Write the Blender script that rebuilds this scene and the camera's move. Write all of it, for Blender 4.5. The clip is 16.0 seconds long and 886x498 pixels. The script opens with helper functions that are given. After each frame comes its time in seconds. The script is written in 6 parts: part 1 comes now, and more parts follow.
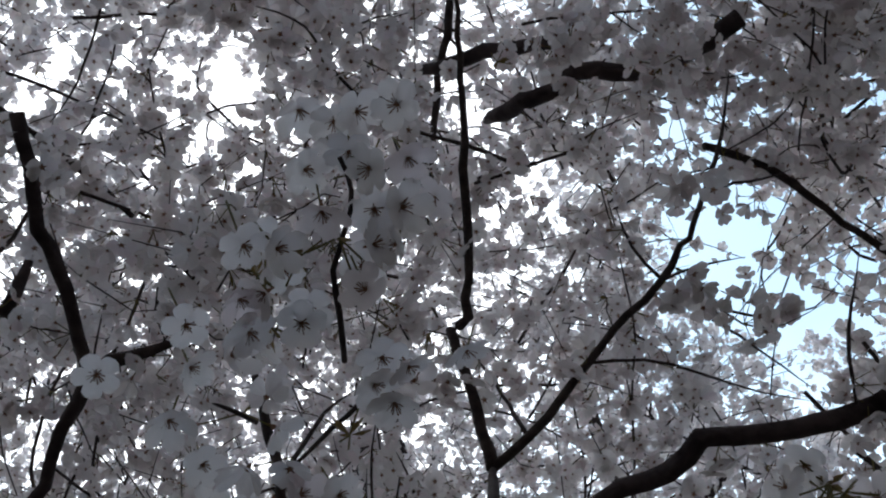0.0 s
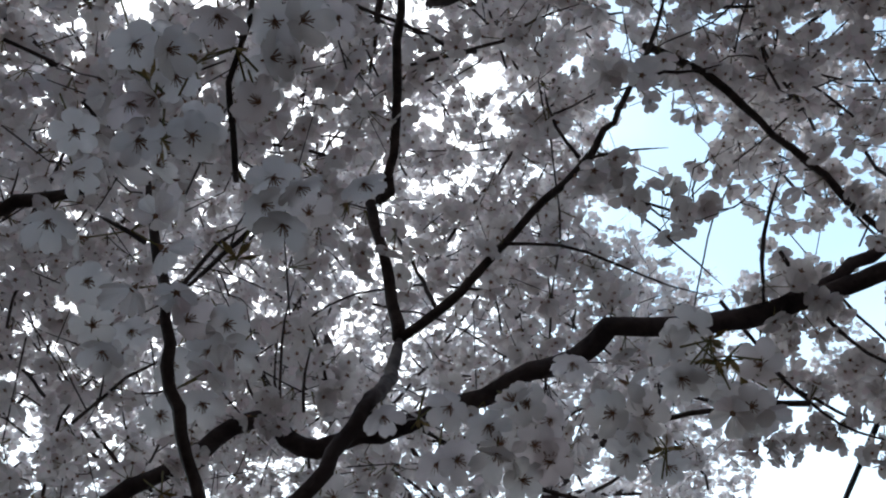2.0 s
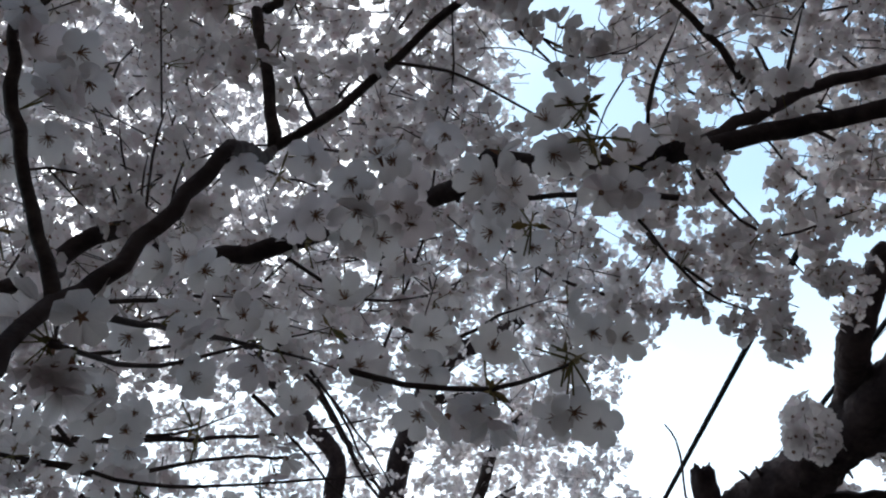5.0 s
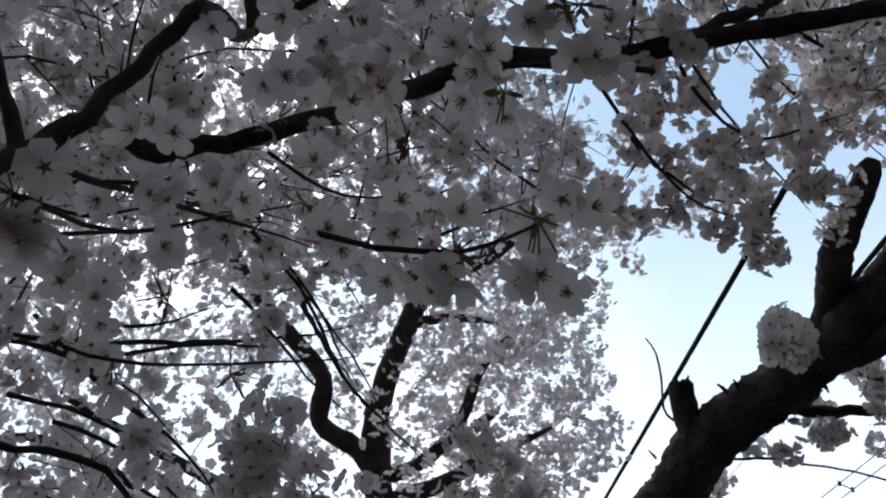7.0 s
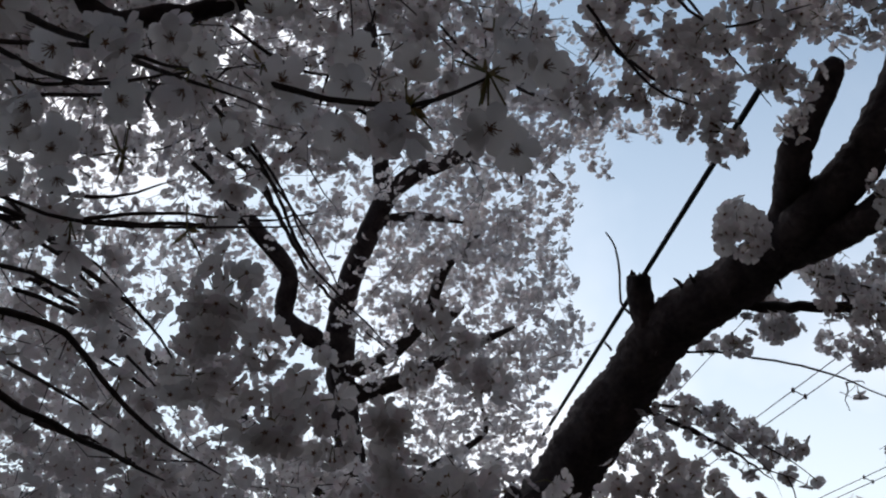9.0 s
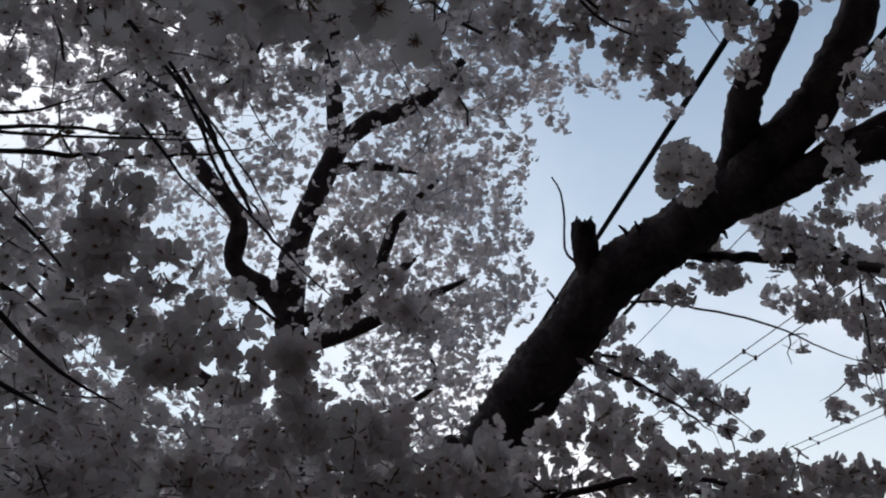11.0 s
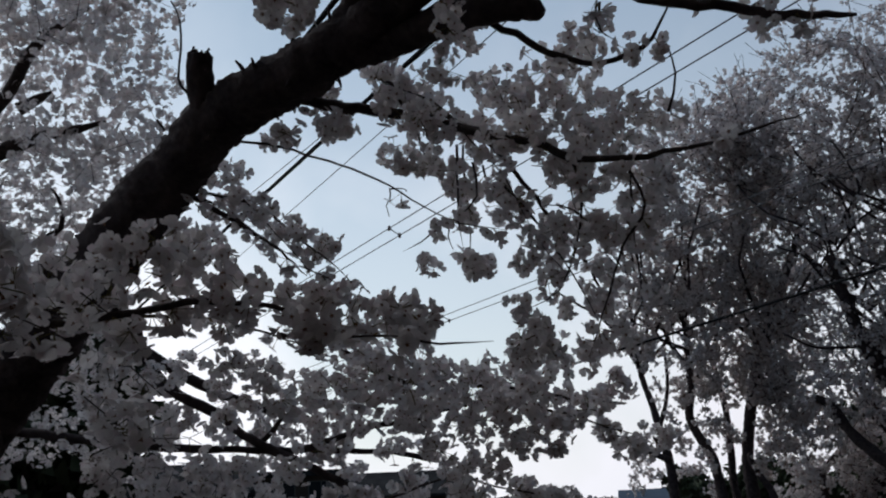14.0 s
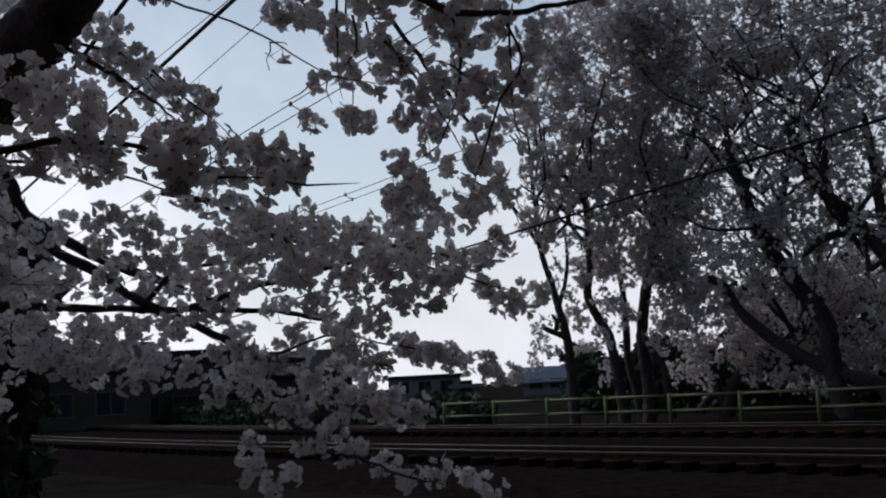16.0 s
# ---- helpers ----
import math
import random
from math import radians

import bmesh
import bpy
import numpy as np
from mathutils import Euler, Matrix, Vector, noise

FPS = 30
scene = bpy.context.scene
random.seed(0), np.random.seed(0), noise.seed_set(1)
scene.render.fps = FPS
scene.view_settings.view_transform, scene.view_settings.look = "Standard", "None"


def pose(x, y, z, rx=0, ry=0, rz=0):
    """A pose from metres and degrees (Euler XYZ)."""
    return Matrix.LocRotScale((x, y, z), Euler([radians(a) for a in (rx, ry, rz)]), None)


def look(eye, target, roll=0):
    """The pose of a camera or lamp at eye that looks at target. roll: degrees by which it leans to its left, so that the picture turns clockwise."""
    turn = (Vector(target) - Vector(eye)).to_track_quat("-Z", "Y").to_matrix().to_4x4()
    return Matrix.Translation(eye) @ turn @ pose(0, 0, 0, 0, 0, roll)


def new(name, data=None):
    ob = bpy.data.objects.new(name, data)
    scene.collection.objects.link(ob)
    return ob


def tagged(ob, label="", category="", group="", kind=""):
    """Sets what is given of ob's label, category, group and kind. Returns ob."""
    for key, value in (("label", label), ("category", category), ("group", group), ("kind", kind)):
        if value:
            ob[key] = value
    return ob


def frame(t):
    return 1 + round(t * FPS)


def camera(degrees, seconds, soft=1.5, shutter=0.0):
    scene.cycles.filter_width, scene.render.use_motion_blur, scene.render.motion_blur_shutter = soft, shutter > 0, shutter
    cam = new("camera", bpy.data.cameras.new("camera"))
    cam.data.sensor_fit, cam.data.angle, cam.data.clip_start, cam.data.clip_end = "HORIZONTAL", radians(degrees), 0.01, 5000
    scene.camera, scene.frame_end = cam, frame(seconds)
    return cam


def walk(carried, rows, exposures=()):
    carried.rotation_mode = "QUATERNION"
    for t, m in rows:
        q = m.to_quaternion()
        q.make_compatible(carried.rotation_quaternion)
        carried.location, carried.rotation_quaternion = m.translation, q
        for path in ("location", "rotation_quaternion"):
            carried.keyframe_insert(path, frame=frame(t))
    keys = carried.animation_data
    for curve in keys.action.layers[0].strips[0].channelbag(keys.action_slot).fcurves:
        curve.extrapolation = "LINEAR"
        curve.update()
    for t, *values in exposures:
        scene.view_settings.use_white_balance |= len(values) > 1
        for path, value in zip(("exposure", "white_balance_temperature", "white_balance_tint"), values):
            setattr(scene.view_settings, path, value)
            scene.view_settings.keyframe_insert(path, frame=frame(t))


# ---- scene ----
LENS = 44.0
PATH = [
    (0, -0.307, -0.147, 1.807, 132.11, 7.77, -3.19),
    (0.5, -0.302, -0.133, 1.799, 130.74, 7.02, -4.88),
    (1, -0.295, -0.125, 1.791, 129.76, 6.91, -5.75),
    (1.5, -0.282, -0.111, 1.776, 128.43, 6.67, -6.98),
    (2, -0.273, -0.102, 1.765, 127.60, 5.94, -8.15),
    (2.5, -0.269, -0.086, 1.750, 126.84, 6.61, -8.97),
    (3, -0.273, -0.059, 1.740, 126.16, 5.97, -10.75),
    (3.5, -0.273, -0.030, 1.729, 126.16, 5.93, -12.29),
    (4, -0.261, -0.025, 1.717, 125.08, 5.67, -13.57),
    (4.5, -0.257, -0.020, 1.705, 123.69, 5.32, -14.39),
    (5, -0.246, -0.019, 1.694, 122.52, 4.90, -15.72),
    (5.2, -0.241, -0.018, 1.687, 121.89, 4.57, -16.20),
    (7.3, -0.228, 0.003, 1.654, 117.65, 4.02, -16.94),
    (7.5, -0.228, 0.002, 1.649, 116.76, 3.75, -17.47),
    (8, -0.223, -0.006, 1.636, 115.26, 2.58, -18.81),
    (8.5, -0.224, -0.003, 1.626, 113.94, 2.86, -19.06),
    (9, -0.219, -0.000, 1.623, 113.60, 3.53, -18.82),
    (9.2, -0.214, -0.000, 1.624, 113.44, 2.99, -19.43),
    (11.3, -0.143, 0.069, 1.617, 110.49, 3.17, -21.49),
    (11.5, -0.138, 0.072, 1.614, 109.90, 3.51, -21.42),
    (12, -0.116, 0.076, 1.602, 108.55, 3.36, -24.87),
    (12.5, -0.096, 0.074, 1.587, 106.93, 3.56, -27.51),
    (13, -0.073, 0.065, 1.578, 105.92, 3.20, -31.81),
    (13.5, -0.051, 0.057, 1.569, 104.52, 2.98, -35.86),
    (14, -0.031, 0.042, 1.559, 103.53, 2.69, -39.69),
    (14.5, -0.021, 0.028, 1.544, 101.46, 2.40, -41.87),
    (15, -0.011, 0.013, 1.527, 99.82, 2.84, -42.90),
    (15.5, -0.003, 0.004, 1.515, 98.99, 2.53, -43.98),
    (16, 0.000, 0.000, 1.500, 97.11, 3.03, -44.62),
]
EXPOSURE = [(0.0, 1.42, 6230, 7), (2.5, 1.40, 6230, 7), (4.0, 1.42, 6230, 9), (5.0, 1.30, 6240, 8), (7.5, 0.74, 6350, 12), (9.0, 0.38, 6390, 12), (12.0, 0.12, 6360, 12), (14.0, -0.02, 6280, 10), (16.0, -0.13, 6230, 12)]
cam = camera(LENS, 16.0, soft=2.1)
walk(cam, [(t, pose(x, y, z, rx, ry, rz)) for t, x, y, z, rx, ry, rz in PATH], EXPOSURE)

# ---- daylight: a bright hazy afternoon sky, the sun veiled behind the crowns ----
SUN_AZIMUTH, SUN_HEIGHT = -4.0, 44.0
world = bpy.data.worlds.new("sky")
scene.world = world
world.use_nodes = True
wn, wl = world.node_tree.nodes, world.node_tree.links
sky = wn.new("ShaderNodeTexSky")
sky.sky_type, sky.sun_disc = "NISHITA", False
sky.sun_elevation, sky.sun_rotation = radians(SUN_HEIGHT), radians(SUN_AZIMUTH)
sky.air_density, sky.dust_density, sky.ozone_density = 1.2, 0.6, 0.4
# thin veil of cloud, thicker low down
coord = wn.new("ShaderNodeTexCoord")
parts = wn.new("ShaderNodeSeparateXYZ")
wl.new(coord.outputs["Generated"], parts.inputs[0])
low = wn.new("ShaderNodeMapRange")
low.inputs["From Min"].default_value, low.inputs["From Max"].default_value = 0.02, 0.54
low.inputs["To Min"].default_value, low.inputs["To Max"].default_value = 0.88, 0.16
wl.new(parts.outputs["Z"], low.inputs["Value"])
puffs = wn.new("ShaderNodeTexNoise")
puffs.inputs["Scale"].default_value, puffs.inputs["Detail"].default_value = 2.6, 5.0
wl.new(coord.outputs["Generated"], puffs.inputs["Vector"])
puff = wn.new("ShaderNodeMapRange")
puff.inputs["From Min"].default_value, puff.inputs["From Max"].default_value = 0.42, 0.7
puff.inputs["To Min"].default_value, puff.inputs["To Max"].default_value = 0.75, 1.6
wl.new(puffs.outputs["Fac"], puff.inputs["Value"])
veil = wn.new("ShaderNodeMath")
veil.operation, veil.use_clamp = "MULTIPLY", True
wl.new(low.outputs[0], veil.inputs[0])
wl.new(puff.outputs[0], veil.inputs[1])
mixed = wn.new("ShaderNodeMix")
mixed.data_type = "RGBA"
# the veil closes round the sun
sun_from = Vector((math.sin(radians(SUN_AZIMUTH)) * math.cos(radians(SUN_HEIGHT)), math.cos(radians(SUN_AZIMUTH)) * math.cos(radians(SUN_HEIGHT)), math.sin(radians(SUN_HEIGHT))))
near_sun = wn.new("ShaderNodeVectorMath")
near_sun.operation = "DOT_PRODUCT"
wl.new(coord.outputs["Generated"], near_sun.inputs[0])
near_sun.inputs[1].default_value = sun_from
halo = wn.new("ShaderNodeMapRange")
halo.interpolation_type = "SMOOTHSTEP"
halo.inputs["From Min"].default_value, halo.inputs["From Max"].default_value = 0.925, 0.988
halo.inputs["To Min"].default_value, halo.inputs["To Max"].default_value = 0.0, 0.75
wl.new(near_sun.outputs["Value"], halo.inputs["Value"])
whole_veil = wn.new("ShaderNodeMath")
whole_veil.operation, whole_veil.use_clamp = "ADD", True
wl.new(veil.outputs[0], whole_veil.inputs[0])
wl.new(halo.outputs[0], whole_veil.inputs[1])
wl.new(whole_veil.outputs[0], mixed.inputs["Factor"])
clear = wn.new("ShaderNodeVectorMath")
clear.operation = "MULTIPLY"
clear.inputs[1].default_value = (0.505, 0.65, 0.655)
wl.new(sky.outputs[0], clear.inputs[0])
wl.new(clear.outputs[0], mixed.inputs["A"])
# the haze is bright towards the sun and dull away from it
toward = Vector((0.20, 0.85, 0.48))
facing = wn.new("ShaderNodeVectorMath")
facing.operation = "DOT_PRODUCT"
wl.new(coord.outputs["Generated"], facing.inputs[0])
facing.inputs[1].default_value = toward
glow = wn.new("ShaderNodeValToRGB")
for k, (at_, c) in enumerate(((0.0, (0.03, 0.033, 0.04)), (1.0, (0.44, 0.435, 0.445)), (0.40, (0.05, 0.055, 0.065)), (0.62, (0.20, 0.205, 0.22)), (0.80, (0.31, 0.305, 0.32)))):
    e = glow.color_ramp.elements[k] if k < 2 else glow.color_ramp.elements.new(at_)
    e.position, e.color = at_, (*c, 1)
half = wn.new("ShaderNodeMath")
half.operation = "MULTIPLY_ADD"
half.inputs[1].default_value, half.inputs[2].default_value = 0.5, 0.5
wl.new(facing.outputs["Value"], half.inputs[0])
wl.new(half.outputs[0], glow.inputs[0])
veil_light = wn.new("ShaderNodeVectorMath")
veil_light.operation = "SCALE"
veil_light.inputs["Scale"].default_value = 23.5
wl.new(glow.outputs[0], veil_light.inputs[0])
wl.new(veil_light.outputs[0], mixed.inputs["B"])
wl.new(mixed.outputs["Result"], wn["Background"].inputs["Color"])
wn["Background"].inputs["Strength"].default_value = 0.113
sun_data = bpy.data.lights.new("sun", "SUN")
sun_data.energy, sun_data.angle, sun_data.color = 0.9, radians(20), (1.0, 0.985, 0.97)
sun = new("sun", sun_data)
sun.matrix_world = look(sun_from * 60, (0, 0, 0))

# ---- materials ----
def material(name, build):
    m = bpy.data.materials.new(name)
    m.use_nodes = True
    n, l = m.node_tree.nodes, m.node_tree.links
    n.clear()
    out = n.new("ShaderNodeOutputMaterial")
    l.new(build(n, l), out.inputs["Surface"])
    return m


def noise_tex(n, l, scale, detail=4.0, stretch=(1, 1, 1)):
    c = n.new("ShaderNodeTexCoord")
    mp = n.new("ShaderNodeMapping")
    mp.inputs["Scale"].default_value = stretch
    l.new(c.outputs["Object"], mp.inputs["Vector"])
    t = n.new("ShaderNodeTexNoise")
    t.inputs["Scale"].default_value, t.inputs["Detail"].default_value = scale, detail
    l.new(mp.outputs[0], t.inputs["Vector"])
    return t.outputs["Fac"]


def ramp(n, l, fac, *stops):
    r = n.new("ShaderNodeValToRGB")
    while len(r.color_ramp.elements) < len(stops):
        r.color_ramp.elements.new(0.5)
    for e, (p, c) in zip(r.color_ramp.elements, stops):
        e.position, e.color = p, (*c, 1)
    l.new(fac, r.inputs[0])
    return r.outputs[0]


def surface(n, l, colour, rough=0.8, bump=None, strength=0.4, distance=0.01, metal=0.0, spec=0.3):
    p = n.new("ShaderNodeBsdfPrincipled")
    if isinstance(colour, tuple):
        p.inputs["Base Color"].default_value = (*colour, 1)
    else:
        l.new(colour, p.inputs["Base Color"])
    p.inputs["Roughness"].default_value, p.inputs["Metallic"].default_value = rough, metal
    p.inputs["Specular IOR Level"].default_value = spec
    if bump is not None:
        b = n.new("ShaderNodeBump")
        b.inputs["Strength"].default_value, b.inputs["Distance"].default_value = strength, distance
        l.new(bump, b.inputs["Height"])
        l.new(b.outputs[0], p.inputs["Normal"])
    return p.outputs[0]


def mottled(name, dark, light, scale, rough=0.8, fine=None, strength=0.4, distance=0.01, metal=0.0, stretch=(1, 1, 1), spec=0.3):
    def build(n, l):
        a = noise_tex(n, l, scale, 5, stretch)
        b = noise_tex(n, l, fine or scale * 6, 3, stretch)
        m = n.new("ShaderNodeMath")
        m.operation = "MULTIPLY_ADD"
        l.new(b, m.inputs[0])
        m.inputs[1].default_value = 0.45
        l.new(a, m.inputs[2])
        return surface(n, l, ramp(n, l, m.outputs[0], (0.48, dark), (0.98, light)), rough, m.outputs[0], strength, distance, metal, spec)
    return material(name, build)


def petal_build(pale, flush, thin, per_object):
    def build(n, l):
        if per_object:
            v = n.new("ShaderNodeObjectInfo").outputs["Random"]
        else:
            v = n.new("ShaderNodeNewGeometry").outputs["Random Per Island"]
        c = ramp(n, l, v, (0.0, flush), (0.35, pale), (1.0, pale))
        grain = noise_tex(n, l, 900 if not per_object else 260, 2)
        mul = n.new("ShaderNodeMix")
        mul.data_type, mul.blend_type = "RGBA", "MULTIPLY"
        mul.inputs["Factor"].default_value = 0.18
        l.new(c, mul.inputs["A"])
        l.new(ramp(n, l, grain, (0.3, (0.7, 0.66, 0.7)), (0.7, (1, 1, 1))), mul.inputs["B"])
        d = n.new("ShaderNodeBsdfDiffuse")
        t = n.new("ShaderNodeBsdfTranslucent")
        l.new(mul.outputs["Result"], d.inputs["Color"])
        l.new(mul.outputs["Result"], t.inputs["Color"])
        m = n.new("ShaderNodeMixShader")
        m.inputs[0].default_value = thin
        l.new(d.outputs[0], m.inputs[1])
        l.new(t.outputs[0], m.inputs[2])
        return m.outputs[0]
    return build


PETAL = material("petal", petal_build((0.855, 0.815, 0.80), (0.84, 0.75, 0.76), 0.46, False))
PETAL_ONE = material("petal_of_one_blossom", petal_build((0.855, 0.82, 0.805), (0.84, 0.76, 0.765), 0.46, True))
HEART = mottled("blossom_heart", (0.17, 0.065, 0.05), (0.34, 0.20, 0.11), 300, 0.7)
STALK = mottled("stalk", (0.10, 0.11, 0.03), (0.20, 0.14, 0.05), 200, 0.7)
LEAF = mottled("young_leaf", (0.22, 0.15, 0.05), (0.34, 0.24, 0.09), 90, 0.6)
BARK = mottled("cherry_bark", (0.025, 0.017, 0.019), (0.100, 0.074, 0.072), 14, 0.85, 70, 1.0, 0.012)
TWIG = mottled("twig_bark", (0.020, 0.013, 0.012), (0.075, 0.052, 0.046), 60, 0.75, 300, 0.5, 0.002)
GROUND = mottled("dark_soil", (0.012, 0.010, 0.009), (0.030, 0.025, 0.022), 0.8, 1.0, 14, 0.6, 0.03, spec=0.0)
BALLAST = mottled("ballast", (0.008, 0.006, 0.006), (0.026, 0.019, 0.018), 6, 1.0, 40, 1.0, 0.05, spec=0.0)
RAIL = mottled("rusty_rail", (0.030, 0.018, 0.013), (0.070, 0.042, 0.030), 8, 0.9, 60, 0.3, 0.003, spec=0.05)
RAIL_TOP = mottled("polished_rail_top", (0.16, 0.15, 0.15), (0.34, 0.33, 0.33), 1.2, 0.45, 30, 0.1, 0.001, 0.8)
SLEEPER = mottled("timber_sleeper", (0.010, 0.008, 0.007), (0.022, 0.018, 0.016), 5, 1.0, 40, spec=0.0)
YELLOW = mottled("yellow_green_paint", (0.10, 0.11, 0.04), (0.155, 0.165, 0.065), 3, 0.5, 40, 0.15, 0.003)
CABLE = mottled("black_cable", (0.010, 0.010, 0.011), (0.022, 0.022, 0.024), 30, 0.95, spec=0.05)
WIRE = mottled("copper_wire", (0.07, 0.07, 0.075), (0.13, 0.13, 0.14), 20, 0.8, 90, 0.1, 0.001)
PORCELAIN = mottled("brown_porcelain", (0.05, 0.03, 0.025), (0.10, 0.06, 0.05), 20, 0.3)
PLASTER = mottled("pale_plaster", (0.16, 0.155, 0.15), (0.26, 0.25, 0.24), 1.2, 0.9, 12)
PLASTER_TAN = mottled("tan_plaster", (0.055, 0.038, 0.029), (0.095, 0.067, 0.05), 1.2, 0.9, 12)
ROOF_BLUE = mottled("blue_roof_sheet", (0.05, 0.07, 0.10), (0.08, 0.105, 0.14), 1.5, 0.5, 20)
ROOF_DARK = mottled("dark_roof_tiles", (0.022, 0.021, 0.022), (0.055, 0.052, 0.052), 2.0, 0.95, 20, spec=0.05)
GLASS = material("window_glass", lambda n, l: surface(n, l, (0.02, 0.025, 0.03), 0.08, spec=0.25))
FRAME_PAINT = mottled("window_frame_paint", (0.09, 0.085, 0.08), (0.15, 0.14, 0.135), 6, 0.6)
HEDGE = mottled("evergreen_leaves", (0.030, 0.042, 0.022), (0.075, 0.092, 0.045), 3, 0.7)
WALL_DULL = mottled("dull_plaster", (0.05, 0.045, 0.04), (0.11, 0.10, 0.09), 0.6, 0.9, 8)

# ---- building tools ----
rng = np.random.default_rng(11)


def mesh_arrays(name, verts, tris, mats, index=None, smooth=False):
    """A mesh from arrays of corners and triangles."""
    verts, tris = np.asarray(verts, float), np.asarray(tris, int)
    me = bpy.data.meshes.new(name)
    me.vertices.add(len(verts))
    me.vertices.foreach_set("co", verts.ravel())
    me.loops.add(len(tris) * 3)
    me.loops.foreach_set("vertex_index", tris.ravel())
    me.polygons.add(len(tris))
    me.polygons.foreach_set("loop_start", np.arange(len(tris)) * 3)
    for m in mats:
        me.materials.append(m)
    if index is not None:
        me.polygons.foreach_set("material_index", np.asarray(index, int))
    me.polygons.foreach_set("use_smooth", np.full(len(tris), smooth))
    me.update(calc_edges=True)
    me.validate()
    return me


def child(name, me, parent, label="", kind=""):
    ob = new(name, me)
    ob.parent = parent
    return tagged(ob, label, kind=kind)


def part(name, bm, mat, parent, label=""):
    me = bpy.data.meshes.new(name)
    bm.to_mesh(me)
    bm.free()
    me.materials.append(mat)
    return child(name, me, parent, label)


def thing(name, place, label, category, group="", kind=""):
    ob = new(name)
    ob.empty_display_size = 0.2
    ob.location = place
    return tagged(ob, label, category, group, kind)


def box(bm, lo, hi, bevel=0.0):
    made = bmesh.ops.create_cube(bm, size=1.0)["verts"]
    for v in made:
        v.co = Vector([lo[k] + (v.co[k] + 0.5) * (hi[k] - lo[k]) for k in range(3)])
    if bevel:
        es = list({e for v in made for e in v.link_edges})
        bmesh.ops.bevel(bm, geom=es, offset=bevel, segments=2, affect="EDGES")
    return bm


def curve_points(pts, step):
    """A smooth line through the points."""
    p = np.array(pts, float)
    p = np.vstack([2 * p[0] - p[1], p, 2 * p[-1] - p[-2]])
    out = []
    for i in range(1, len(p) - 2):
        n = max(2, int(np.linalg.norm(p[i + 1] - p[i]) / step))
        u = np.linspace(0, 1, n, endpoint=False)[:, None]
        out.append(0.5 * (2 * p[i] + (p[i + 1] - p[i - 1]) * u + (2 * p[i - 1] - 5 * p[i] + 4 * p[i + 1] - p[i + 2]) * u ** 2 + (3 * p[i] - p[i - 1] - 3 * p[i + 1] + p[i + 2]) * u ** 3))
    return np.vstack(out + [p[-2:-1]])


def tube_arrays(line, radii, sides, rough=0.0):
    """Corners and triangles of a tube with closed ends along a line; rough: knobs on its skin, as a share of the radius."""
    n = len(line)
    way = np.gradient(line, axis=0)
    way /= np.linalg.norm(way, axis=1)[:, None] + 1e-9
    side = np.cross(way, (0.31, 0.17, 0.93))
    side /= np.linalg.norm(side, axis=1)[:, None] + 1e-9
    other = np.cross(way, side)
    a = np.linspace(0, 2 * np.pi, sides, endpoint=False)
    r = np.asarray(radii, float)[:, None] * np.ones((1, sides))
    if rough:
        r = r * (1 + rough * (rng.random((n, sides)) - 0.5) + rough * 0.45 * (rng.random((n, 1)) - 0.5))
    v = line[:, None] + r[..., None] * (np.cos(a)[None, :, None] * side[:, None] + np.sin(a)[None, :, None] * other[:, None])
    v = np.vstack([v.reshape(-1, 3), line[:1], line[-1:]])
    i, j = np.meshgrid(np.arange(n - 1), np.arange(sides), indexing="ij")
    q0, q1 = i * sides + j, i * sides + (j + 1) % sides
    f = np.vstack([np.stack([q0, q1, q1 + sides], -1).reshape(-1, 3), np.stack([q0, q1 + sides, q0 + sides], -1).reshape(-1, 3)])
    k = np.arange(sides)
    caps = np.vstack([np.stack([np.full(sides, n * sides), (k + 1) % sides, k], 1), np.stack([np.full(sides, n * sides + 1), (n - 1) * sides + k, (n - 1) * sides + (k + 1) % sides], 1)])
    return v, np.vstack([f, caps])


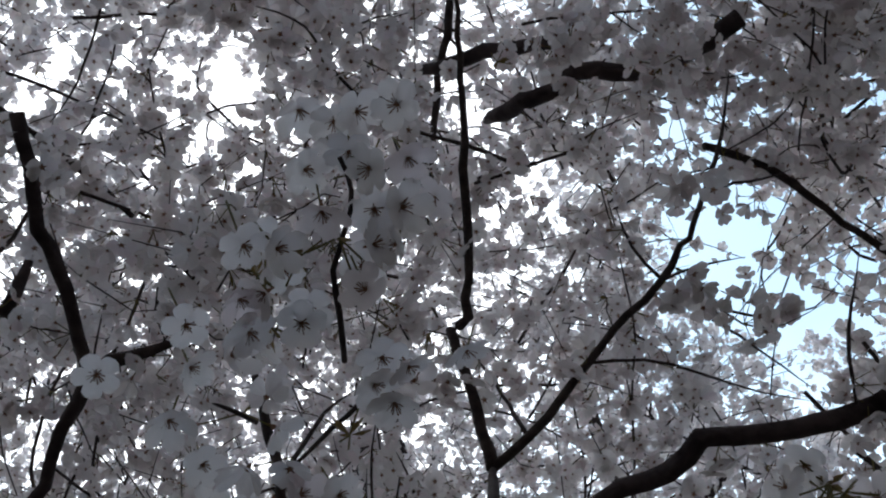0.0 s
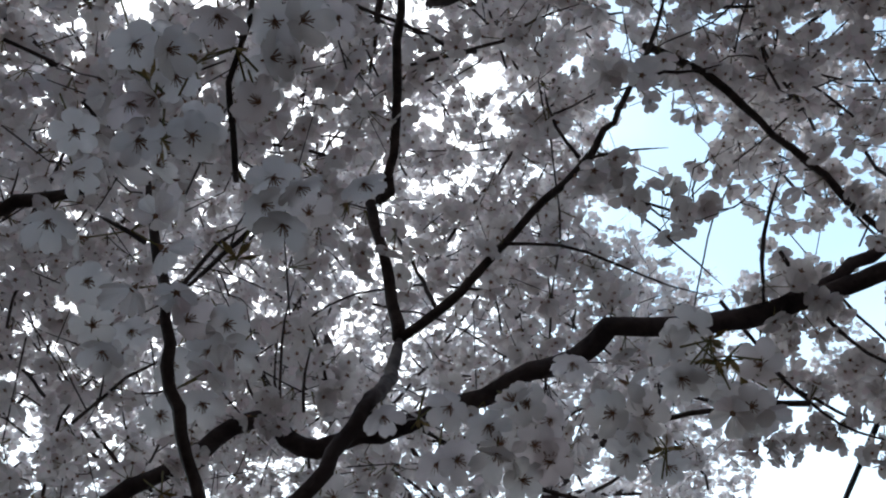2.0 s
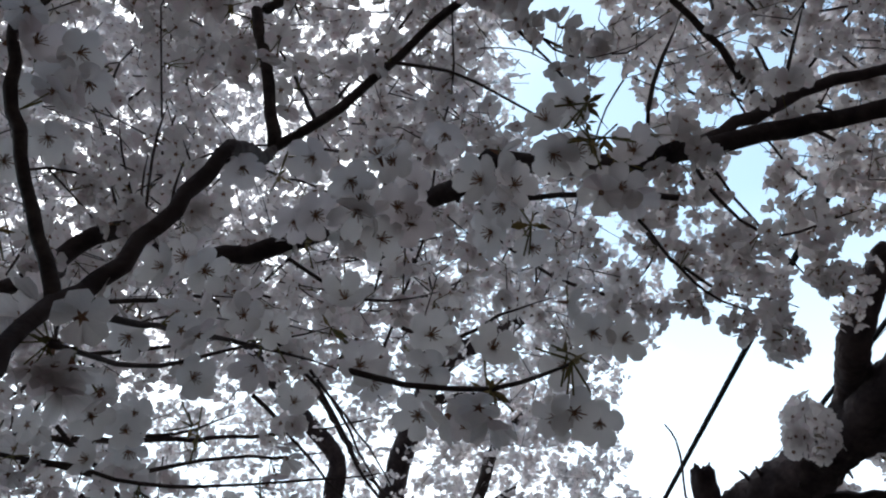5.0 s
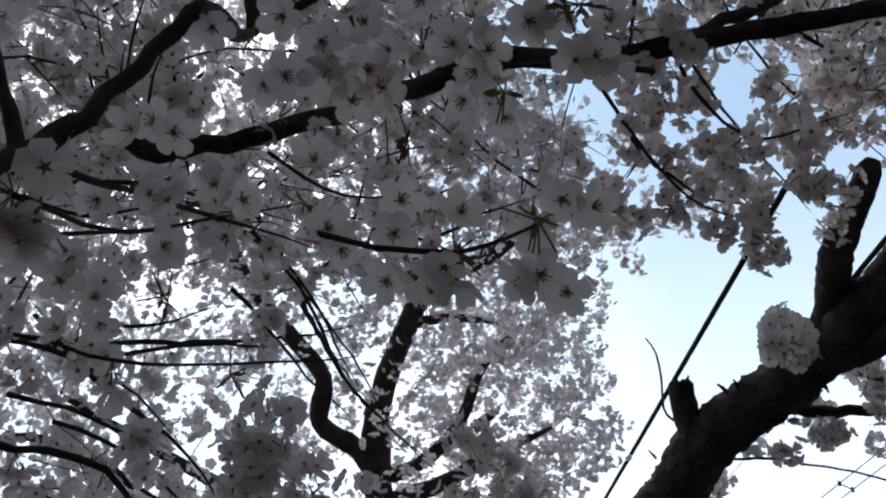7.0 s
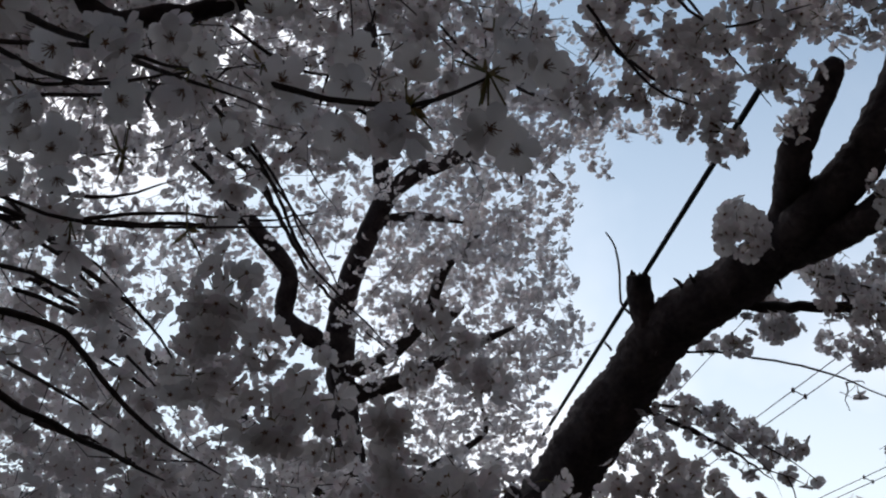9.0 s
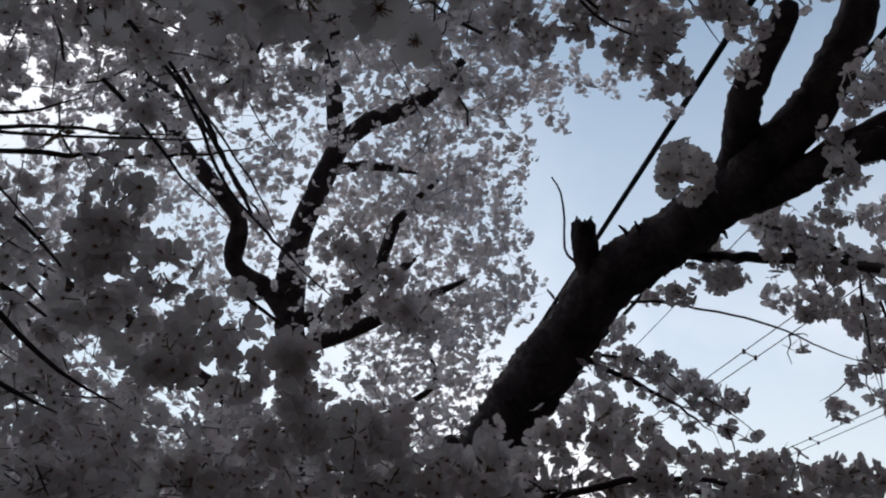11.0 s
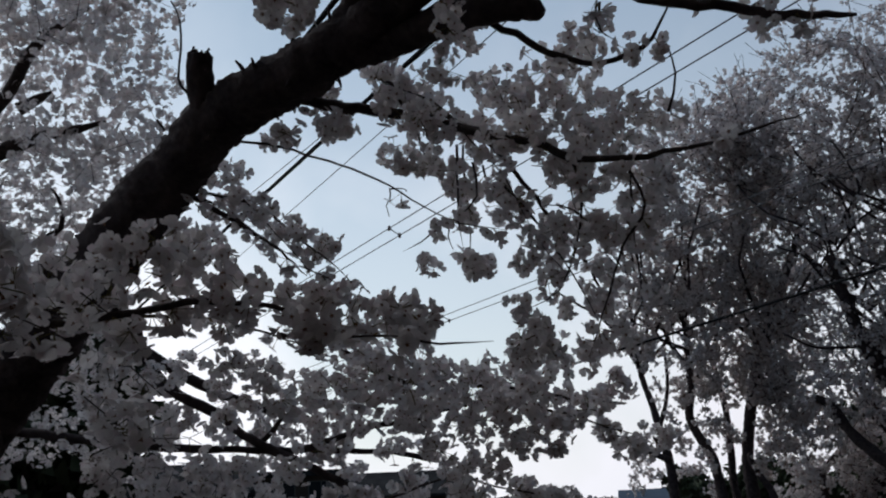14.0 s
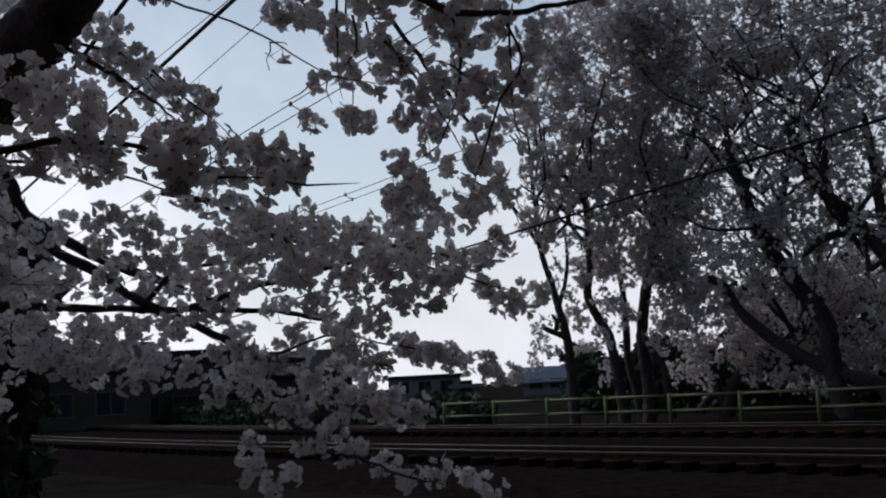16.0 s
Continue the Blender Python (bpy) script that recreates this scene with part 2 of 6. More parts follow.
class Heap:
    """Gathers many small shapes into one mesh."""

    def __init__(self):
        self.v, self.f, self.m, self.n = [], [], [], 0

    def add(self, v, f, m=0):
        self.v.append(v)
        self.f.append(np.asarray(f) + self.n)
        self.m.append(np.full(len(f), m) if np.isscalar(m) else np.asarray(m))
        self.n += len(v)

    def scatter(self, shape, place, face, size):
        """Copies of a shape (corners, triangles, materials) at places, its z along face, turned at random."""
        sv, sf, sm = shape
        n = len(place)
        if not n:
            return
        z = face / (np.linalg.norm(face, axis=1)[:, None] + 1e-9)
        x = np.cross(z, rng.normal(size=(n, 3)))
        x /= np.linalg.norm(x, axis=1)[:, None] + 1e-9
        y = np.cross(z, x)
        v = place[:, None] + np.reshape(size, (-1, 1, 1)) * (sv[None, :, :1] * x[:, None] + sv[None, :, 1:2] * y[:, None] + sv[None, :, 2:] * z[:, None])
        f = sf[None] + (np.arange(n) * len(sv))[:, None, None]
        self.add(v.reshape(-1, 3), f.reshape(-1, 3), np.tile(sm, n))

    def stalks(self, a, b, r, m, taper=1.0):
        """Thin three-sided stalks from a to b."""
        n = len(a)
        if not n:
            return
        z = b - a
        x = np.cross(z, (0.3, 0.5, 0.8))
        x /= np.linalg.norm(x, axis=1)[:, None] + 1e-9
        y = np.cross(z / (np.linalg.norm(z, axis=1)[:, None] + 1e-9), x)
        ring = [r * (math.cos(q) * x + math.sin(q) * y) for q in (0, 2.094, 4.189)]
        v = np.stack([a + ring[0], a + ring[1], a + ring[2], b + ring[0] * taper, b + ring[1] * taper, b + ring[2] * taper], 1)
        t = np.array([(0, 1, 4), (0, 4, 3), (1, 2, 5), (1, 5, 4), (2, 0, 3), (2, 3, 5)])
        self.add(v.reshape(-1, 3), (t[None] + (np.arange(n) * 6)[:, None, None]).reshape(-1, 3), m)

    def mesh(self, name, mats, smooth=False):
        return mesh_arrays(name, np.vstack(self.v), np.vstack(self.f), mats, np.concatenate(self.m), smooth)


# ---- cherry blossoms: five notched petals round a red heart ----
def petal_grid(rows, cup, ruffle):
    """One petal, as rows (distance from the heart, half width) with five corners each."""
    v, f = [], []
    for u, w in rows:
        for k in range(5):
            s = k / 2 - 1
            notch = 0.07 * (1 - abs(s)) * (u > 0.9)
            v.append((u - notch - 0.05 * abs(s) * (u > 0.9), s * w, cup * u ** 1.6 + 0.10 * s * s * u + ruffle * (rng.random() - 0.5) * u))
    for i in range(len(rows) - 1):
        for k in range(4):
            a = i * 5 + k
            f += [(a, a + 1, a + 6), (a, a + 6, a + 5)]
    return np.array(v), np.array(f)


def full_blossom(cup, ruffle):
    h = Heap()
    for i in range(5):
        pv, pf = petal_grid([(0.06, 0.05), (0.28, 0.24), (0.52, 0.37), (0.76, 0.38), (0.92, 0.27), (1.0, 0.14)], cup * (0.8 + 0.5 * rng.random()), ruffle)
        a = i * 1.2566 + 0.12 * (rng.random() - 0.5)
        turned = pv @ np.array([[math.cos(a), math.sin(a), 0], [-math.sin(a), math.cos(a), 0], [0, 0, 1]])
        h.add(turned + (0, 0, 0.012 * (i % 2)), pf, 0)
    # sepals and cup behind, stamens before
    for i in range(5):
        a = i * 1.2566 + 0.63
        tip, l, r = [(q * math.cos(a + w), q * math.sin(a + w), z) for q, w, z in ((0.30, 0, -0.02), (0.09, 0.5, -0.05), (0.09, -0.5, -0.05))]
        h.add(np.array([tip, l, (0, 0, -0.06), r]), [(0, 1, 2), (0, 2, 3)], 1)
    ring = [(0.09 * math.cos(k * 1.047), 0.09 * math.sin(k * 1.047)) for k in range(6)]
    cone = np.array([(x, y, -0.05) for x, y in ring] + [(0.35 * x, 0.35 * y, -0.42) for x, y in ring] + [(x, y, 0.04) for x, y in ring] + [(0, 0, 0.05)])
    f = []
    for k in range(6):
        j = (k + 1) % 6
        f += [(k, j, 6 + j), (k, 6 + j, 6 + k), (12 + k, 12 + j, 18)]
    h.add(cone, f, 1)
    for k in range(13):
        a, q = k * 2.4, 0.16 + 0.22 * rng.random()
        x, y = math.cos(a), math.sin(a)
        h.add(np.array([(0.05 * x - 0.018 * y, 0.05 * y + 0.018 * x, 0.04), (0.05 * x + 0.018 * y, 0.05 * y - 0.018 * x, 0.04), (q * x - 0.012 * y, q * y + 0.012 * x, 0.26), (q * x + 0.03 * y, q * y - 0.03 * x, 0.30)]), [(0, 1, 3), (0, 3, 2)], 1)
    return h


PETAL_EDGE = {
    "fine": ((0.34, 0.28), (0.68, 0.44), (0.93, 0.30), (0.94, 0.0)),
    "middle": ((0.46, 0.38), (0.84, 0.40), (1.0, 0.0)),
    "small": ((0.52, 0.40), (0.93, 0.28)),
    "tiny": ((0.62, 0.43), (0.98, 0.0)),
}


def round_blossom(edge, cup, points, reach):
    """Five round petals, each cupped and turned a little its own way, round a dark star."""
    h = Heap()
    side = [(u, w) for u, w in PETAL_EDGE[edge]]
    rim = [(u, -w) for u, w in side] + [(u, w) for u, w in reversed(side) if w > 0]
    for i in range(5):
        a = i * 1.2566 + 0.22 * (rng.random() - 0.5)
        c, tip, ln = cup * (0.6 + 0.8 * rng.random()), 0.3 * (rng.random() - 0.5), 0.93 + 0.12 * rng.random()
        pts = np.array([(0.04, 0, 0)] + [(u * ln, w, c * u ** 1.6 + 0.22 * abs(w) + tip * w) for u, w in rim])
        f = [(0, k, k + 1) for k in range(1, len(rim))]
        h.add(pts @ np.array([[math.cos(a), math.sin(a), 0], [-math.sin(a), math.cos(a), 0], [0, 0, 1]]), f, 0)
    for k in range(points):
        a = k * 2 * math.pi / points + 0.3
        h.add(np.array([(reach * math.cos(a), reach * math.sin(a), 0.10), (0.09 * math.cos(a + 1.4), 0.09 * math.sin(a + 1.4), 0.06), (0.09 * math.cos(a - 1.4), 0.09 * math.sin(a - 1.4), 0.06)]), [(0, 1, 2)], 1)
    if edge == "fine":
        h.add(np.array([(0.15 * math.cos(k * 2.094), 0.15 * math.sin(k * 2.094), -0.03) for k in range(3)] + [(0, 0, -0.4)]), [((k + 1) % 3, k, 3) for k in range(3)], 1)
    return np.vstack(h.v), np.vstack(h.f), np.concatenate(h.m)


PLAIN = [round_blossom("fine", c, 5, 0.31) for c in (0.04, 0.15, 0.28, 0.5, 0.8)]
MIDDLE = [round_blossom("middle", c, 3, 0.30) for c in (0.05, 0.18, 0.35, 0.65)]
SMALL = [round_blossom("small", c, 3, 0.28) for c in (0.08, 0.25, 0.5)]
TINY = [round_blossom("tiny", c, 1, 0.28) for c in (0.1, 0.3, 0.55)]
FULL = []
for cup_, ruffle_ in ((0.08, 0.05), (0.16, 0.08), (0.26, 0.08), (0.4, 0.1), (0.12, 0.12), (0.55, 0.08)):
    FULL.append(full_blossom(cup_, ruffle_).mesh("blossom", [PETAL_ONE, HEART], True))
SIZE = 0.0172


def umbels(heap, places, outward, shapes, count=(3, 5), reach=0.028, droop=0.35, size=SIZE, stalk=True):
    """Bunches of blossoms on stalks, springing from places."""
    n = len(places)
    if not n:
        return
    k = rng.integers(count[0], count[1] + 1, n)
    root = np.repeat(places, k, axis=0)
    d = np.repeat(outward, k, axis=0) * 0.6 + rng.normal(size=(len(root), 3)) * 0.55 + (0, 0, -droop)
    d /= np.linalg.norm(d, axis=1)[:, None]
    tip = root + d * (reach * (0.6 + 0.7 * rng.random((len(root), 1))))
    face = d + rng.normal(size=d.shape) * 0.35 + (0, 0, -0.5)
    which = rng.integers(0, len(shapes), len(root))
    s = size * (0.82 + 0.3 * rng.random(len(root)))
    for i, shape in enumerate(shapes):
        w = which == i
        heap.scatter(shape, tip[w], face[w], s[w])
    if stalk:
        heap.stalks(root, tip - 0.004 * d, 0.0007, 2)


def unit(v):
    return v / (np.linalg.norm(v, axis=-1, keepdims=True) + 1e-9)


class Tree:
    def __init__(self, name, base, label, group=""):
        self.root = thing(name, base, label, "cherry tree", group)
        self.base = np.array(base, float)
        self.bloom, self.twigs = Heap(), Heap()

    def finish(self):
        if self.bloom.n:
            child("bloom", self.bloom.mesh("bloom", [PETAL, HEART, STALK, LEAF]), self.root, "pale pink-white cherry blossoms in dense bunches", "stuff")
        if self.twigs.n:
            child("brushwood", self.twigs.mesh("brushwood", [TWIG], True), self.root, "thin dark twigs", "stuff")


def grow(tree, kind, r0, r1, bloom, pts, shapes=None):
    """A trunk, limb, branch or twig through the points, tapering from r0 to r1, with bloom bunches of blossoms to the metre."""
    thick = kind in ("trunk", "limb")
    near = tree.base[1] < 5
    line = curve_points(pts, 0.025 if r0 < 0.03 else 0.012 if near else max(0.06, 0.5 * r0))
    n = len(line)
    if r0 < 0.03:
        line[1:-1] += rng.normal(size=(n - 2, 3)) * min(r0 * 0.25, 0.002)
    radii = np.linspace(r0, r1, n) * (1 + (0.06 if r0 < 0.03 else 0.02) * np.sin(np.arange(n) * 0.9 + rng.random() * 6))
    if bloom and not thick:
        radii = radii * (1 - 0.7 * np.linspace(0, 1, n) ** 5)
    if thick and r0 > 0.03:
        radii = radii * (1 + 0.08 * np.array([noise.noise(Vector(q) * 9) for q in line]) + 0.018 * np.array([noise.noise(Vector(q) * 34) for q in line]))
    if thick:
        radii[-1] *= 0.5
        radii[-2] *= 0.85
    v, f = tube_arrays(line, radii, 34 if kind == "trunk" and near else 20 if near and r0 > 0.03 else 12 if near and thick else 9 if thick else 7, 0.17 if thick and r0 > 0.03 else 0.14)
    ob = child(kind, mesh_arrays(kind, v - tree.base, f, [BARK if thick else TWIG], None, True), tree.root)
    if bloom:
        length = np.linalg.norm(np.diff(line, axis=0), axis=1).sum()
        k = max(1, int(bloom * length))
        i = rng.integers(0, n - 1, k)
        i = np.clip((i // 3) * 3 + rng.integers(-1, 2, k), 0, n - 1)
        way = np.gradient(line, axis=0)[i]
        out = unit(np.cross(way, rng.normal(size=(k, 3))))
        umbels(tree.bloom, line[i] - tree.base + out * radii[i][:, None], out, shapes or PLAIN)
    return ob


def spurs(tree, pts, r, count):
    """Short broken spurs and buds standing out of a trunk or limb."""
    line = curve_points(pts, 0.02)
    for i in rng.integers(3, len(line) - 3, count):
        way = unit(line[i + 1] - line[i - 1])
        d = unit(np.cross(way, rng.normal(size=3)) + way * 0.4)
        a = line[i] + d * r * 0.8
        ln = r * 0.2 + 0.004 + 0.014 * rng.random() ** 2
        q = [a, a + d * ln * 0.6, a + d * ln + rng.normal(size=3) * 0.006]
        v, f = tube_arrays(np.array(q), (0.006, 0.0045, 0.002), 6, 0.3)
        child("spur", mesh_arrays("spur", v - tree.base, f, [BARK], None, True), tree.root)


def sprays(tree, places, length, per, shapes, count=(3, 5), radius=0.0014, size=SIZE, lean=(0, 0, 0.2), stalk=True, reach=0.028):
    """Short bowed twigs at places, each set with bunches of blossoms."""
    n = len(places)
    if not n:
        return
    d = unit(rng.normal(size=(n, 3)) + lean)
    side = unit(np.cross(d, rng.normal(size=(n, 3))))
    ln = length * (0.6 + 0.8 * rng.random((n, 1)))
    bow = 0.22 * ln * side
    a, m, b = places - d * ln / 2, places + bow, places + d * ln / 2
    tree.twigs.stalks(a - tree.base, m - tree.base, radius, 0, 0.75)
    tree.twigs.stalks(m - tree.base, b - tree.base, radius * 0.75, 0, 0.4)
    u = np.clip((np.arange(per)[None] + rng.random((n, per))) / per, 0, 1)[..., None]
    p = (1 - u) ** 2 * a[:, None] + 2 * u * (1 - u) * (m + bow)[:, None] * 1.0 + u ** 2 * b[:, None]
    p = p - bow[:, None] * u * (1 - u) * 2
    p = p.reshape(-1, 3)
    out = unit(np.cross(np.repeat(d, per, axis=0), rng.normal(size=(n * per, 3))))
    umbels(tree.bloom, p - tree.base, out, shapes, count, reach, 0.35, size, stalk)


STAND = np.array((-0.22, 0.0, 1.65))


def share(p, gaps):
    """How much blossom is left at places, by the gaps of the crown seen from the standing place."""
    q = p - STAND
    a = np.degrees(np.arctan2(q[:, 0], q[:, 1]))
    e = np.degrees(np.arcsin(q[:, 2] / (np.linalg.norm(q, axis=1) + 1e-9)))
    keep = np.ones(len(p))
    for ga, ge, wa, we, left in gaps:
        inside = ((a - ga) / wa) ** 2 + ((e - ge) / we) ** 2 < 1
        keep[inside] = np.minimum(keep[inside], left)
    return keep


def wands(tree, places, length, r, per, shapes, gaps, count=(3, 5), forks=3, size=SIZE, lean=(0, -0.3, 0.1), stalk=True):
    """Long winding twigs with side twigs, set with bunches of blossoms but for the gaps of the crown."""
    for p in places:
        todo = [(np.array(p), unit(rng.normal(size=3) + lean), length * (0.6 + 0.8 * rng.random()), r * (0.7 + 0.6 * rng.random()), forks)]
        while todo:
            a, d, ln, rr, left = todo.pop()
            n = max(5, int(ln / 0.045))
            turn = rng.normal(size=3) * 0.10
            line = [a]
            for k in range(n):
                d = unit(d + turn + rng.normal(size=3) * 0.13)
                line.append(line[-1] + d * ln / n)
            line = np.array(line)
            if share(line, gaps).mean() < 0.5:
                continue
            v, f = tube_arrays(line, np.linspace(rr, rr * 0.45, n + 1), 5)
            tree.twigs.add(v - tree.base, f)
            k = max(2, int(per * ln))
            u = np.sort(rng.random(k) ** 0.8) * n
            i = np.minimum(u.astype(int), n - 1)
            q = line[i] + (line[i + 1] - line[i]) * (u - i)[:, None]
            ok = rng.random(k) < share(q, gaps)
            q, w = q[ok], (line[i + 1] - line[i])[ok]
            if len(q):
                out = unit(np.cross(w, rng.normal(size=q.shape)))
                umbels(tree.bloom, q - tree.base, out, shapes, count, size=size, stalk=stalk)
                m = rng.random(len(q)) < 0.35
                tree.bloom.scatter(BUD_LEAF, q[m] - tree.base, out[m] + (0, 0, 0.1), 0.010 + 0.008 * rng.random(m.sum()))
            for _ in range(left):
                at_ = rng.integers(1, n)
                todo.append((line[at_], unit(unit(line[at_] - line[at_ - 1]) + unit(rng.normal(size=3)) * 0.9), ln * (0.3 + 0.3 * rng.random()), rr * 0.6, 0))


def dome(n, az, el, dist, gaps, centre=STAND, clump=0.0, thin=-0.04):
    """Places in a shell of the crown over the standing place: bearings az and heights el in degrees, thinned out in gaps (bearing, height, half widths, share left); clump gathers them into boughs."""
    a = rng.uniform(*az, n)
    e = np.degrees(np.arcsin(rng.uniform(math.sin(radians(el[0])), math.sin(radians(el[1])), n)))
    d = rng.uniform(dist[0] ** 2, dist[1] ** 2, n) ** 0.5
    keep = np.ones(n)
    for ga, ge, wa, we, left in gaps:
        inside = ((a - ga) / wa) ** 2 + ((e - ge) / we) ** 2 < 1
        keep[inside] = np.minimum(keep[inside], left)
    ok = rng.random(n) < keep
    a, e, d = np.radians(a[ok]), np.radians(e[ok]), d[ok]
    p = np.array(centre) + d[:, None] * np.stack([np.sin(a) * np.cos(e), np.cos(a) * np.cos(e), np.sin(e)], 1)
    if clump:
        p = p[[noise.noise(Vector(q) * clump) + 0.5 * noise.noise(Vector(q) * clump * 2.3) > thin for q in p]]
    return p


def pompoms(tree, balls):
    """Round bunches of blossoms: centre and radius of each."""
    for x, y, z, r in balls:
        n = int(9 + 8500 * r * r)
        d = unit(rng.normal(size=(n, 3)))
        c = np.array((x, y, z)) - tree.base
        shell = (1.08 - 0.5 * rng.random((n, 1))) * (1 + 0.28 * np.sin(3 * d[:, :1] + 5 * d[:, 1:2] + 40 * x))
        p = c + d * r * shell
        face = d + rng.normal(size=d.shape) * 0.6 + (0, 0, -0.15)
        which = rng.integers(0, len(PLAIN), n)
        for i, shape in enumerate(PLAIN):
            w = which == i
            tree.bloom.scatter(shape, p[w], face[w], 0.0158 * (0.8 + 0.3 * rng.random(w.sum())))
        m = n // 2
        tree.bloom.stalks(np.repeat(c[None], m, 0) + d[:m] * r * 0.15, p[:m], 0.0008, 2)
        k = max(1, n // 14)
        tree.bloom.scatter(BUD_LEAF, c + unit(rng.normal(size=(k, 3))) * r * 0.7, unit(rng.normal(size=(k, 3))), 0.013 * np.ones(k))


BUD_LEAF = (np.array([(0, 0, 0), (0.16, 0.05, 0.5), (0, 0, 1.0), (-0.16, 0.05, 0.5)]), np.array([(0, 1, 2), (0, 2, 3)]), np.array([3, 3]))


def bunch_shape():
    """A far bunch of blossoms: loose petals turned every way, with surplus red calyxes between that put the crown's
    shade into the colour.
    """
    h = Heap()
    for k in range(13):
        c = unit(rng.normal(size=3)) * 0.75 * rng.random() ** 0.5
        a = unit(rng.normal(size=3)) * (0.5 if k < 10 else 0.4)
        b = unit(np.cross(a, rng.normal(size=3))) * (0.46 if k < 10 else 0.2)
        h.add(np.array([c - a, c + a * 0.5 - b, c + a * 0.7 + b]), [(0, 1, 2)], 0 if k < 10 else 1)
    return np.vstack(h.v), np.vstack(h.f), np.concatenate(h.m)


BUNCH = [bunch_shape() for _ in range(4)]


def crown(tree, boughs, cover=2.8, bunch=0.11):
    """Boughs of far blossom: centre and radius of each, filled with bunches along twigs."""
    for x, y, z, r in boughs:
        n = int(cover * (r / bunch) ** 2)
        k = max(3, n // 14)
        d = unit(rng.normal(size=(k, 3)))
        a = np.array((x, y, z)) - tree.base + d * r * (0.15 + 0.5 * rng.random((k, 1)))
        b = a + unit(d + rng.normal(size=(k, 3)) * 0.6) * r * (0.35 + 0.45 * rng.random((k, 1)))
        tree.twigs.stalks(a, b, 0.014, 0)
        tree.twigs.stalks(b, b + unit(b - a + rng.normal(size=(k, 3)) * 0.4) * r * 0.3, 0.008, 0)
        u = rng.random((k, 14, 1))
        p = (a[:, None] * (1 - u) + b[:, None] * u + rng.normal(size=(k, 14, 3)) * bunch * 1.3).reshape(-1, 3)
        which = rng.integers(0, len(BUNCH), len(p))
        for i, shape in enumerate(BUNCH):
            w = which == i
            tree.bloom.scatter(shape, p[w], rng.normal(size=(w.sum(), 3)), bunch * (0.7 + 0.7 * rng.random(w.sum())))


def tuft(tree, places):
    """Young bronze leaves and bud scales spreading from the tips of spurs."""
    for p in places:
        k = 4
        d = unit(rng.normal(size=(k, 3)) + (0, -0.3, -0.3))
        c = np.array(p) - tree.base
        tree.bloom.scatter(BUD_LEAF, np.repeat(c[None], k, 0), d, 0.008 + 0.011 * rng.random(k))
        tree.bloom.stalks(np.repeat(c[None], k, 0), c + unit(rng.normal(size=(k, 3)) + (0, -0.2, -0.4)) * 0.022, 0.0008, 2)


def limbs(tree, foot, top, spread, count, r):
    """Dark forking limbs spreading from the upper stem of a far tree."""
    foot, top = np.array(foot, float), np.array(top, float)
    for k in range(count):
        u = 0.15 + 0.8 * rng.random()
        a = foot + (top - foot) * u
        d = unit(np.array((rng.normal() * 0.6 - 0.5, rng.normal(), 0.7 + 0.6 * rng.random())))
        b = a + d * spread * (0.35 + 0.3 * rng.random())
        c = b + unit(d + rng.normal(size=3) * 0.45 + (0, 0, 0.25)) * spread * (0.3 + 0.4 * rng.random())
        grow(tree, "limb", r * (1.1 - 0.6 * u), r * 0.3, 0, [tuple(a), tuple((a + b) / 2 + rng.normal(size=3) * 0.12), tuple(b), tuple((b + c) / 2 + rng.normal(size=3) * 0.12), tuple(c)])


def boughs(tree, balls, cover, shapes, size=SIZE):
    """Boughs of blossom: centre and radius of each, filled with blossoming twigs."""
    for x, y, z, r in balls:
        n = max(2, int(cover * (r / size) ** 2 / 10))
        d = unit(rng.normal(size=(n, 3))) * rng.random((n, 1)) ** 0.4
        sprays(tree, np.array((x, y, z)) + d * r, min(0.3, r * 0.7), 4, shapes, (2, 4), stalk=False, size=size)

# ---- the ground ----
bm = bmesh.new()
bmesh.ops.create_grid(bm, x_segments=60, y_segments=60, size=1.0)
for v in bm.verts:
    v.co.x, v.co.y = math.copysign(abs(v.co.x) ** 2.2 * 1500, v.co.x), math.copysign(abs(v.co.y) ** 2.2 * 1500, v.co.y)
    v.co.z = 0.05 * noise.noise(v.co * 0.35) - 0.03 if 0.5 < v.co.length < 60 else -0.03
me = bpy.data.meshes.new("ground")
bm.to_mesh(me)
bm.free()
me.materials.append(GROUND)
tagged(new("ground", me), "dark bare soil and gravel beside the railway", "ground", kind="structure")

# ---- the leaning cherry tree over the standing place ----
leaning_tree = Tree("cherry_tree", (0.3, 3.5, 0.0), "leaning old cherry tree in full pale bloom, dark knobbly bark")
grow(leaning_tree, "limb", 0.0118, 0.0120, 10, [(0.622, 0.787, 2.493), (0.498, 0.834, 2.478), (0.408, 0.848, 2.454), (0.327, 0.871, 2.438), (0.244, 0.894, 2.434), (0.177, 0.9, 2.435), (0.14, 0.909, 2.444), (0.108, 0.956, 2.43), (0.062, 0.993, 2.435), (-0.014, 1.044, 2.424), (-0.065, 1.079, 2.422), (-0.132, 1.114, 2.418), (-0.186, 1.14, 2.422), (-0.221, 1.137, 2.431), (-0.249, 1.142, 2.463), (-0.291, 1.164, 2.465), (-0.333, 1.194, 2.45), (-0.336, 1.26, 2.472), (-0.406, 1.314, 2.467), (-0.51, 1.373, 2.438)])
grow(leaning_tree, "limb", 0.0085, 0.0075, 8, [(0.328, 0.856, 2.437), (0.39, 0.862, 2.469), (0.458, 0.846, 2.501), (0.526, 0.836, 2.537), (0.647, 0.78, 2.563)])
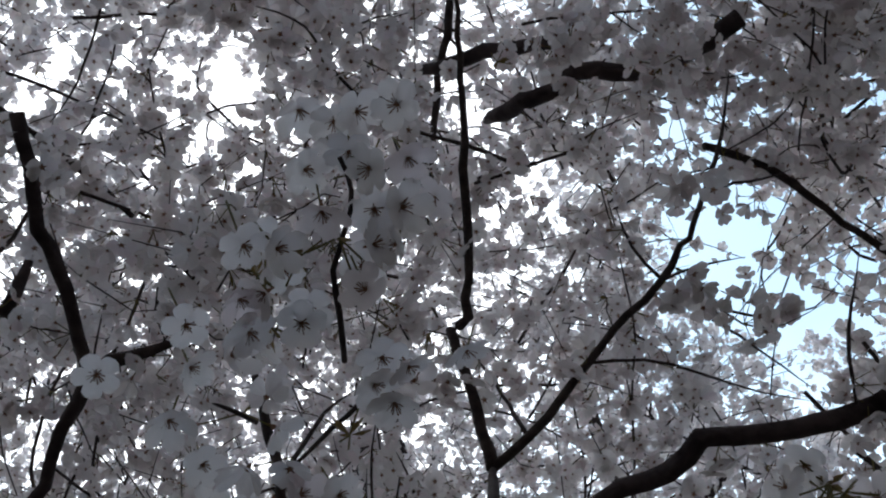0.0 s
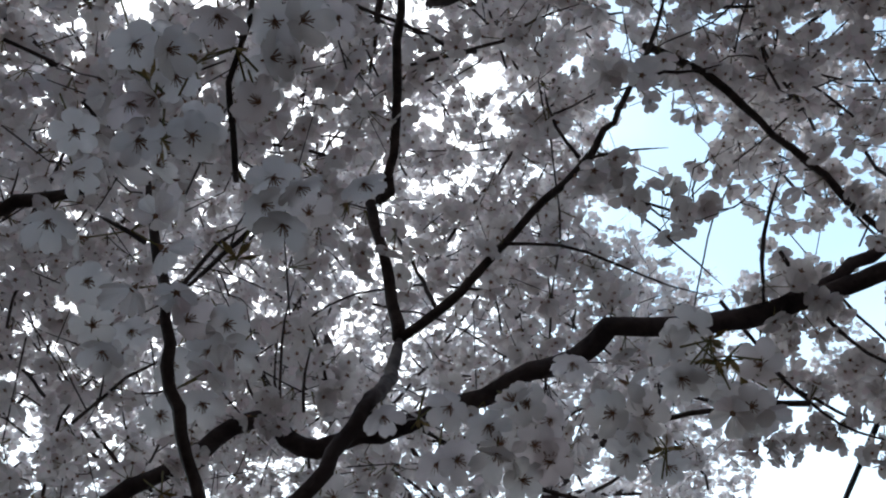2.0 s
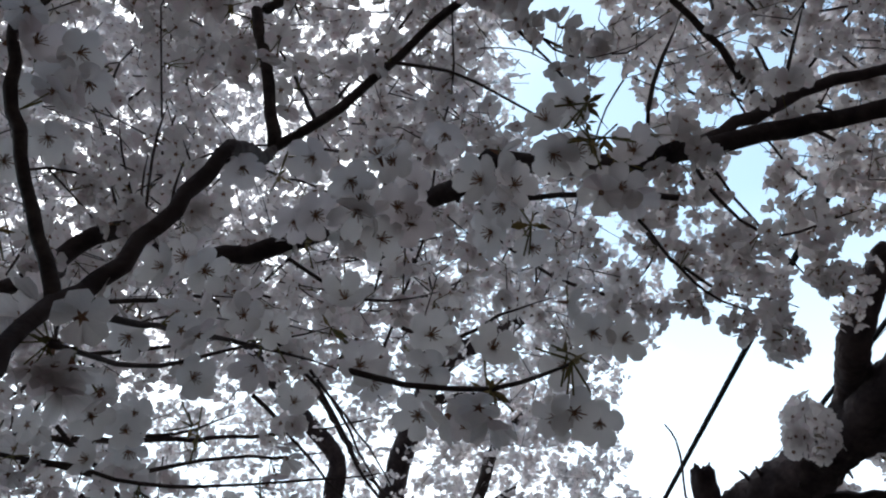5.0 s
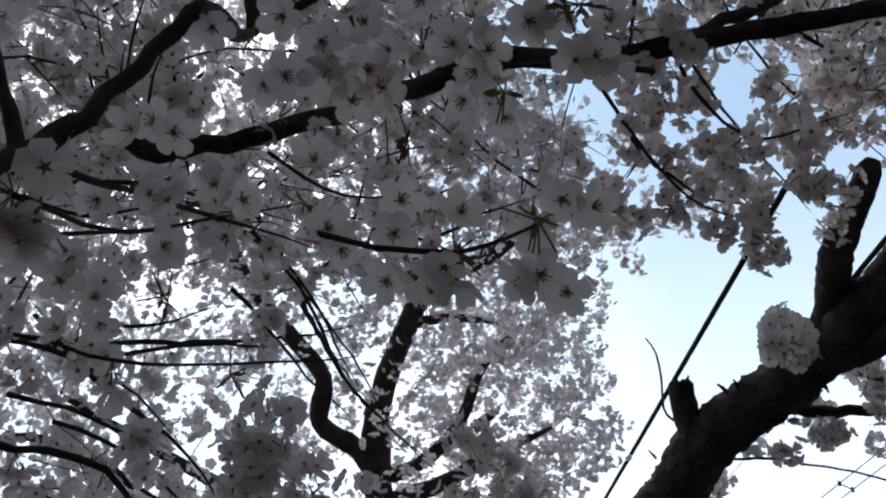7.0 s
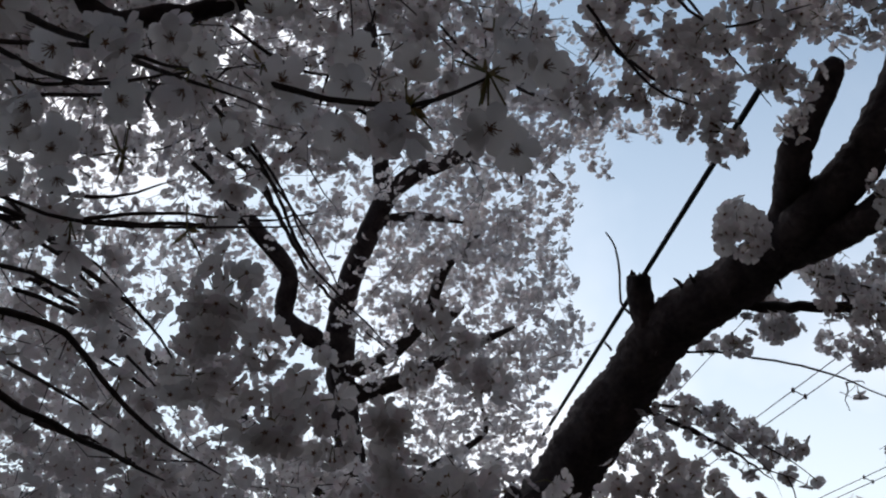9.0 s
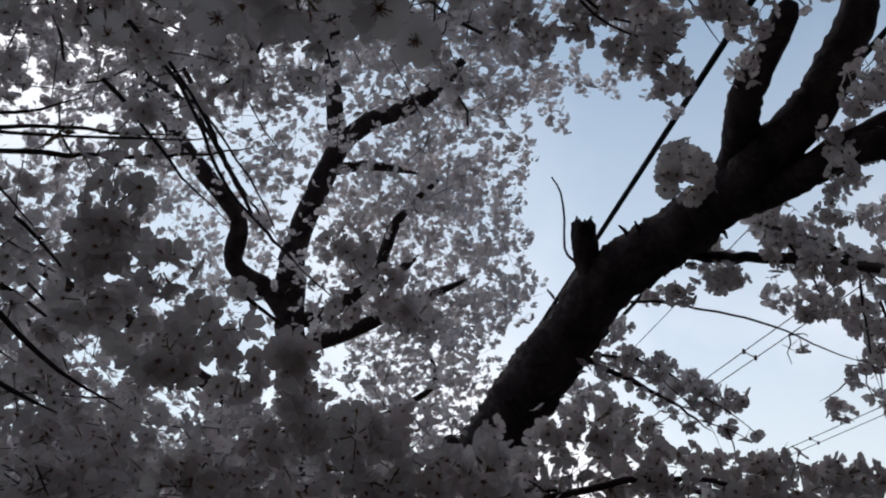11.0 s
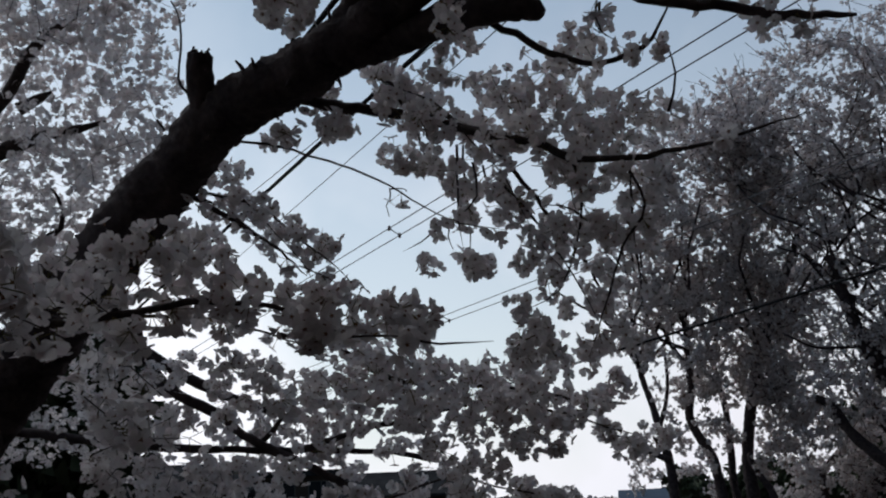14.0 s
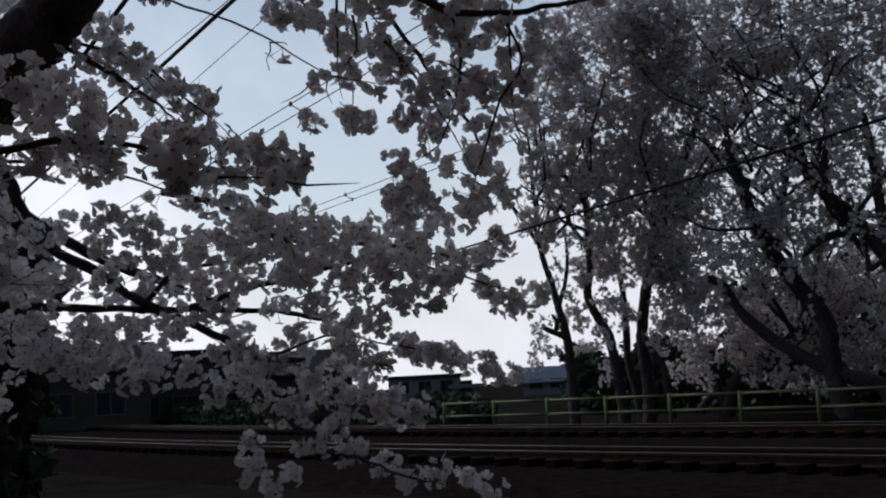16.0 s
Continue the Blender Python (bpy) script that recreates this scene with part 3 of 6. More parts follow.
grow(leaning_tree, "limb", 0.0066, 0.0052, 0, [(-0.344, 0.53, 1.915), (-0.321, 0.557, 1.963), (-0.309, 0.565, 1.997), (-0.288, 0.581, 2.033), (-0.263, 0.582, 2.053), (-0.242, 0.577, 2.08), (-0.222, 0.572, 2.104), (-0.205, 0.568, 2.126), (-0.193, 0.565, 2.145), (-0.185, 0.563, 2.156)])
grow(leaning_tree, "limb", 0.0056, 0.0062, 0, [(-0.193, 0.565, 2.145), (-0.178, 0.588, 2.172), (-0.151, 0.709, 2.258), (-0.131, 0.81, 2.337), (-0.108, 0.905, 2.426)])
grow(leaning_tree, "branch", 0.0072, 0.0053, 2, [(-0.108, 0.905, 2.426), (-0.111, 0.907, 2.477), (-0.119, 0.904, 2.548), (-0.128, 0.901, 2.615), (-0.105, 0.906, 2.644), (-0.092, 0.856, 2.73), (-0.089, 0.784, 2.83), (-0.085, 0.715, 2.914), (-0.088, 0.641, 3.005)])
grow(leaning_tree, "branch", 0.006, 0.003, 3, [(-0.108, 0.905, 2.426), (-0.06, 0.89, 2.453), (0.001, 0.868, 2.512), (0.045, 0.827, 2.545), (0.081, 0.747, 2.541), (0.099, 0.698, 2.553), (0.112, 0.682, 2.567), (0.146, 0.679, 2.63), (0.18, 0.671, 2.693), (0.209, 0.645, 2.771)])
grow(leaning_tree, "twig", 0.0028, 0.0019, 6, [(-0.064, 0.894, 2.455), (-0.07, 0.952, 2.554), (-0.083, 0.987, 2.632), (-0.09, 1.034, 2.707)])
grow(leaning_tree, "twig", 0.0022, 0.0012, 5, [(0.014, 0.856, 2.523), (0.081, 0.859, 2.524), (0.15, 0.872, 2.506), (0.214, 0.878, 2.478), (0.261, 0.869, 2.456)])
grow(leaning_tree, "twig", 0.0019, 0.0009, 3, [(0.081, 0.747, 2.541), (0.131, 0.762, 2.531), (0.183, 0.794, 2.515), (0.231, 0.798, 2.513), (0.294, 0.784, 2.536)])
grow(leaning_tree, "twig", 0.0019, 0.0009, 4, [(0.132, 0.774, 2.518), (0.174, 0.797, 2.501), (0.222, 0.822, 2.473), (0.267, 0.859, 2.465)])
grow(leaning_tree, "twig", 0.0019, 0.0012, 4, [(0.311, 0.863, 2.442), (0.319, 0.853, 2.486), (0.33, 0.842, 2.528), (0.364, 0.83, 2.6), (0.38, 0.812, 2.64)])
grow(leaning_tree, "twig", 0.0028, 0.0019, 14, [(-0.045, 0.961, 2.932), (0.016, 0.926, 2.921), (0.075, 0.888, 2.91), (0.109, 0.849, 2.906), (0.162, 0.807, 2.894)])
grow(leaning_tree, "twig", 0.0022, 0.0012, 12, [(0.06, 0.69, 2.505), (0.042, 0.69, 2.547), (0.037, 0.685, 2.601)])
grow(leaning_tree, "twig", 0.0022, 0.0012, 10, [(0.134, 0.672, 2.597), (0.17, 0.667, 2.612), (0.205, 0.67, 2.618), (0.241, 0.668, 2.629)])
grow(leaning_tree, "twig", 0.0019, 0.0012, 4, [(0.064, 0.691, 2.502), (0.117, 0.709, 2.533), (0.176, 0.72, 2.55)])
grow(leaning_tree, "branch", 0.0067, 0.0053, 14, [(0.276, 0.882, 2.902), (0.321, 0.896, 2.896), (0.405, 0.92, 2.857), (0.47, 0.951, 2.8), (0.539, 0.971, 2.743), (0.598, 1.005, 2.689), (0.655, 1.013, 2.662), (0.769, 1.022, 2.62)])
grow(leaning_tree, "limb", 0.014, 0.012, 8, [(0.279, 0.673, 2.918), (0.246, 0.703, 2.913), (0.206, 0.747, 2.925), (0.18, 0.817, 2.988), (0.135, 0.82, 3.003), (0.104, 0.824, 3.011), (0.076, 0.846, 3.002), (0.04, 0.862, 2.999), (-0.007, 0.958, 3.064)])
grow(leaning_tree, "limb", 0.0133, 0.012, 8, [(0.191, 0.891, 3.191), (0.139, 0.909, 3.195), (0.086, 0.92, 3.202), (0.018, 0.951, 3.222), (-0.033, 0.988, 3.243), (-0.093, 1.033, 3.281)])
grow(leaning_tree, "branch", 0.0075, 0.0067, 6, [(-0.005, 0.964, 3.443), (-0.018, 1.037, 3.393), (-0.04, 1.117, 3.335), (-0.046, 1.199, 3.29), (-0.055, 1.281, 3.256)])
grow(leaning_tree, "branch", 0.0050, 0.0040, 2, [(-0.288, 0.581, 2.033), (-0.295, 0.578, 2.063), (-0.307, 0.572, 2.097), (-0.317, 0.565, 2.13), (-0.323, 0.558, 2.16), (-0.327, 0.549, 2.191), (-0.329, 0.538, 2.223), (-0.334, 0.529, 2.246), (-0.339, 0.518, 2.271), (-0.345, 0.513, 2.303), (-0.354, 0.499, 2.341)])
grow(leaning_tree, "twig", 0.0022, 0.0012, 8, [(-0.327, 0.535, 2.219), (-0.309, 0.54, 2.248), (-0.294, 0.536, 2.269), (-0.27, 0.535, 2.286)])
grow(leaning_tree, "twig", 0.0019, 0.0012, 6, [(-0.342, 0.502, 2.242), (-0.361, 0.485, 2.244), (-0.37, 0.473, 2.241)])
grow(leaning_tree, "twig", 0.0028, 0.0019, 8, [(-0.27, 0.6, 2.04), (-0.223, 0.682, 2.079), (-0.167, 0.77, 2.119), (-0.118, 0.796, 2.122), (-0.067, 0.812, 2.118)])
grow(leaning_tree, "twig", 0.0022, 0.0012, 10, [(-0.288, 0.6, 2.018), (-0.237, 0.695, 2.054), (-0.199, 0.745, 2.086), (-0.134, 0.748, 2.109), (-0.083, 0.753, 2.127)])
grow(leaning_tree, "twig", 0.0022, 0.0015, 6, [(-0.11, 0.61, 2.016), (-0.072, 0.588, 1.996), (-0.024, 0.566, 1.984), (-0.002, 0.535, 1.98), (0.012, 0.506, 1.977)])
grow(leaning_tree, "twig", 0.0022, 0.0015, 8, [(-0.37, 0.943, 2.095), (-0.333, 0.95, 2.089), (-0.285, 0.955, 2.084), (-0.246, 0.969, 2.077), (-0.195, 0.97, 2.071), (-0.118, 0.972, 2.076), (-0.038, 0.967, 2.081), (0.005, 0.956, 2.084)])
grow(leaning_tree, "twig", 0.0025, 0.0019, 4, [(0.125, 0.541, 2.129), (0.067, 0.547, 2.13), (0.013, 0.552, 2.124), (-0.026, 0.55, 2.113)])
grow(leaning_tree, "twig", 0.0022, 0.0015, 0, [(-0.281, 0.431, 2.236), (-0.283, 0.397, 2.247), (-0.285, 0.371, 2.262), (-0.277, 0.347, 2.273), (-0.271, 0.33, 2.29), (-0.278, 0.308, 2.298)])
grow(leaning_tree, "twig", 0.0019, 0.0015, 0, [(-0.27, 0.471, 2.231), (-0.29, 0.506, 2.234), (-0.311, 0.532, 2.23), (-0.327, 0.539, 2.219)])
grow(leaning_tree, "branch", 0.0056, 0.0045, 5, [(-0.78, 0.891, 3.135), (-0.726, 0.937, 3.116), (-0.64, 1.006, 3.081), (-0.565, 1.074, 3.034), (-0.504, 1.138, 2.994), (-0.449, 1.201, 2.961), (-0.409, 1.249, 2.939)])
grow(leaning_tree, "twig", 0.0030, 0.0019, 5, [(-0.776, 0.904, 3.191), (-0.71, 0.933, 3.19), (-0.626, 0.977, 3.177), (-0.546, 1.018, 3.158), (-0.48, 1.052, 3.138)])
grow(leaning_tree, "twig", 0.0032, 0.0019, 5, [(-0.618, 1.012, 3.012), (-0.565, 1.035, 3.002), (-0.502, 1.062, 2.987), (-0.455, 1.094, 2.96), (-0.421, 1.129, 2.925)])
grow(leaning_tree, "twig", 0.0022, 0.0019, 8, [(-0.559, 0.798, 3.198), (-0.585, 0.854, 3.153), (-0.619, 0.907, 3.105), (-0.649, 0.93, 3.077)])
grow(leaning_tree, "limb", 0.0085, 0.0072, 5, [(-0.597, 0.651, 2.765), (-0.589, 0.692, 2.719), (-0.582, 0.737, 2.677), (-0.568, 0.77, 2.647), (-0.554, 0.809, 2.606), (-0.545, 0.842, 2.568), (-0.546, 0.86, 2.543), (-0.572, 0.888, 2.513), (-0.598, 0.932, 2.472), (-0.642, 0.996, 2.442)])
grow(leaning_tree, "branch", 0.009, 0.006, 6, [(-0.545, 0.849, 2.558), (-0.516, 0.847, 2.569), (-0.481, 0.857, 2.581), (-0.439, 0.867, 2.609)])
grow(leaning_tree, "limb", 0.0095, 0.0085, 8, [(-0.78, 1.083, 2.715), (-0.724, 1.048, 2.786), (-0.692, 1.037, 2.844), (-0.674, 1.022, 2.913)])
grow(leaning_tree, "trunk", 0.14, 0.054, 0, [(0.28, 3.55, -0.06), (0.38, 3.5, 0.5), (0.61, 3.18, 1.3), (0.74, 3.06, 1.59), (0.84, 2.86, 1.83), (0.93, 2.64, 2.03), (0.97, 2.47, 2.16), (1, 2.31, 2.26), (1.03, 2.18, 2.33), (1.05, 2.07, 2.4), (1.08, 1.96, 2.43), (1.13, 1.84, 2.46), (1.16, 1.74, 2.49), (1.19, 1.67, 2.52)])
grow(leaning_tree, "limb", 0.042, 0.025, 0, [(1.154, 1.778, 2.476), (1.165, 1.717, 2.523), (1.173, 1.675, 2.582), (1.107, 1.553, 2.613), (1.133, 1.493, 2.692), (1.16, 1.442, 2.769)])
grow(leaning_tree, "limb", 0.052, 0.033, 0, [(1.159, 1.744, 2.482), (1.18, 1.67, 2.512), (1.207, 1.598, 2.548), (1.229, 1.521, 2.59), (1.249, 1.46, 2.649), (1.291, 1.419, 2.749), (1.308, 1.369, 2.876)])
grow(leaning_tree, "limb", 0.038, 0.026, 0, [(1.152, 1.798, 2.465), (1.179, 1.733, 2.475), (1.214, 1.663, 2.478), (1.246, 1.575, 2.484), (1.278, 1.497, 2.491), (1.315, 1.431, 2.49), (1.352, 1.393, 2.488), (1.371, 1.37, 2.468)])
grow(leaning_tree, "limb", 0.022, 0.0065, 9, [(1.217, 1.666, 2.493), (1.239, 1.599, 2.503), (1.272, 1.533, 2.515), (1.326, 1.435, 2.537), (1.369, 1.362, 2.553), (1.416, 1.3, 2.539), (1.495, 1.226, 2.483), (1.579, 1.132, 2.448), (1.652, 1.04, 2.412), (1.72, 0.933, 2.388)])
grow(leaning_tree, "branch", 0.0085, 0.0035, 10, [(1.316, 1.503, 2.498), (1.371, 1.442, 2.455), (1.411, 1.397, 2.409), (1.469, 1.332, 2.377), (1.508, 1.277, 2.387), (1.531, 1.218, 2.428), (1.52, 1.168, 2.51)])
grow(leaning_tree, "branch", 0.0145, 0.004, 6, [(1.141, 1.991, 2.471), (1.187, 1.89, 2.424), (1.258, 1.811, 2.393), (1.319, 1.742, 2.374), (1.377, 1.659, 2.337), (1.388, 1.536, 2.279), (1.424, 1.447, 2.24), (1.433, 1.383, 2.197), (1.5, 1.315, 2.186), (1.565, 1.231, 2.194), (1.635, 1.126, 2.208), (1.685, 1.035, 2.229)])
grow(leaning_tree, "limb", 0.032, 0.025, 0, [(1.069, 2.088, 2.356), (1.028, 2.056, 2.411), (1.0, 2.026, 2.466), (0.987, 2.007, 2.499), (0.985, 1.998, 2.522), (0.9848, 1.9969, 2.5248)])
grow(leaning_tree, "splinter", 0.0075, 0.002, 0, [(0.9685, 2.0008, 2.5152), (0.9674, 1.9957, 2.5282), (0.9668, 1.9928, 2.5356)])
grow(leaning_tree, "splinter", 0.0075, 0.002, 0, [(0.9793, 1.9856, 2.5102), (0.9784, 1.9818, 2.5199), (0.978, 1.9802, 2.5241)])
grow(leaning_tree, "splinter", 0.0075, 0.002, 0, [(0.9967, 1.988, 2.5126), (0.9957, 1.9834, 2.5242), (0.9952, 1.9811, 2.5303)])
grow(leaning_tree, "splinter", 0.0075, 0.002, 0, [(1.0007, 2.0067, 2.5203), (1.0, 2.0032, 2.5291), (0.9997, 2.0019, 2.5324)])
grow(leaning_tree, "splinter", 0.0075, 0.002, 0, [(0.9841, 2.016, 2.5225), (0.9832, 2.0118, 2.5332), (0.9827, 2.0098, 2.5383)])
grow(leaning_tree, "twig", 0.0037, 0.0019, 0, [(0.988, 2.171, 2.408), (0.962, 2.138, 2.405), (0.951, 2.129, 2.411)])
grow(leaning_tree, "twig", 0.0037, 0.0019, 0, [(1.01, 2.059, 2.447), (0.982, 2.057, 2.459), (0.958, 2.047, 2.481), (0.953, 2.024, 2.537), (0.94, 2.002, 2.593), (0.916, 1.997, 2.626)])
grow(leaning_tree, "twig", 0.0034, 0.0016, 1, [(1.091, 2.082, 2.373), (1.157, 2.021, 2.363), (1.223, 1.964, 2.333), (1.308, 1.916, 2.301), (1.381, 1.874, 2.263), (1.443, 1.839, 2.218), (1.493, 1.808, 2.187), (1.557, 1.757, 2.159)])
grow(leaning_tree, "branch", 0.0075, 0.003, 14, [(1.039, 2.21, 2.284), (1.107, 2.186, 2.256), (1.213, 2.201, 2.215), (1.235, 2.091, 2.143), (1.236, 1.991, 2.069)])
grow(leaning_tree, "twig", 0.0043, 0.0019, 20, [(1.027, 2.159, 2.281), (1.126, 2.17, 2.275), (1.24, 2.171, 2.261), (1.326, 2.143, 2.187), (1.359, 2.078, 2.13), (1.379, 2.019, 2.068)])
grow(leaning_tree, "branch", 0.0067, 0.0023, 26, [(0.52, 1.597, 1.842), (0.598, 1.512, 1.85), (0.645, 1.435, 1.858), (0.694, 1.366, 1.854), (0.744, 1.318, 1.843), (0.801, 1.267, 1.806), (0.846, 1.239, 1.798), (0.884, 1.212, 1.796)])
grow(leaning_tree, "twig", 0.0019, 0.0013, 1, [(0.884, 1.212, 1.796), (0.897, 1.179, 1.783), (0.927, 1.156, 1.781), (0.968, 1.121, 1.781)])
grow(leaning_tree, "twig", 0.0037, 0.0019, 10, [(0.642, 1.758, 1.899), (0.738, 1.72, 1.897), (0.818, 1.683, 1.893), (0.9, 1.644, 1.875), (0.95, 1.619, 1.855), (1.023, 1.577, 1.835)])
grow(leaning_tree, "limb", 0.0195, 0.0085, 4, [(0.859, 2.546, 2.152), (1.014, 2.607, 2.113), (1.14, 2.672, 2.08), (1.226, 2.761, 1.996), (1.268, 2.7, 1.908), (1.366, 2.659, 1.848), (1.458, 2.617, 1.772), (1.522, 2.584, 1.732), (1.598, 2.54, 1.691), (1.645, 2.452, 1.641), (1.688, 2.362, 1.591), (1.739, 2.262, 1.586)])
grow(leaning_tree, "limb", 0.0165, 0.006, 6, [(0.803, 3.296, 1.875), (1.013, 3.135, 1.834), (1.14, 2.987, 1.799), (1.298, 2.813, 1.764), (1.47, 2.67, 1.749), (1.599, 2.595, 1.741), (1.697, 2.471, 1.731), (1.795, 2.401, 1.719), (1.848, 2.298, 1.689)])
grow(leaning_tree, "branch", 0.0075, 0.0035, 6, [(1.658, 2.42, 1.609), (1.658, 2.384, 1.557), (1.663, 2.381, 1.514)])
grow(leaning_tree, "branch", 0.0075, 0.003, 12, [(1.667, 2.408, 1.59), (1.655, 2.381, 1.531), (1.659, 2.256, 1.456), (1.66, 2.126, 1.372), (1.677, 1.98, 1.339), (1.684, 1.837, 1.302), (1.685, 1.696, 1.287)])
grow(leaning_tree, "branch", 0.0075, 0.003, 10, [(1.496, 2.656, 1.745), (1.508, 2.587, 1.792), (1.518, 2.518, 1.83), (1.6, 2.403, 1.85), (1.678, 2.286, 1.855), (1.739, 2.179, 1.816)])
grow(leaning_tree, "branch", 0.009, 0.003, 22, [(1.572, 2.553, 1.737), (1.639, 2.385, 1.776), (1.696, 2.217, 1.79), (1.74, 2.048, 1.816), (1.809, 1.92, 1.797), (1.87, 1.794, 1.752), (1.96, 1.7, 1.705)])
grow(leaning_tree, "branch", 0.0075, 0.003, 26, [(1.405, 2.38, 2.011), (1.497, 2.269, 1.972), (1.564, 2.176, 1.893), (1.643, 2.057, 1.854), (1.714, 1.933, 1.842), (1.822, 1.835, 1.808), (1.923, 1.731, 1.787)])
grow(leaning_tree, "twig", 0.0037, 0.0019, 16, [(1.682, 2.304, 1.603), (1.764, 2.175, 1.644), (1.818, 2.065, 1.616), (1.865, 1.954, 1.589), (1.942, 1.878, 1.556)])
grow(leaning_tree, "branch", 0.0075, 0.003, 16, [(1.366, 1.957, 2.569), (1.432, 1.878, 2.498), (1.472, 1.809, 2.437), (1.561, 1.762, 2.376), (1.645, 1.729, 2.277), (1.751, 1.734, 2.188), (1.855, 1.733, 2.093), (1.951, 1.74, 1.967), (2.031, 1.747, 1.862)])
grow(leaning_tree, "twig", 0.0031, 0.0019, 22, [(1.523, 1.772, 2.424), (1.537, 1.805, 2.331), (1.565, 1.825, 2.222), (1.585, 1.847, 2.11)])
grow(leaning_tree, "twig", 0.0031, 0.0019, 18, [(1.573, 1.779, 2.317), (1.604, 1.782, 2.244), (1.671, 1.745, 2.179)])
grow(leaning_tree, "twig", 0.0031, 0.0019, 24, [(1.433, 1.383, 2.197), (1.495, 1.418, 2.145), (1.538, 1.481, 2.063), (1.525, 1.523, 1.977), (1.488, 1.568, 1.947)])
grow(leaning_tree, "twig", 0.0031, 0.0019, 26, [(1.5, 1.315, 2.186), (1.543, 1.304, 2.102), (1.526, 1.352, 2.033), (1.517, 1.396, 1.93), (1.503, 1.435, 1.837)])
grow(leaning_tree, "twig", 0.0031, 0.0019, 20, [(1.299, 1.744, 2.427), (1.353, 1.741, 2.351), (1.384, 1.746, 2.285), (1.445, 1.711, 2.249)])
grow(leaning_tree, "twig", 0.0025, 0.0012, 20, [(1.335, 1.889, 2.528), (1.327, 1.791, 2.461), (1.357, 1.664, 2.376), (1.354, 1.57, 2.27), (1.412, 1.543, 2.198), (1.467, 1.525, 2.086), (1.522, 1.491, 1.995)])
grow(leaning_tree, "twig", 0.0031, 0.0019, 16, [(1.185, 2.426, 2.354), (1.233, 2.351, 2.307), (1.298, 2.272, 2.22), (1.335, 2.198, 2.164)])
grow(leaning_tree, "twig", 0.0034, 0.0019, 14, [(0.432, 1.176, 2.668), (0.465, 1.182, 2.606), (0.501, 1.187, 2.535), (0.539, 1.188, 2.502), (0.588, 1.184, 2.464), (0.645, 1.158, 2.443), (0.68, 1.145, 2.422)])
grow(leaning_tree, "twig", 0.0025, 0.0012, 4, [(0.501, 1.187, 2.535), (0.49, 1.208, 2.517), (0.482, 1.222, 2.504)])
grow(leaning_tree, "twig", 0.0031, 0.0019, 16, [(0.646, 1.237, 2.782), (0.712, 1.262, 2.699), (0.762, 1.274, 2.637), (0.819, 1.281, 2.568), (0.851, 1.285, 2.526)])
grow(leaning_tree, "twig", 0.0031, 0.0019, 18, [(0.424, 0.969, 2.603), (0.472, 1, 2.528), (0.522, 1.011, 2.468), (0.566, 0.999, 2.438), (0.617, 0.98, 2.448), (0.677, 0.958, 2.466)])
grow(leaning_tree, "twig", 0.0025, 0.0019, 8, [(0.317, 0.858, 2.471), (0.324, 0.836, 2.522), (0.353, 0.814, 2.587)])
grow(leaning_tree, "twig", 0.0025, 0.0019, 10, [(0.473, 0.803, 2.504), (0.495, 0.791, 2.563), (0.523, 0.778, 2.63)])
grow(leaning_tree, "twig", 0.0025, 0.0019, 14, [(0.406, 1.068, 2.495), (0.466, 1.114, 2.475), (0.541, 1.156, 2.442), (0.582, 1.145, 2.415), (0.64, 1.121, 2.383)])
grow(leaning_tree, "twig", 0.0019, 0.0012, 8, [(0.141, 0.783, 2.571), (0.186, 0.822, 2.556), (0.243, 0.828, 2.55), (0.293, 0.824, 2.555), (0.327, 0.809, 2.578)])
grow(leaning_tree, "branch", 0.0034, 0.0018, 8, [(-0.333, 1.053, 2.126), (-0.303, 1.073, 2.131), (-0.271, 1.094, 2.133), (-0.232, 1.115, 2.14), (-0.131, 1.152, 2.174), (-0.051, 1.176, 2.188), (0.005, 1.187, 2.201)])
grow(leaning_tree, "branch", 0.0036, 0.0020, 8, [(-0.273, 1.14, 2.153), (-0.216, 1.183, 2.124), (-0.153, 1.224, 2.09), (-0.113, 1.25, 2.059), (-0.089, 1.27, 2.02)])
grow(leaning_tree, "branch", 0.0034, 0.0018, 8, [(-0.326, 1.174, 2.116), (-0.263, 1.213, 2.117), (-0.205, 1.248, 2.102), (-0.144, 1.282, 2.08)])
grow(leaning_tree, "branch", 0.0048, 0.0028, 7, [(-0.327, 1.139, 2.049), (-0.295, 1.16, 2.051), (-0.262, 1.18, 2.053), (-0.22, 1.206, 2.045), (-0.197, 1.223, 2.026), (-0.162, 1.248, 1.99), (-0.103, 1.281, 1.948), (-0.032, 1.312, 1.914)])
grow(leaning_tree, "branch", 0.0045, 0.0028, 7, [(-0.315, 1.115, 1.965), (-0.284, 1.139, 1.955), (-0.228, 1.177, 1.936), (-0.168, 1.211, 1.916), (-0.104, 1.242, 1.892)])
grow(leaning_tree, "twig", 0.0032, 0.0018, 4, [(-0.05, 1.326, 2.429), (0.023, 1.375, 2.373), (0.063, 1.407, 2.321), (0.104, 1.44, 2.258), (0.18, 1.472, 2.197), (0.246, 1.494, 2.147)])
grow(leaning_tree, "twig", 0.003, 0.0018, 4, [(-0.027, 1.351, 2.436), (0.045, 1.4, 2.374), (0.091, 1.437, 2.31), (0.127, 1.463, 2.261)])
grow(leaning_tree, "twig", 0.003, 0.0016, 4, [(-0.314, 0.953, 2.245), (-0.211, 1.003, 2.286), (-0.119, 1.044, 2.298), (-0.039, 1.074, 2.299)])
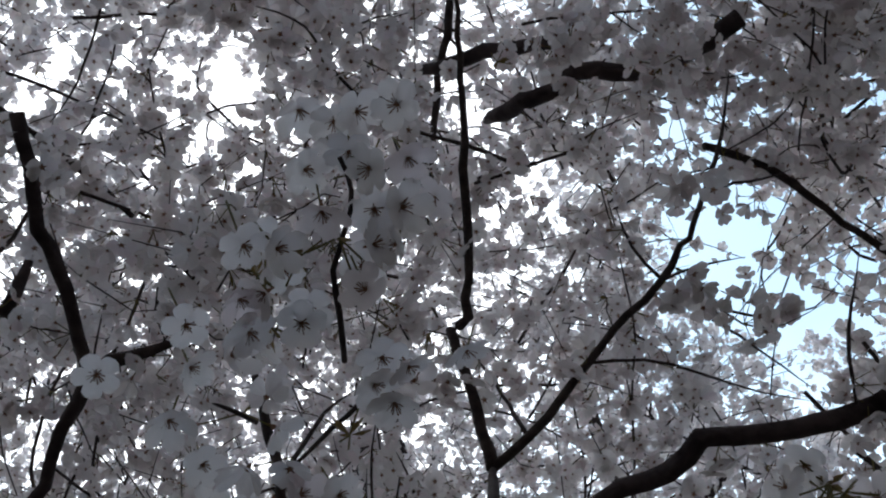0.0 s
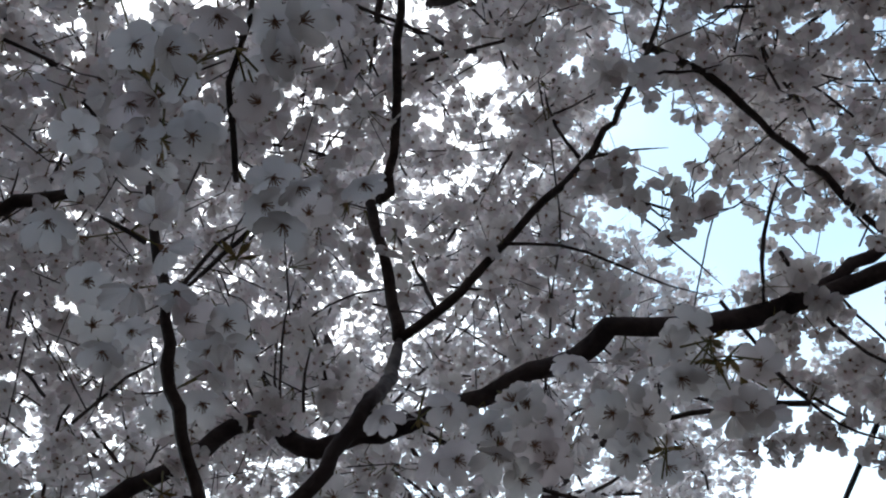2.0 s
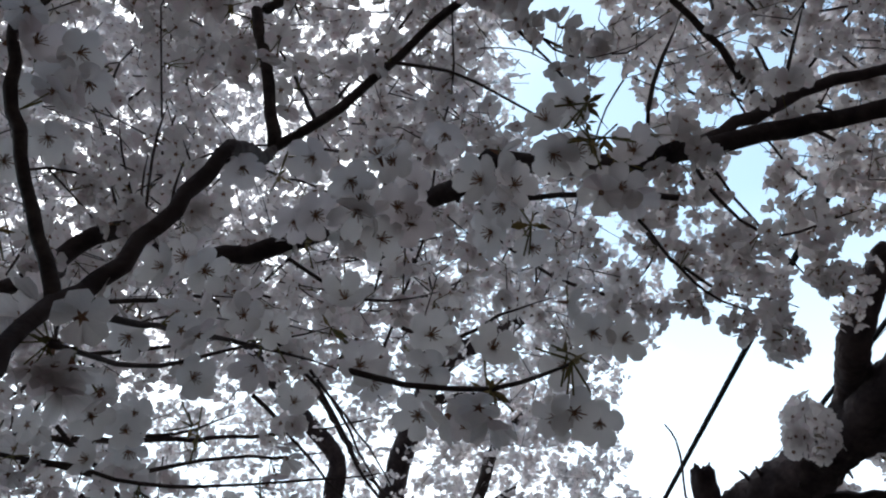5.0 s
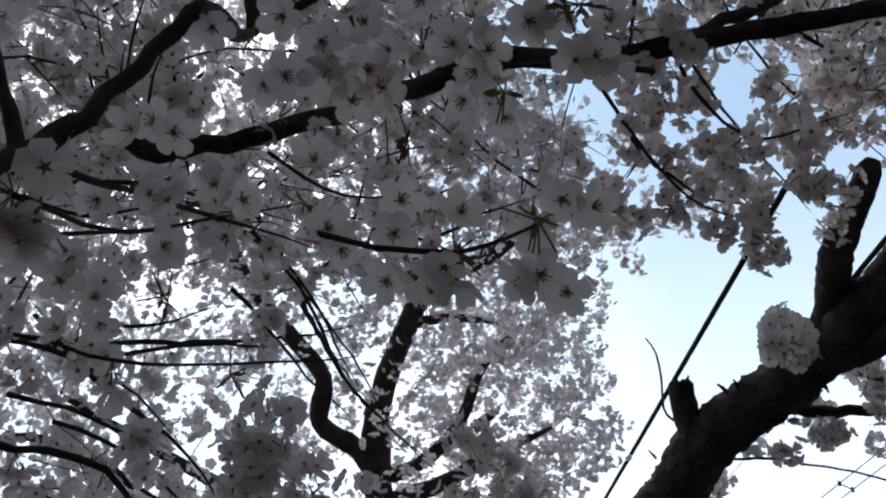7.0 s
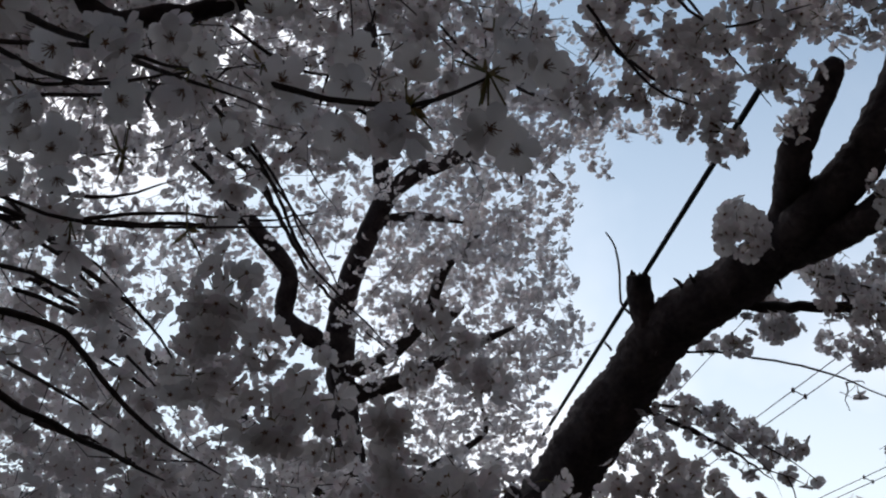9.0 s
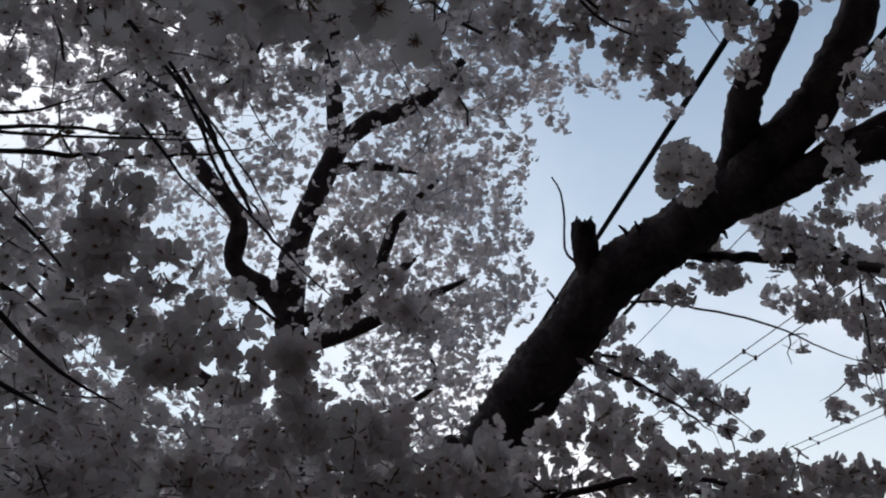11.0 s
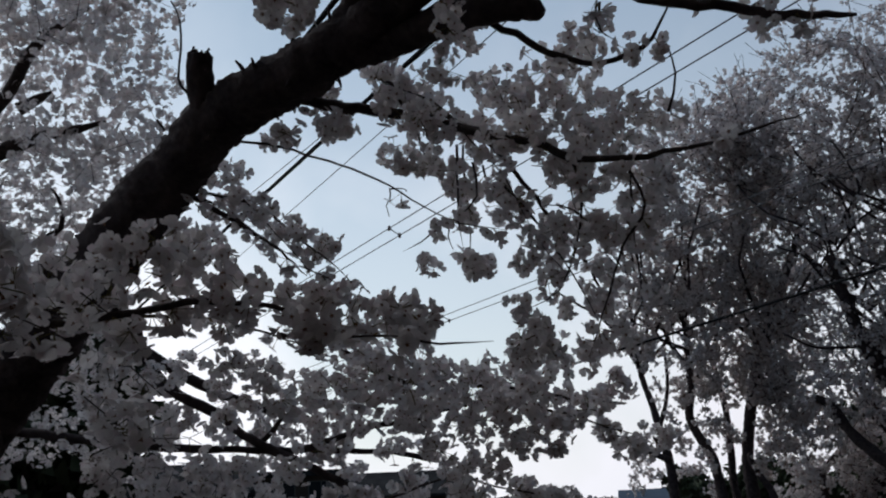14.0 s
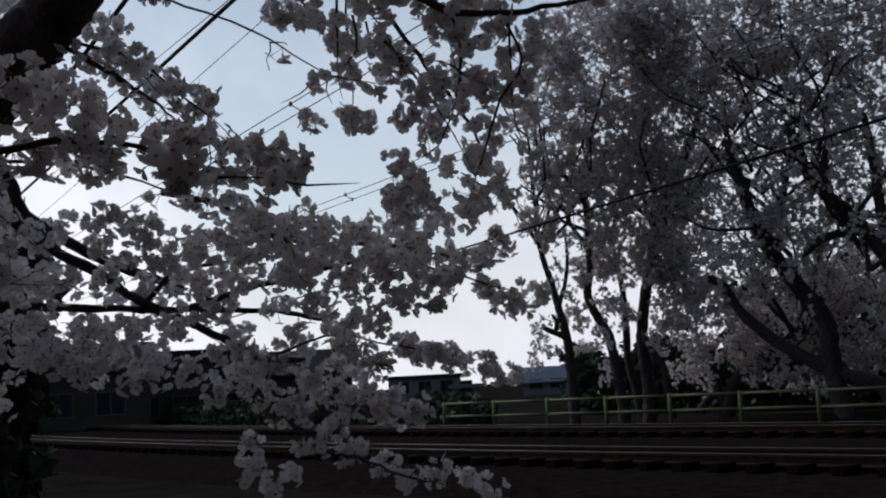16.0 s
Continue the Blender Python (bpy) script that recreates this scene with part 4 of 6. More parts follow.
grow(leaning_tree, "twig", 0.0026, 0.0015, 4, [(-0.28, 0.995, 2.215), (-0.217, 1.024, 2.24), (-0.148, 1.047, 2.268)])
grow(leaning_tree, "twig", 0.0032, 0.0014, 7, [(-0.32, 1.339, 2.29), (-0.275, 1.361, 2.249), (-0.188, 1.382, 2.203), (-0.133, 1.4, 2.151)])
grow(leaning_tree, "twig", 0.0032, 0.0014, 7, [(-0.288, 1.395, 2.168), (-0.217, 1.404, 2.146), (-0.142, 1.42, 2.094), (-0.064, 1.438, 2.011)])
grow(leaning_tree, "twig", 0.0032, 0.0014, 7, [(-0.3, 1.423, 2.086), (-0.222, 1.436, 2.049), (-0.141, 1.448, 1.996)])
grow(leaning_tree, "twig", 0.0032, 0.0014, 7, [(-0.078, 1.313, 2.331), (-0.021, 1.332, 2.28), (0.029, 1.349, 2.225), (0.093, 1.359, 2.169)])
grow(leaning_tree, "twig", 0.0032, 0.0014, 7, [(0.112, 1.236, 2.402), (0.173, 1.231, 2.381), (0.235, 1.194, 2.405), (0.311, 1.153, 2.418)])
grow(leaning_tree, "twig", 0.0032, 0.0014, 7, [(-0.252, 1.345, 2.285), (-0.174, 1.344, 2.285), (-0.091, 1.325, 2.311)])
grow(leaning_tree, "twig", 0.0032, 0.0014, 7, [(0.099, 1.384, 2.097), (0.16, 1.383, 2.052), (0.222, 1.384, 1.985)])
grow(leaning_tree, "twig", 0.0032, 0.0014, 7, [(-0.177, 1.422, 2.093), (-0.117, 1.431, 2.053), (-0.083, 1.447, 1.983)])
grow(leaning_tree, "twig", 0.0032, 0.0014, 7, [(-0.345, 1.266, 2.417), (-0.27, 1.279, 2.403), (-0.182, 1.269, 2.42), (-0.095, 1.267, 2.415)])
grow(leaning_tree, "twig", 0.0032, 0.0014, 7, [(-0.046, 1.213, 2.486), (0.032, 1.227, 2.446), (0.093, 1.221, 2.434), (0.158, 1.198, 2.44)])
grow(leaning_tree, "twig", 0.003, 0.0012, 5, [(1.342, 1.601, 2.271), (1.356, 1.62, 2.196), (1.368, 1.637, 2.12), (1.38, 1.641, 2.076)])
grow(leaning_tree, "twig", 0.003, 0.0012, 5, [(1.371, 1.589, 2.236), (1.387, 1.601, 2.171), (1.363, 1.638, 2.132)])
grow(leaning_tree, "twig", 0.003, 0.0012, 5, [(1.424, 1.558, 2.186), (1.486, 1.526, 2.103), (1.544, 1.497, 1.999), (1.586, 1.475, 1.898)])
grow(leaning_tree, "twig", 0.003, 0.0012, 5, [(1.512, 1.439, 2.241), (1.518, 1.465, 2.169), (1.535, 1.468, 2.115)])
grow(leaning_tree, "twig", 0.003, 0.0012, 5, [(1.613, 1.284, 2.294), (1.606, 1.252, 2.361), (1.572, 1.25, 2.434)])
grow(leaning_tree, "twig", 0.003, 0.0012, 5, [(1.48, 1.319, 2.504), (1.493, 1.337, 2.456), (1.516, 1.322, 2.436)])
grow(leaning_tree, "twig", 0.003, 0.0012, 5, [(1.579, 1.43, 2.076), (1.511, 1.485, 2.14), (1.475, 1.525, 2.136)])
grow(leaning_tree, "twig", 0.003, 0.0012, 5, [(1.581, 1.363, 2.226), (1.601, 1.385, 2.122), (1.624, 1.399, 2.005), (1.658, 1.375, 1.937)])

grow(leaning_tree, "twig", 0.0024, 0.0012, 2, [(-0.236, 1.123, 2.446), (-0.252, 1.12, 2.505), (-0.267, 1.115, 2.561), (-0.275, 1.107, 2.617)])
grow(leaning_tree, "twig", 0.0024, 0.0012, 2, [(-0.232, 1.123, 2.45), (-0.232, 1.118, 2.522), (-0.225, 1.109, 2.591), (-0.21, 1.098, 2.649)])
grow(leaning_tree, "twig", 0.0024, 0.0012, 2, [(-0.229, 1.123, 2.446), (-0.24, 1.12, 2.505), (-0.234, 1.113, 2.566)])
grow(leaning_tree, "twig", 0.0024, 0.0012, 2, [(-0.203, 1.121, 2.46), (-0.201, 1.117, 2.515), (-0.184, 1.108, 2.58)])
grow(leaning_tree, "twig", 0.0024, 0.0012, 2, [(-0.173, 1.116, 2.497), (-0.181, 1.112, 2.547), (-0.194, 1.108, 2.584)])
grow(leaning_tree, "twig", 0.0024, 0.0012, 2, [(-0.25, 1.123, 2.457), (-0.272, 1.121, 2.496), (-0.28, 1.117, 2.544)])

spurs(leaning_tree, [(0.84, 2.86, 1.83), (0.93, 2.64, 2.03), (0.97, 2.47, 2.16), (1, 2.31, 2.26), (1.03, 2.18, 2.33), (1.05, 2.07, 2.4), (1.08, 1.96, 2.43), (1.13, 1.84, 2.46), (1.16, 1.74, 2.49), (1.19, 1.67, 2.52)], 0.07, 34)

grow(leaning_tree, "twig", 0.0018, 0.0009, 0, [(1.337, 1.819, 2.237), (1.341, 1.824, 2.216), (1.337, 1.833, 2.2), (1.345, 1.834, 2.178)])
grow(leaning_tree, "twig", 0.0018, 0.0009, 0, [(1.338, 1.82, 2.234), (1.36, 1.801, 2.234), (1.367, 1.798, 2.228)])
grow(leaning_tree, "twig", 0.0018, 0.0009, 1, [(1.326, 1.663, 2.128), (1.374, 1.623, 2.115), (1.436, 1.568, 2.099)])
grow(leaning_tree, "twig", 0.0018, 0.0009, 1, [(1.339, 1.212, 2.39), (1.325, 1.192, 2.441), (1.313, 1.181, 2.475)])
grow(leaning_tree, "twig", 0.0018, 0.0009, 0, [(1.339, 1.212, 2.39), (1.353, 1.213, 2.364), (1.341, 1.221, 2.374)])
grow(leaning_tree, "twig", 0.0018, 0.0009, 8, [(1.288, 1.568, 2.099), (1.288, 1.578, 2.069), (1.299, 1.576, 2.042)])
grow(leaning_tree, "twig", 0.0018, 0.0009, 8, [(1.277, 1.579, 2.095), (1.252, 1.612, 2.064), (1.225, 1.64, 2.046)])
grow(leaning_tree, "twig", 0.0018, 0.0009, 1, [(1.16, 2.127, 2.263), (1.23, 2.106, 2.189), (1.298, 2.083, 2.108), (1.321, 2.082, 2.044)])
grow(leaning_tree, "twig", 0.0018, 0.0009, 1, [(1.282, 2.092, 2.116), (1.33, 2.064, 2.092), (1.377, 2.039, 2.057)])
grow(leaning_tree, "twig", 0.0018, 0.0009, 0, [(1.33, 2.064, 2.092), (1.347, 2.067, 2.029), (1.333, 2.09, 1.969)])

# ---- its crown overhead ----
GAPS = [(28, 42, 3.6, 7, 0.05), (31.5, 36.5, 5, 4.5, 0.08), (35, 32, 5.5, 5, 0.08), (36, 25, 9, 6.5, 0.0), (36, 20, 9, 7, 0.0), (46, 18, 16, 11, 0.0), (-9, 54, 6, 3, 0.55), (12, 51, 2.5, 3.5, 0.7), (17, 48, 2, 2, 0.2)]
LOW_EDGE = [(42, 25, 14, 6, 0.15), (18, 22, 11, 6.5, 0.12)]
sprays(leaning_tree, dome(360, (-34, 64), (26, 62), (1.6, 2.5), GAPS + LOW_EDGE), 0.2, 3, PLAIN)
sprays(leaning_tree, dome(900, (-36, 66), (25, 62), (2.6, 4.2), GAPS + LOW_EDGE), 0.33, 4, MIDDLE, stalk=False, radius=0.0019)
wands(leaning_tree, dome(75, (-34, 60), (27, 60), (1.5, 2.4), GAPS + LOW_EDGE), 0.5, 0.0030, 15, PLAIN, GAPS + LOW_EDGE)
wands(leaning_tree, dome(235, (-36, 64), (26, 60), (2.3, 4.0), GAPS + LOW_EDGE), 0.7, 0.0042, 14, MIDDLE, GAPS + LOW_EDGE, stalk=False)
sprays(leaning_tree, dome(40, (30, 54), (43, 55), (1.5, 2.2), []), 0.2, 3, PLAIN)
sprays(leaning_tree, dome(30, (-24, 8), (46, 54), (1.2, 1.7), []), 0.2, 3, PLAIN)
# unseen crown overhead and behind, in oversized blossoms, added to shade the rest
sprays(leaning_tree, dome(420, (64, 320), (24, 62), (1.9, 3.6), []), 0.3, 4, TINY, stalk=False, size=0.05)
sprays(leaning_tree, dome(140, (-180, 180), (62, 90), (1.8, 3.4), []), 0.3, 4, TINY, stalk=False, size=0.045)
# round bunches on the spurs
pompoms(leaning_tree, [(1.238, 1.634, 2.225, 0.026), (1.361, 1.709, 2.257, 0.027), (1.488, 1.789, 2.265, 0.031), (1.321, 1.629, 2.298, 0.033), (1.457, 1.681, 2.349, 0.033), (1.369, 1.517, 2.24, 0.044), (1.429, 1.676, 2.2, 0.027), (1.524, 1.789, 2.187, 0.027), (1.46, 1.574, 2.143, 0.033), (1.516, 1.683, 2.229, 0.027), (1.411, 1.464, 2.268, 0.038), (1.537, 1.506, 2.344, 0.044), (1.56, 1.644, 2.431, 0.038), (1.539, 1.434, 2.274, 0.033), (1.636, 1.563, 2.232, 0.033), (1.463, 1.443, 2.203, 0.027), (1.627, 1.473, 2.218, 0.038), (1.69, 1.534, 2.387, 0.065), (1.591, 1.356, 2.309, 0.055), (1.686, 1.472, 2.304, 0.044)])
pompoms(leaning_tree, [(1.483, 1.472, 2.088, 0.033), (1.611, 1.532, 2.121, 0.033), (1.69, 1.618, 2.217, 0.027), (1.499, 1.573, 2.042, 0.033), (1.626, 1.633, 2.084, 0.027), (1.444, 1.555, 1.952, 0.026), (1.575, 1.604, 2.022, 0.031), (1.704, 1.684, 1.988, 0.027), (1.605, 1.491, 1.956, 0.027), (1.714, 1.553, 2.041, 0.038), (1.561, 1.395, 2.07, 0.038), (1.703, 1.444, 2.078, 0.033), (1.754, 1.653, 1.898, 0.033), (1.642, 1.469, 1.886, 0.038), (1.698, 1.619, 1.864, 0.027), (1.37, 1.6, 2.026, 0.026), (1.481, 1.683, 2.053, 0.026), (1.472, 1.865, 2.091, 0.026), (1.144, 1.742, 2.336, 0.026), (1.238, 1.842, 2.367, 0.026)])
pompoms(leaning_tree, [(1.038, 1.747, 2.28, 0.026), (1.698, 1.398, 2.199, 0.044), (1.787, 1.425, 2.374, 0.044), (1.642, 1.387, 2.127, 0.038)])
pompoms(leaning_tree, [(1.341, 2.14, 1.831, 0.028), (1.449, 2.27, 1.784, 0.028), (1.576, 2.378, 1.813, 0.031), (1.406, 2.204, 1.747, 0.028), (1.522, 2.332, 1.607, 0.026), (1.434, 2.098, 1.604, 0.026), (1.616, 2.165, 1.633, 0.026), (1.649, 2.344, 1.564, 0.026), (1.607, 2.073, 1.527, 0.031), (1.754, 2.162, 1.493, 0.031), (1.624, 1.953, 1.606, 0.036), (1.699, 2.099, 1.643, 0.031), (1.856, 2.182, 1.552, 0.033), (1.731, 1.969, 1.555, 0.033), (1.853, 2.077, 1.486, 0.028), (1.735, 1.854, 1.445, 0.028), (1.781, 2.032, 1.459, 0.028), (1.854, 2.184, 1.489, 0.028), (1.576, 2.096, 1.479, 0.026), (1.692, 2.211, 1.452, 0.026)])
pompoms(leaning_tree, [(1.601, 1.971, 1.427, 0.026), (1.857, 1.962, 1.588, 0.026), (1.998, 2.051, 1.582, 0.026), (1.859, 1.847, 1.575, 0.026), (1.995, 1.939, 1.553, 0.026), (1.848, 1.741, 1.549, 0.026), (1.986, 1.831, 1.519, 0.026), (2.137, 1.904, 1.516, 0.026), (1.484, 2.133, 1.889, 0.033), (1.64, 2.222, 1.884, 0.033), (1.555, 1.992, 1.802, 0.033), (1.771, 2.019, 1.828, 0.033), (1.938, 2.084, 1.849, 0.033), (1.843, 1.849, 1.758, 0.031), (2.021, 1.889, 1.822, 0.028), (1.866, 1.695, 1.829, 0.028)])
pompoms(leaning_tree, [(1.027, 2.501, 1.933, 0.044), (1.18, 2.626, 1.931, 0.044), (1.341, 2.736, 1.985, 0.038), (1.305, 2.484, 1.807, 0.044), (1.285, 2.687, 1.827, 0.044), (1.069, 2.501, 1.803, 0.044), (1.062, 2.684, 1.876, 0.038), (1.519, 2.664, 1.815, 0.038), (1.471, 2.388, 1.801, 0.038), (1.627, 2.5, 1.756, 0.038), (1.406, 2.338, 1.672, 0.036), (1.399, 2.542, 1.685, 0.036), (1.38, 2.749, 1.699, 0.036), (1.143, 2.572, 1.702, 0.038), (1.115, 2.773, 1.716, 0.038), (1.539, 2.242, 1.775, 0.036), (1.711, 2.338, 1.728, 0.036), (1.702, 2.562, 1.669, 0.033)])
pompoms(leaning_tree, [(1.257, 1.367, 1.835, 0.03), (1.359, 1.431, 1.863, 0.027), (1.433, 1.534, 1.841, 0.026), (1.334, 1.378, 1.832, 0.026)])
pompoms(leaning_tree, [(1.349, 2.003, 1.934, 0.043), (1.482, 2.106, 1.92, 0.043), (1.618, 2.202, 1.914, 0.043), (1.53, 1.976, 1.891, 0.043), (1.66, 2.077, 1.871, 0.037), (1.573, 1.851, 1.826, 0.049), (1.715, 1.934, 1.829, 0.043), (1.869, 1.997, 1.886, 0.037), (1.721, 1.826, 1.803, 0.049), (1.887, 1.88, 1.816, 0.037), (1.757, 1.684, 1.763, 0.037), (1.922, 1.726, 1.827, 0.031), (1.689, 2.161, 1.827, 0.043), (1.505, 2.013, 1.778, 0.037), (1.707, 2.054, 1.76, 0.049), (1.613, 1.826, 1.749, 0.049), (1.776, 1.889, 1.746, 0.043), (1.934, 1.952, 1.755, 0.037), (1.76, 1.8, 1.698, 0.026), (1.955, 1.82, 1.729, 0.026)])
pompoms(leaning_tree, [(1.821, 1.623, 1.684, 0.031), (1.977, 1.68, 1.703, 0.037), (2.069, 1.815, 1.682, 0.026), (1.568, 1.972, 1.698, 0.043), (1.719, 2.053, 1.664, 0.043), (1.615, 1.834, 1.65, 0.037), (1.757, 1.911, 1.707, 0.037), (1.884, 2.013, 1.605, 0.026), (1.759, 1.809, 1.577, 0.026), (1.907, 1.882, 1.564, 0.026), (1.397, 1.991, 1.81, 0.037), (1.442, 2.144, 1.856, 0.031), (1.471, 2.308, 1.891, 0.026), (1.249, 2.17, 1.875, 0.037), (1.269, 2.334, 1.911, 0.031), (1.233, 2.097, 1.816, 0.037), (1.247, 2.268, 1.836, 0.031), (1.263, 2.431, 1.883, 0.031)])
pompoms(leaning_tree, [(1.528, 2.143, 1.5, 0.04), (1.681, 2.239, 1.454, 0.033), (1.831, 2.336, 1.508, 0.037), (1.738, 2.087, 1.462, 0.033), (1.922, 2.149, 1.439, 0.04), (1.803, 1.916, 1.434, 0.033), (1.837, 2.113, 1.5, 0.033), (1.868, 2.306, 1.565, 0.04), (1.763, 2.065, 1.584, 0.04), (1.735, 2.303, 1.583, 0.04), (1.487, 2.171, 1.555, 0.037), (1.523, 2.349, 1.52, 0.033), (1.554, 2.528, 1.569, 0.042), (1.321, 2.373, 1.543, 0.037), (1.295, 2.575, 1.586, 0.04), (1.084, 2.395, 1.628, 0.042), (1.257, 2.497, 1.658, 0.037), (1.862, 2.309, 1.401, 0.026), (1.743, 2.078, 1.352, 0.027), (1.903, 2.159, 1.31, 0.032)])
pompoms(leaning_tree, [(1.783, 1.924, 1.284, 0.032), (1.95, 1.999, 1.294, 0.032), (2.117, 2.065, 1.249, 0.033), (1.972, 1.85, 1.241, 0.033), (1.646, 2.364, 1.373, 0.033), (1.489, 2.164, 1.333, 0.033), (1.626, 2.269, 1.278, 0.033), (1.773, 2.371, 1.29, 0.026), (1.67, 2.139, 1.385, 0.026)])
pompoms(leaning_tree, [(0.749, 1.297, 2.294, 0.032), (0.823, 1.358, 2.346, 0.03), (0.854, 1.442, 2.406, 0.026), (0.803, 1.325, 2.304, 0.026), (0.825, 1.428, 2.343, 0.026)])
pompoms(leaning_tree, [(1.289, 1.58, 2.415, 0.045), (1.276, 1.756, 2.483, 0.038), (1.273, 1.952, 2.479, 0.028), (1.17, 1.808, 2.348, 0.029), (1.365, 1.801, 2.442, 0.033), (1.275, 1.636, 2.327, 0.039), (1.488, 1.607, 2.391, 0.056), (1.545, 1.719, 2.478, 0.033), (1.482, 1.54, 2.324, 0.045), (1.448, 1.667, 2.549, 0.029), (1.32, 1.495, 2.507, 0.029), (1.536, 1.525, 2.447, 0.056), (1.681, 1.582, 2.457, 0.05), (1.526, 1.415, 2.455, 0.05), (1.67, 1.547, 2.331, 0.05), (1.325, 1.414, 2.614, 0.039), (1.401, 1.532, 2.658, 0.026), (1.144, 2.124, 2.263, 0.027), (1.088, 1.927, 2.182, 0.026), (1.22, 2.017, 2.172, 0.028)])
pompoms(leaning_tree, [(1.167, 1.811, 2.093, 0.026)])
pompoms(leaning_tree, [(0.595, 1.364, 1.929, 0.034), (0.674, 1.431, 1.931, 0.038), (0.757, 1.496, 1.932, 0.038), (0.721, 1.36, 1.869, 0.038), (0.829, 1.405, 1.869, 0.034), (0.789, 1.258, 1.851, 0.03), (0.871, 1.319, 1.843, 0.039), (0.969, 1.363, 1.848, 0.034), (0.898, 1.235, 1.839, 0.026), (0.984, 1.289, 1.835, 0.027), (0.58, 1.381, 1.89, 0.038), (0.668, 1.448, 1.874, 0.038), (0.767, 1.505, 1.861, 0.03), (0.558, 1.439, 1.925, 0.03), (0.57, 1.547, 1.898, 0.034)])
pompoms(leaning_tree, [(1.091, 2.077, 1.882, 0.036), (1.233, 2.167, 1.885, 0.036), (1.379, 2.257, 1.845, 0.047), (1.322, 2.022, 1.829, 0.047), (1.482, 2.084, 1.874, 0.053), (1.404, 1.863, 1.82, 0.053), (1.564, 1.919, 1.851, 0.047), (1.729, 1.967, 1.883, 0.041), (1.629, 1.75, 1.862, 0.041), (1.792, 1.79, 1.894, 0.041), (1.602, 1.678, 1.795, 0.047), (1.647, 1.848, 1.793, 0.047), (1.679, 2.025, 1.789, 0.047), (1.458, 1.922, 1.763, 0.047)])
pompoms(leaning_tree, [(0.781, 1.175, 2.524, 0.036), (0.879, 1.249, 2.542, 0.036), (0.885, 1.312, 2.682, 0.032), (0.814, 1.168, 2.609, 0.036), (0.92, 1.206, 2.664, 0.036), (0.667, 1.219, 2.584, 0.026), (0.752, 1.326, 2.578, 0.026), (0.843, 1.386, 2.628, 0.026), (0.688, 1.29, 2.579, 0.026), (0.701, 1.388, 2.653, 0.026), (0.743, 1.27, 2.43, 0.026), (0.775, 1.207, 2.706, 0.027), (0.727, 1.335, 2.801, 0.027), (0.587, 1.264, 2.699, 0.026), (0.608, 1.345, 2.784, 0.026), (0.559, 1.244, 2.646, 0.026), (0.666, 1.294, 2.7, 0.026), (0.965, 1.201, 2.727, 0.036), (0.905, 1.098, 2.589, 0.036), (0.887, 1.191, 2.716, 0.036)])
pompoms(leaning_tree, [(1.347, 2.044, 2.511, 0.036), (1.456, 2.193, 2.506, 0.03), (1.669, 2.19, 2.661, 0.055), (1.57, 1.972, 2.524, 0.048), (1.634, 2.181, 2.469, 0.038), (1.519, 1.952, 2.387, 0.041), (1.339, 2.291, 2.471, 0.026), (1.359, 2.499, 2.459, 0.027), (1.201, 2.304, 2.379, 0.03), (1.388, 2.416, 2.315, 0.033), (1.301, 2.177, 2.224, 0.033), (1.294, 2.367, 2.328, 0.027), (1.566, 2.417, 2.255, 0.026), (1.131, 2.388, 2.228, 0.055), (1.278, 2.501, 2.258, 0.048)])
pompoms(leaning_tree, [(-0.085, 1.001, 2.02, 0.041), (-0.025, 1.076, 1.997, 0.028), (-0.05, 1.157, 1.969, 0.031), (-0.018, 1.07, 1.911, 0.031), (0.023, 1.12, 1.95, 0.036), (-0.105, 1.015, 1.988, 0.028), (-0.094, 1.092, 1.966, 0.026), (0.067, 1.157, 1.918, 0.026), (0.097, 1.049, 1.911, 0.026), (0.136, 1.123, 1.857, 0.028), (0.149, 1.022, 1.829, 0.026), (0.197, 1.075, 1.831, 0.028), (0.177, 1.153, 1.82, 0.028), (0.188, 1.053, 1.786, 0.028), (0.259, 1.094, 1.804, 0.028), (0.26, 0.99, 1.785, 0.026), (0.026, 1.121, 1.813, 0.028), (0.072, 1.181, 1.808, 0.028), (-0.002, 1.095, 1.793, 0.026), (0.095, 1.136, 1.842, 0.026)])
pompoms(leaning_tree, [(0.269, 0.99, 1.766, 0.028), (0.117, 1.089, 1.875, 0.026), (0.26, 1.133, 1.779, 0.028), (0.169, 1.063, 1.763, 0.028), (0.118, 1.143, 1.775, 0.026), (0.04, 1.061, 1.759, 0.026)])
pompoms(leaning_tree, [(0.242, 1.329, 2.128, 0.03), (0.311, 1.409, 2.125, 0.026), (0.362, 1.495, 2.118, 0.032), (0.347, 1.367, 2.067, 0.026), (0.277, 1.476, 2.107, 0.026), (0.383, 1.358, 1.867, 0.028), (-0.11, 1.517, 2.016, 0.028), (-0.085, 1.614, 1.999, 0.028), (-0.029, 1.492, 1.915, 0.028), (-0.102, 1.583, 1.934, 0.026), (-0.114, 1.461, 1.857, 0.028), (-0.055, 1.548, 1.872, 0.032), (0.008, 1.638, 1.851, 0.032)])
pompoms(leaning_tree, [(1.141, 1.381, 2.385, 0.028), (1.2, 1.452, 2.488, 0.026), (1.306, 1.509, 2.539, 0.026), (1.189, 1.319, 2.552, 0.042), (1.298, 1.39, 2.578, 0.035), (1.144, 1.312, 2.485, 0.03), (1.056, 1.483, 2.63, 0.026)])
pompoms(leaning_tree, [(0.125, 0.632, 2.776, 0.03), (0.181, 0.66, 2.842, 0.03), (0.166, 0.748, 2.893, 0.026), (0.036, 0.649, 2.853, 0.027), (0.092, 0.685, 2.916, 0.027), (0.006, 0.634, 2.819, 0.026)])
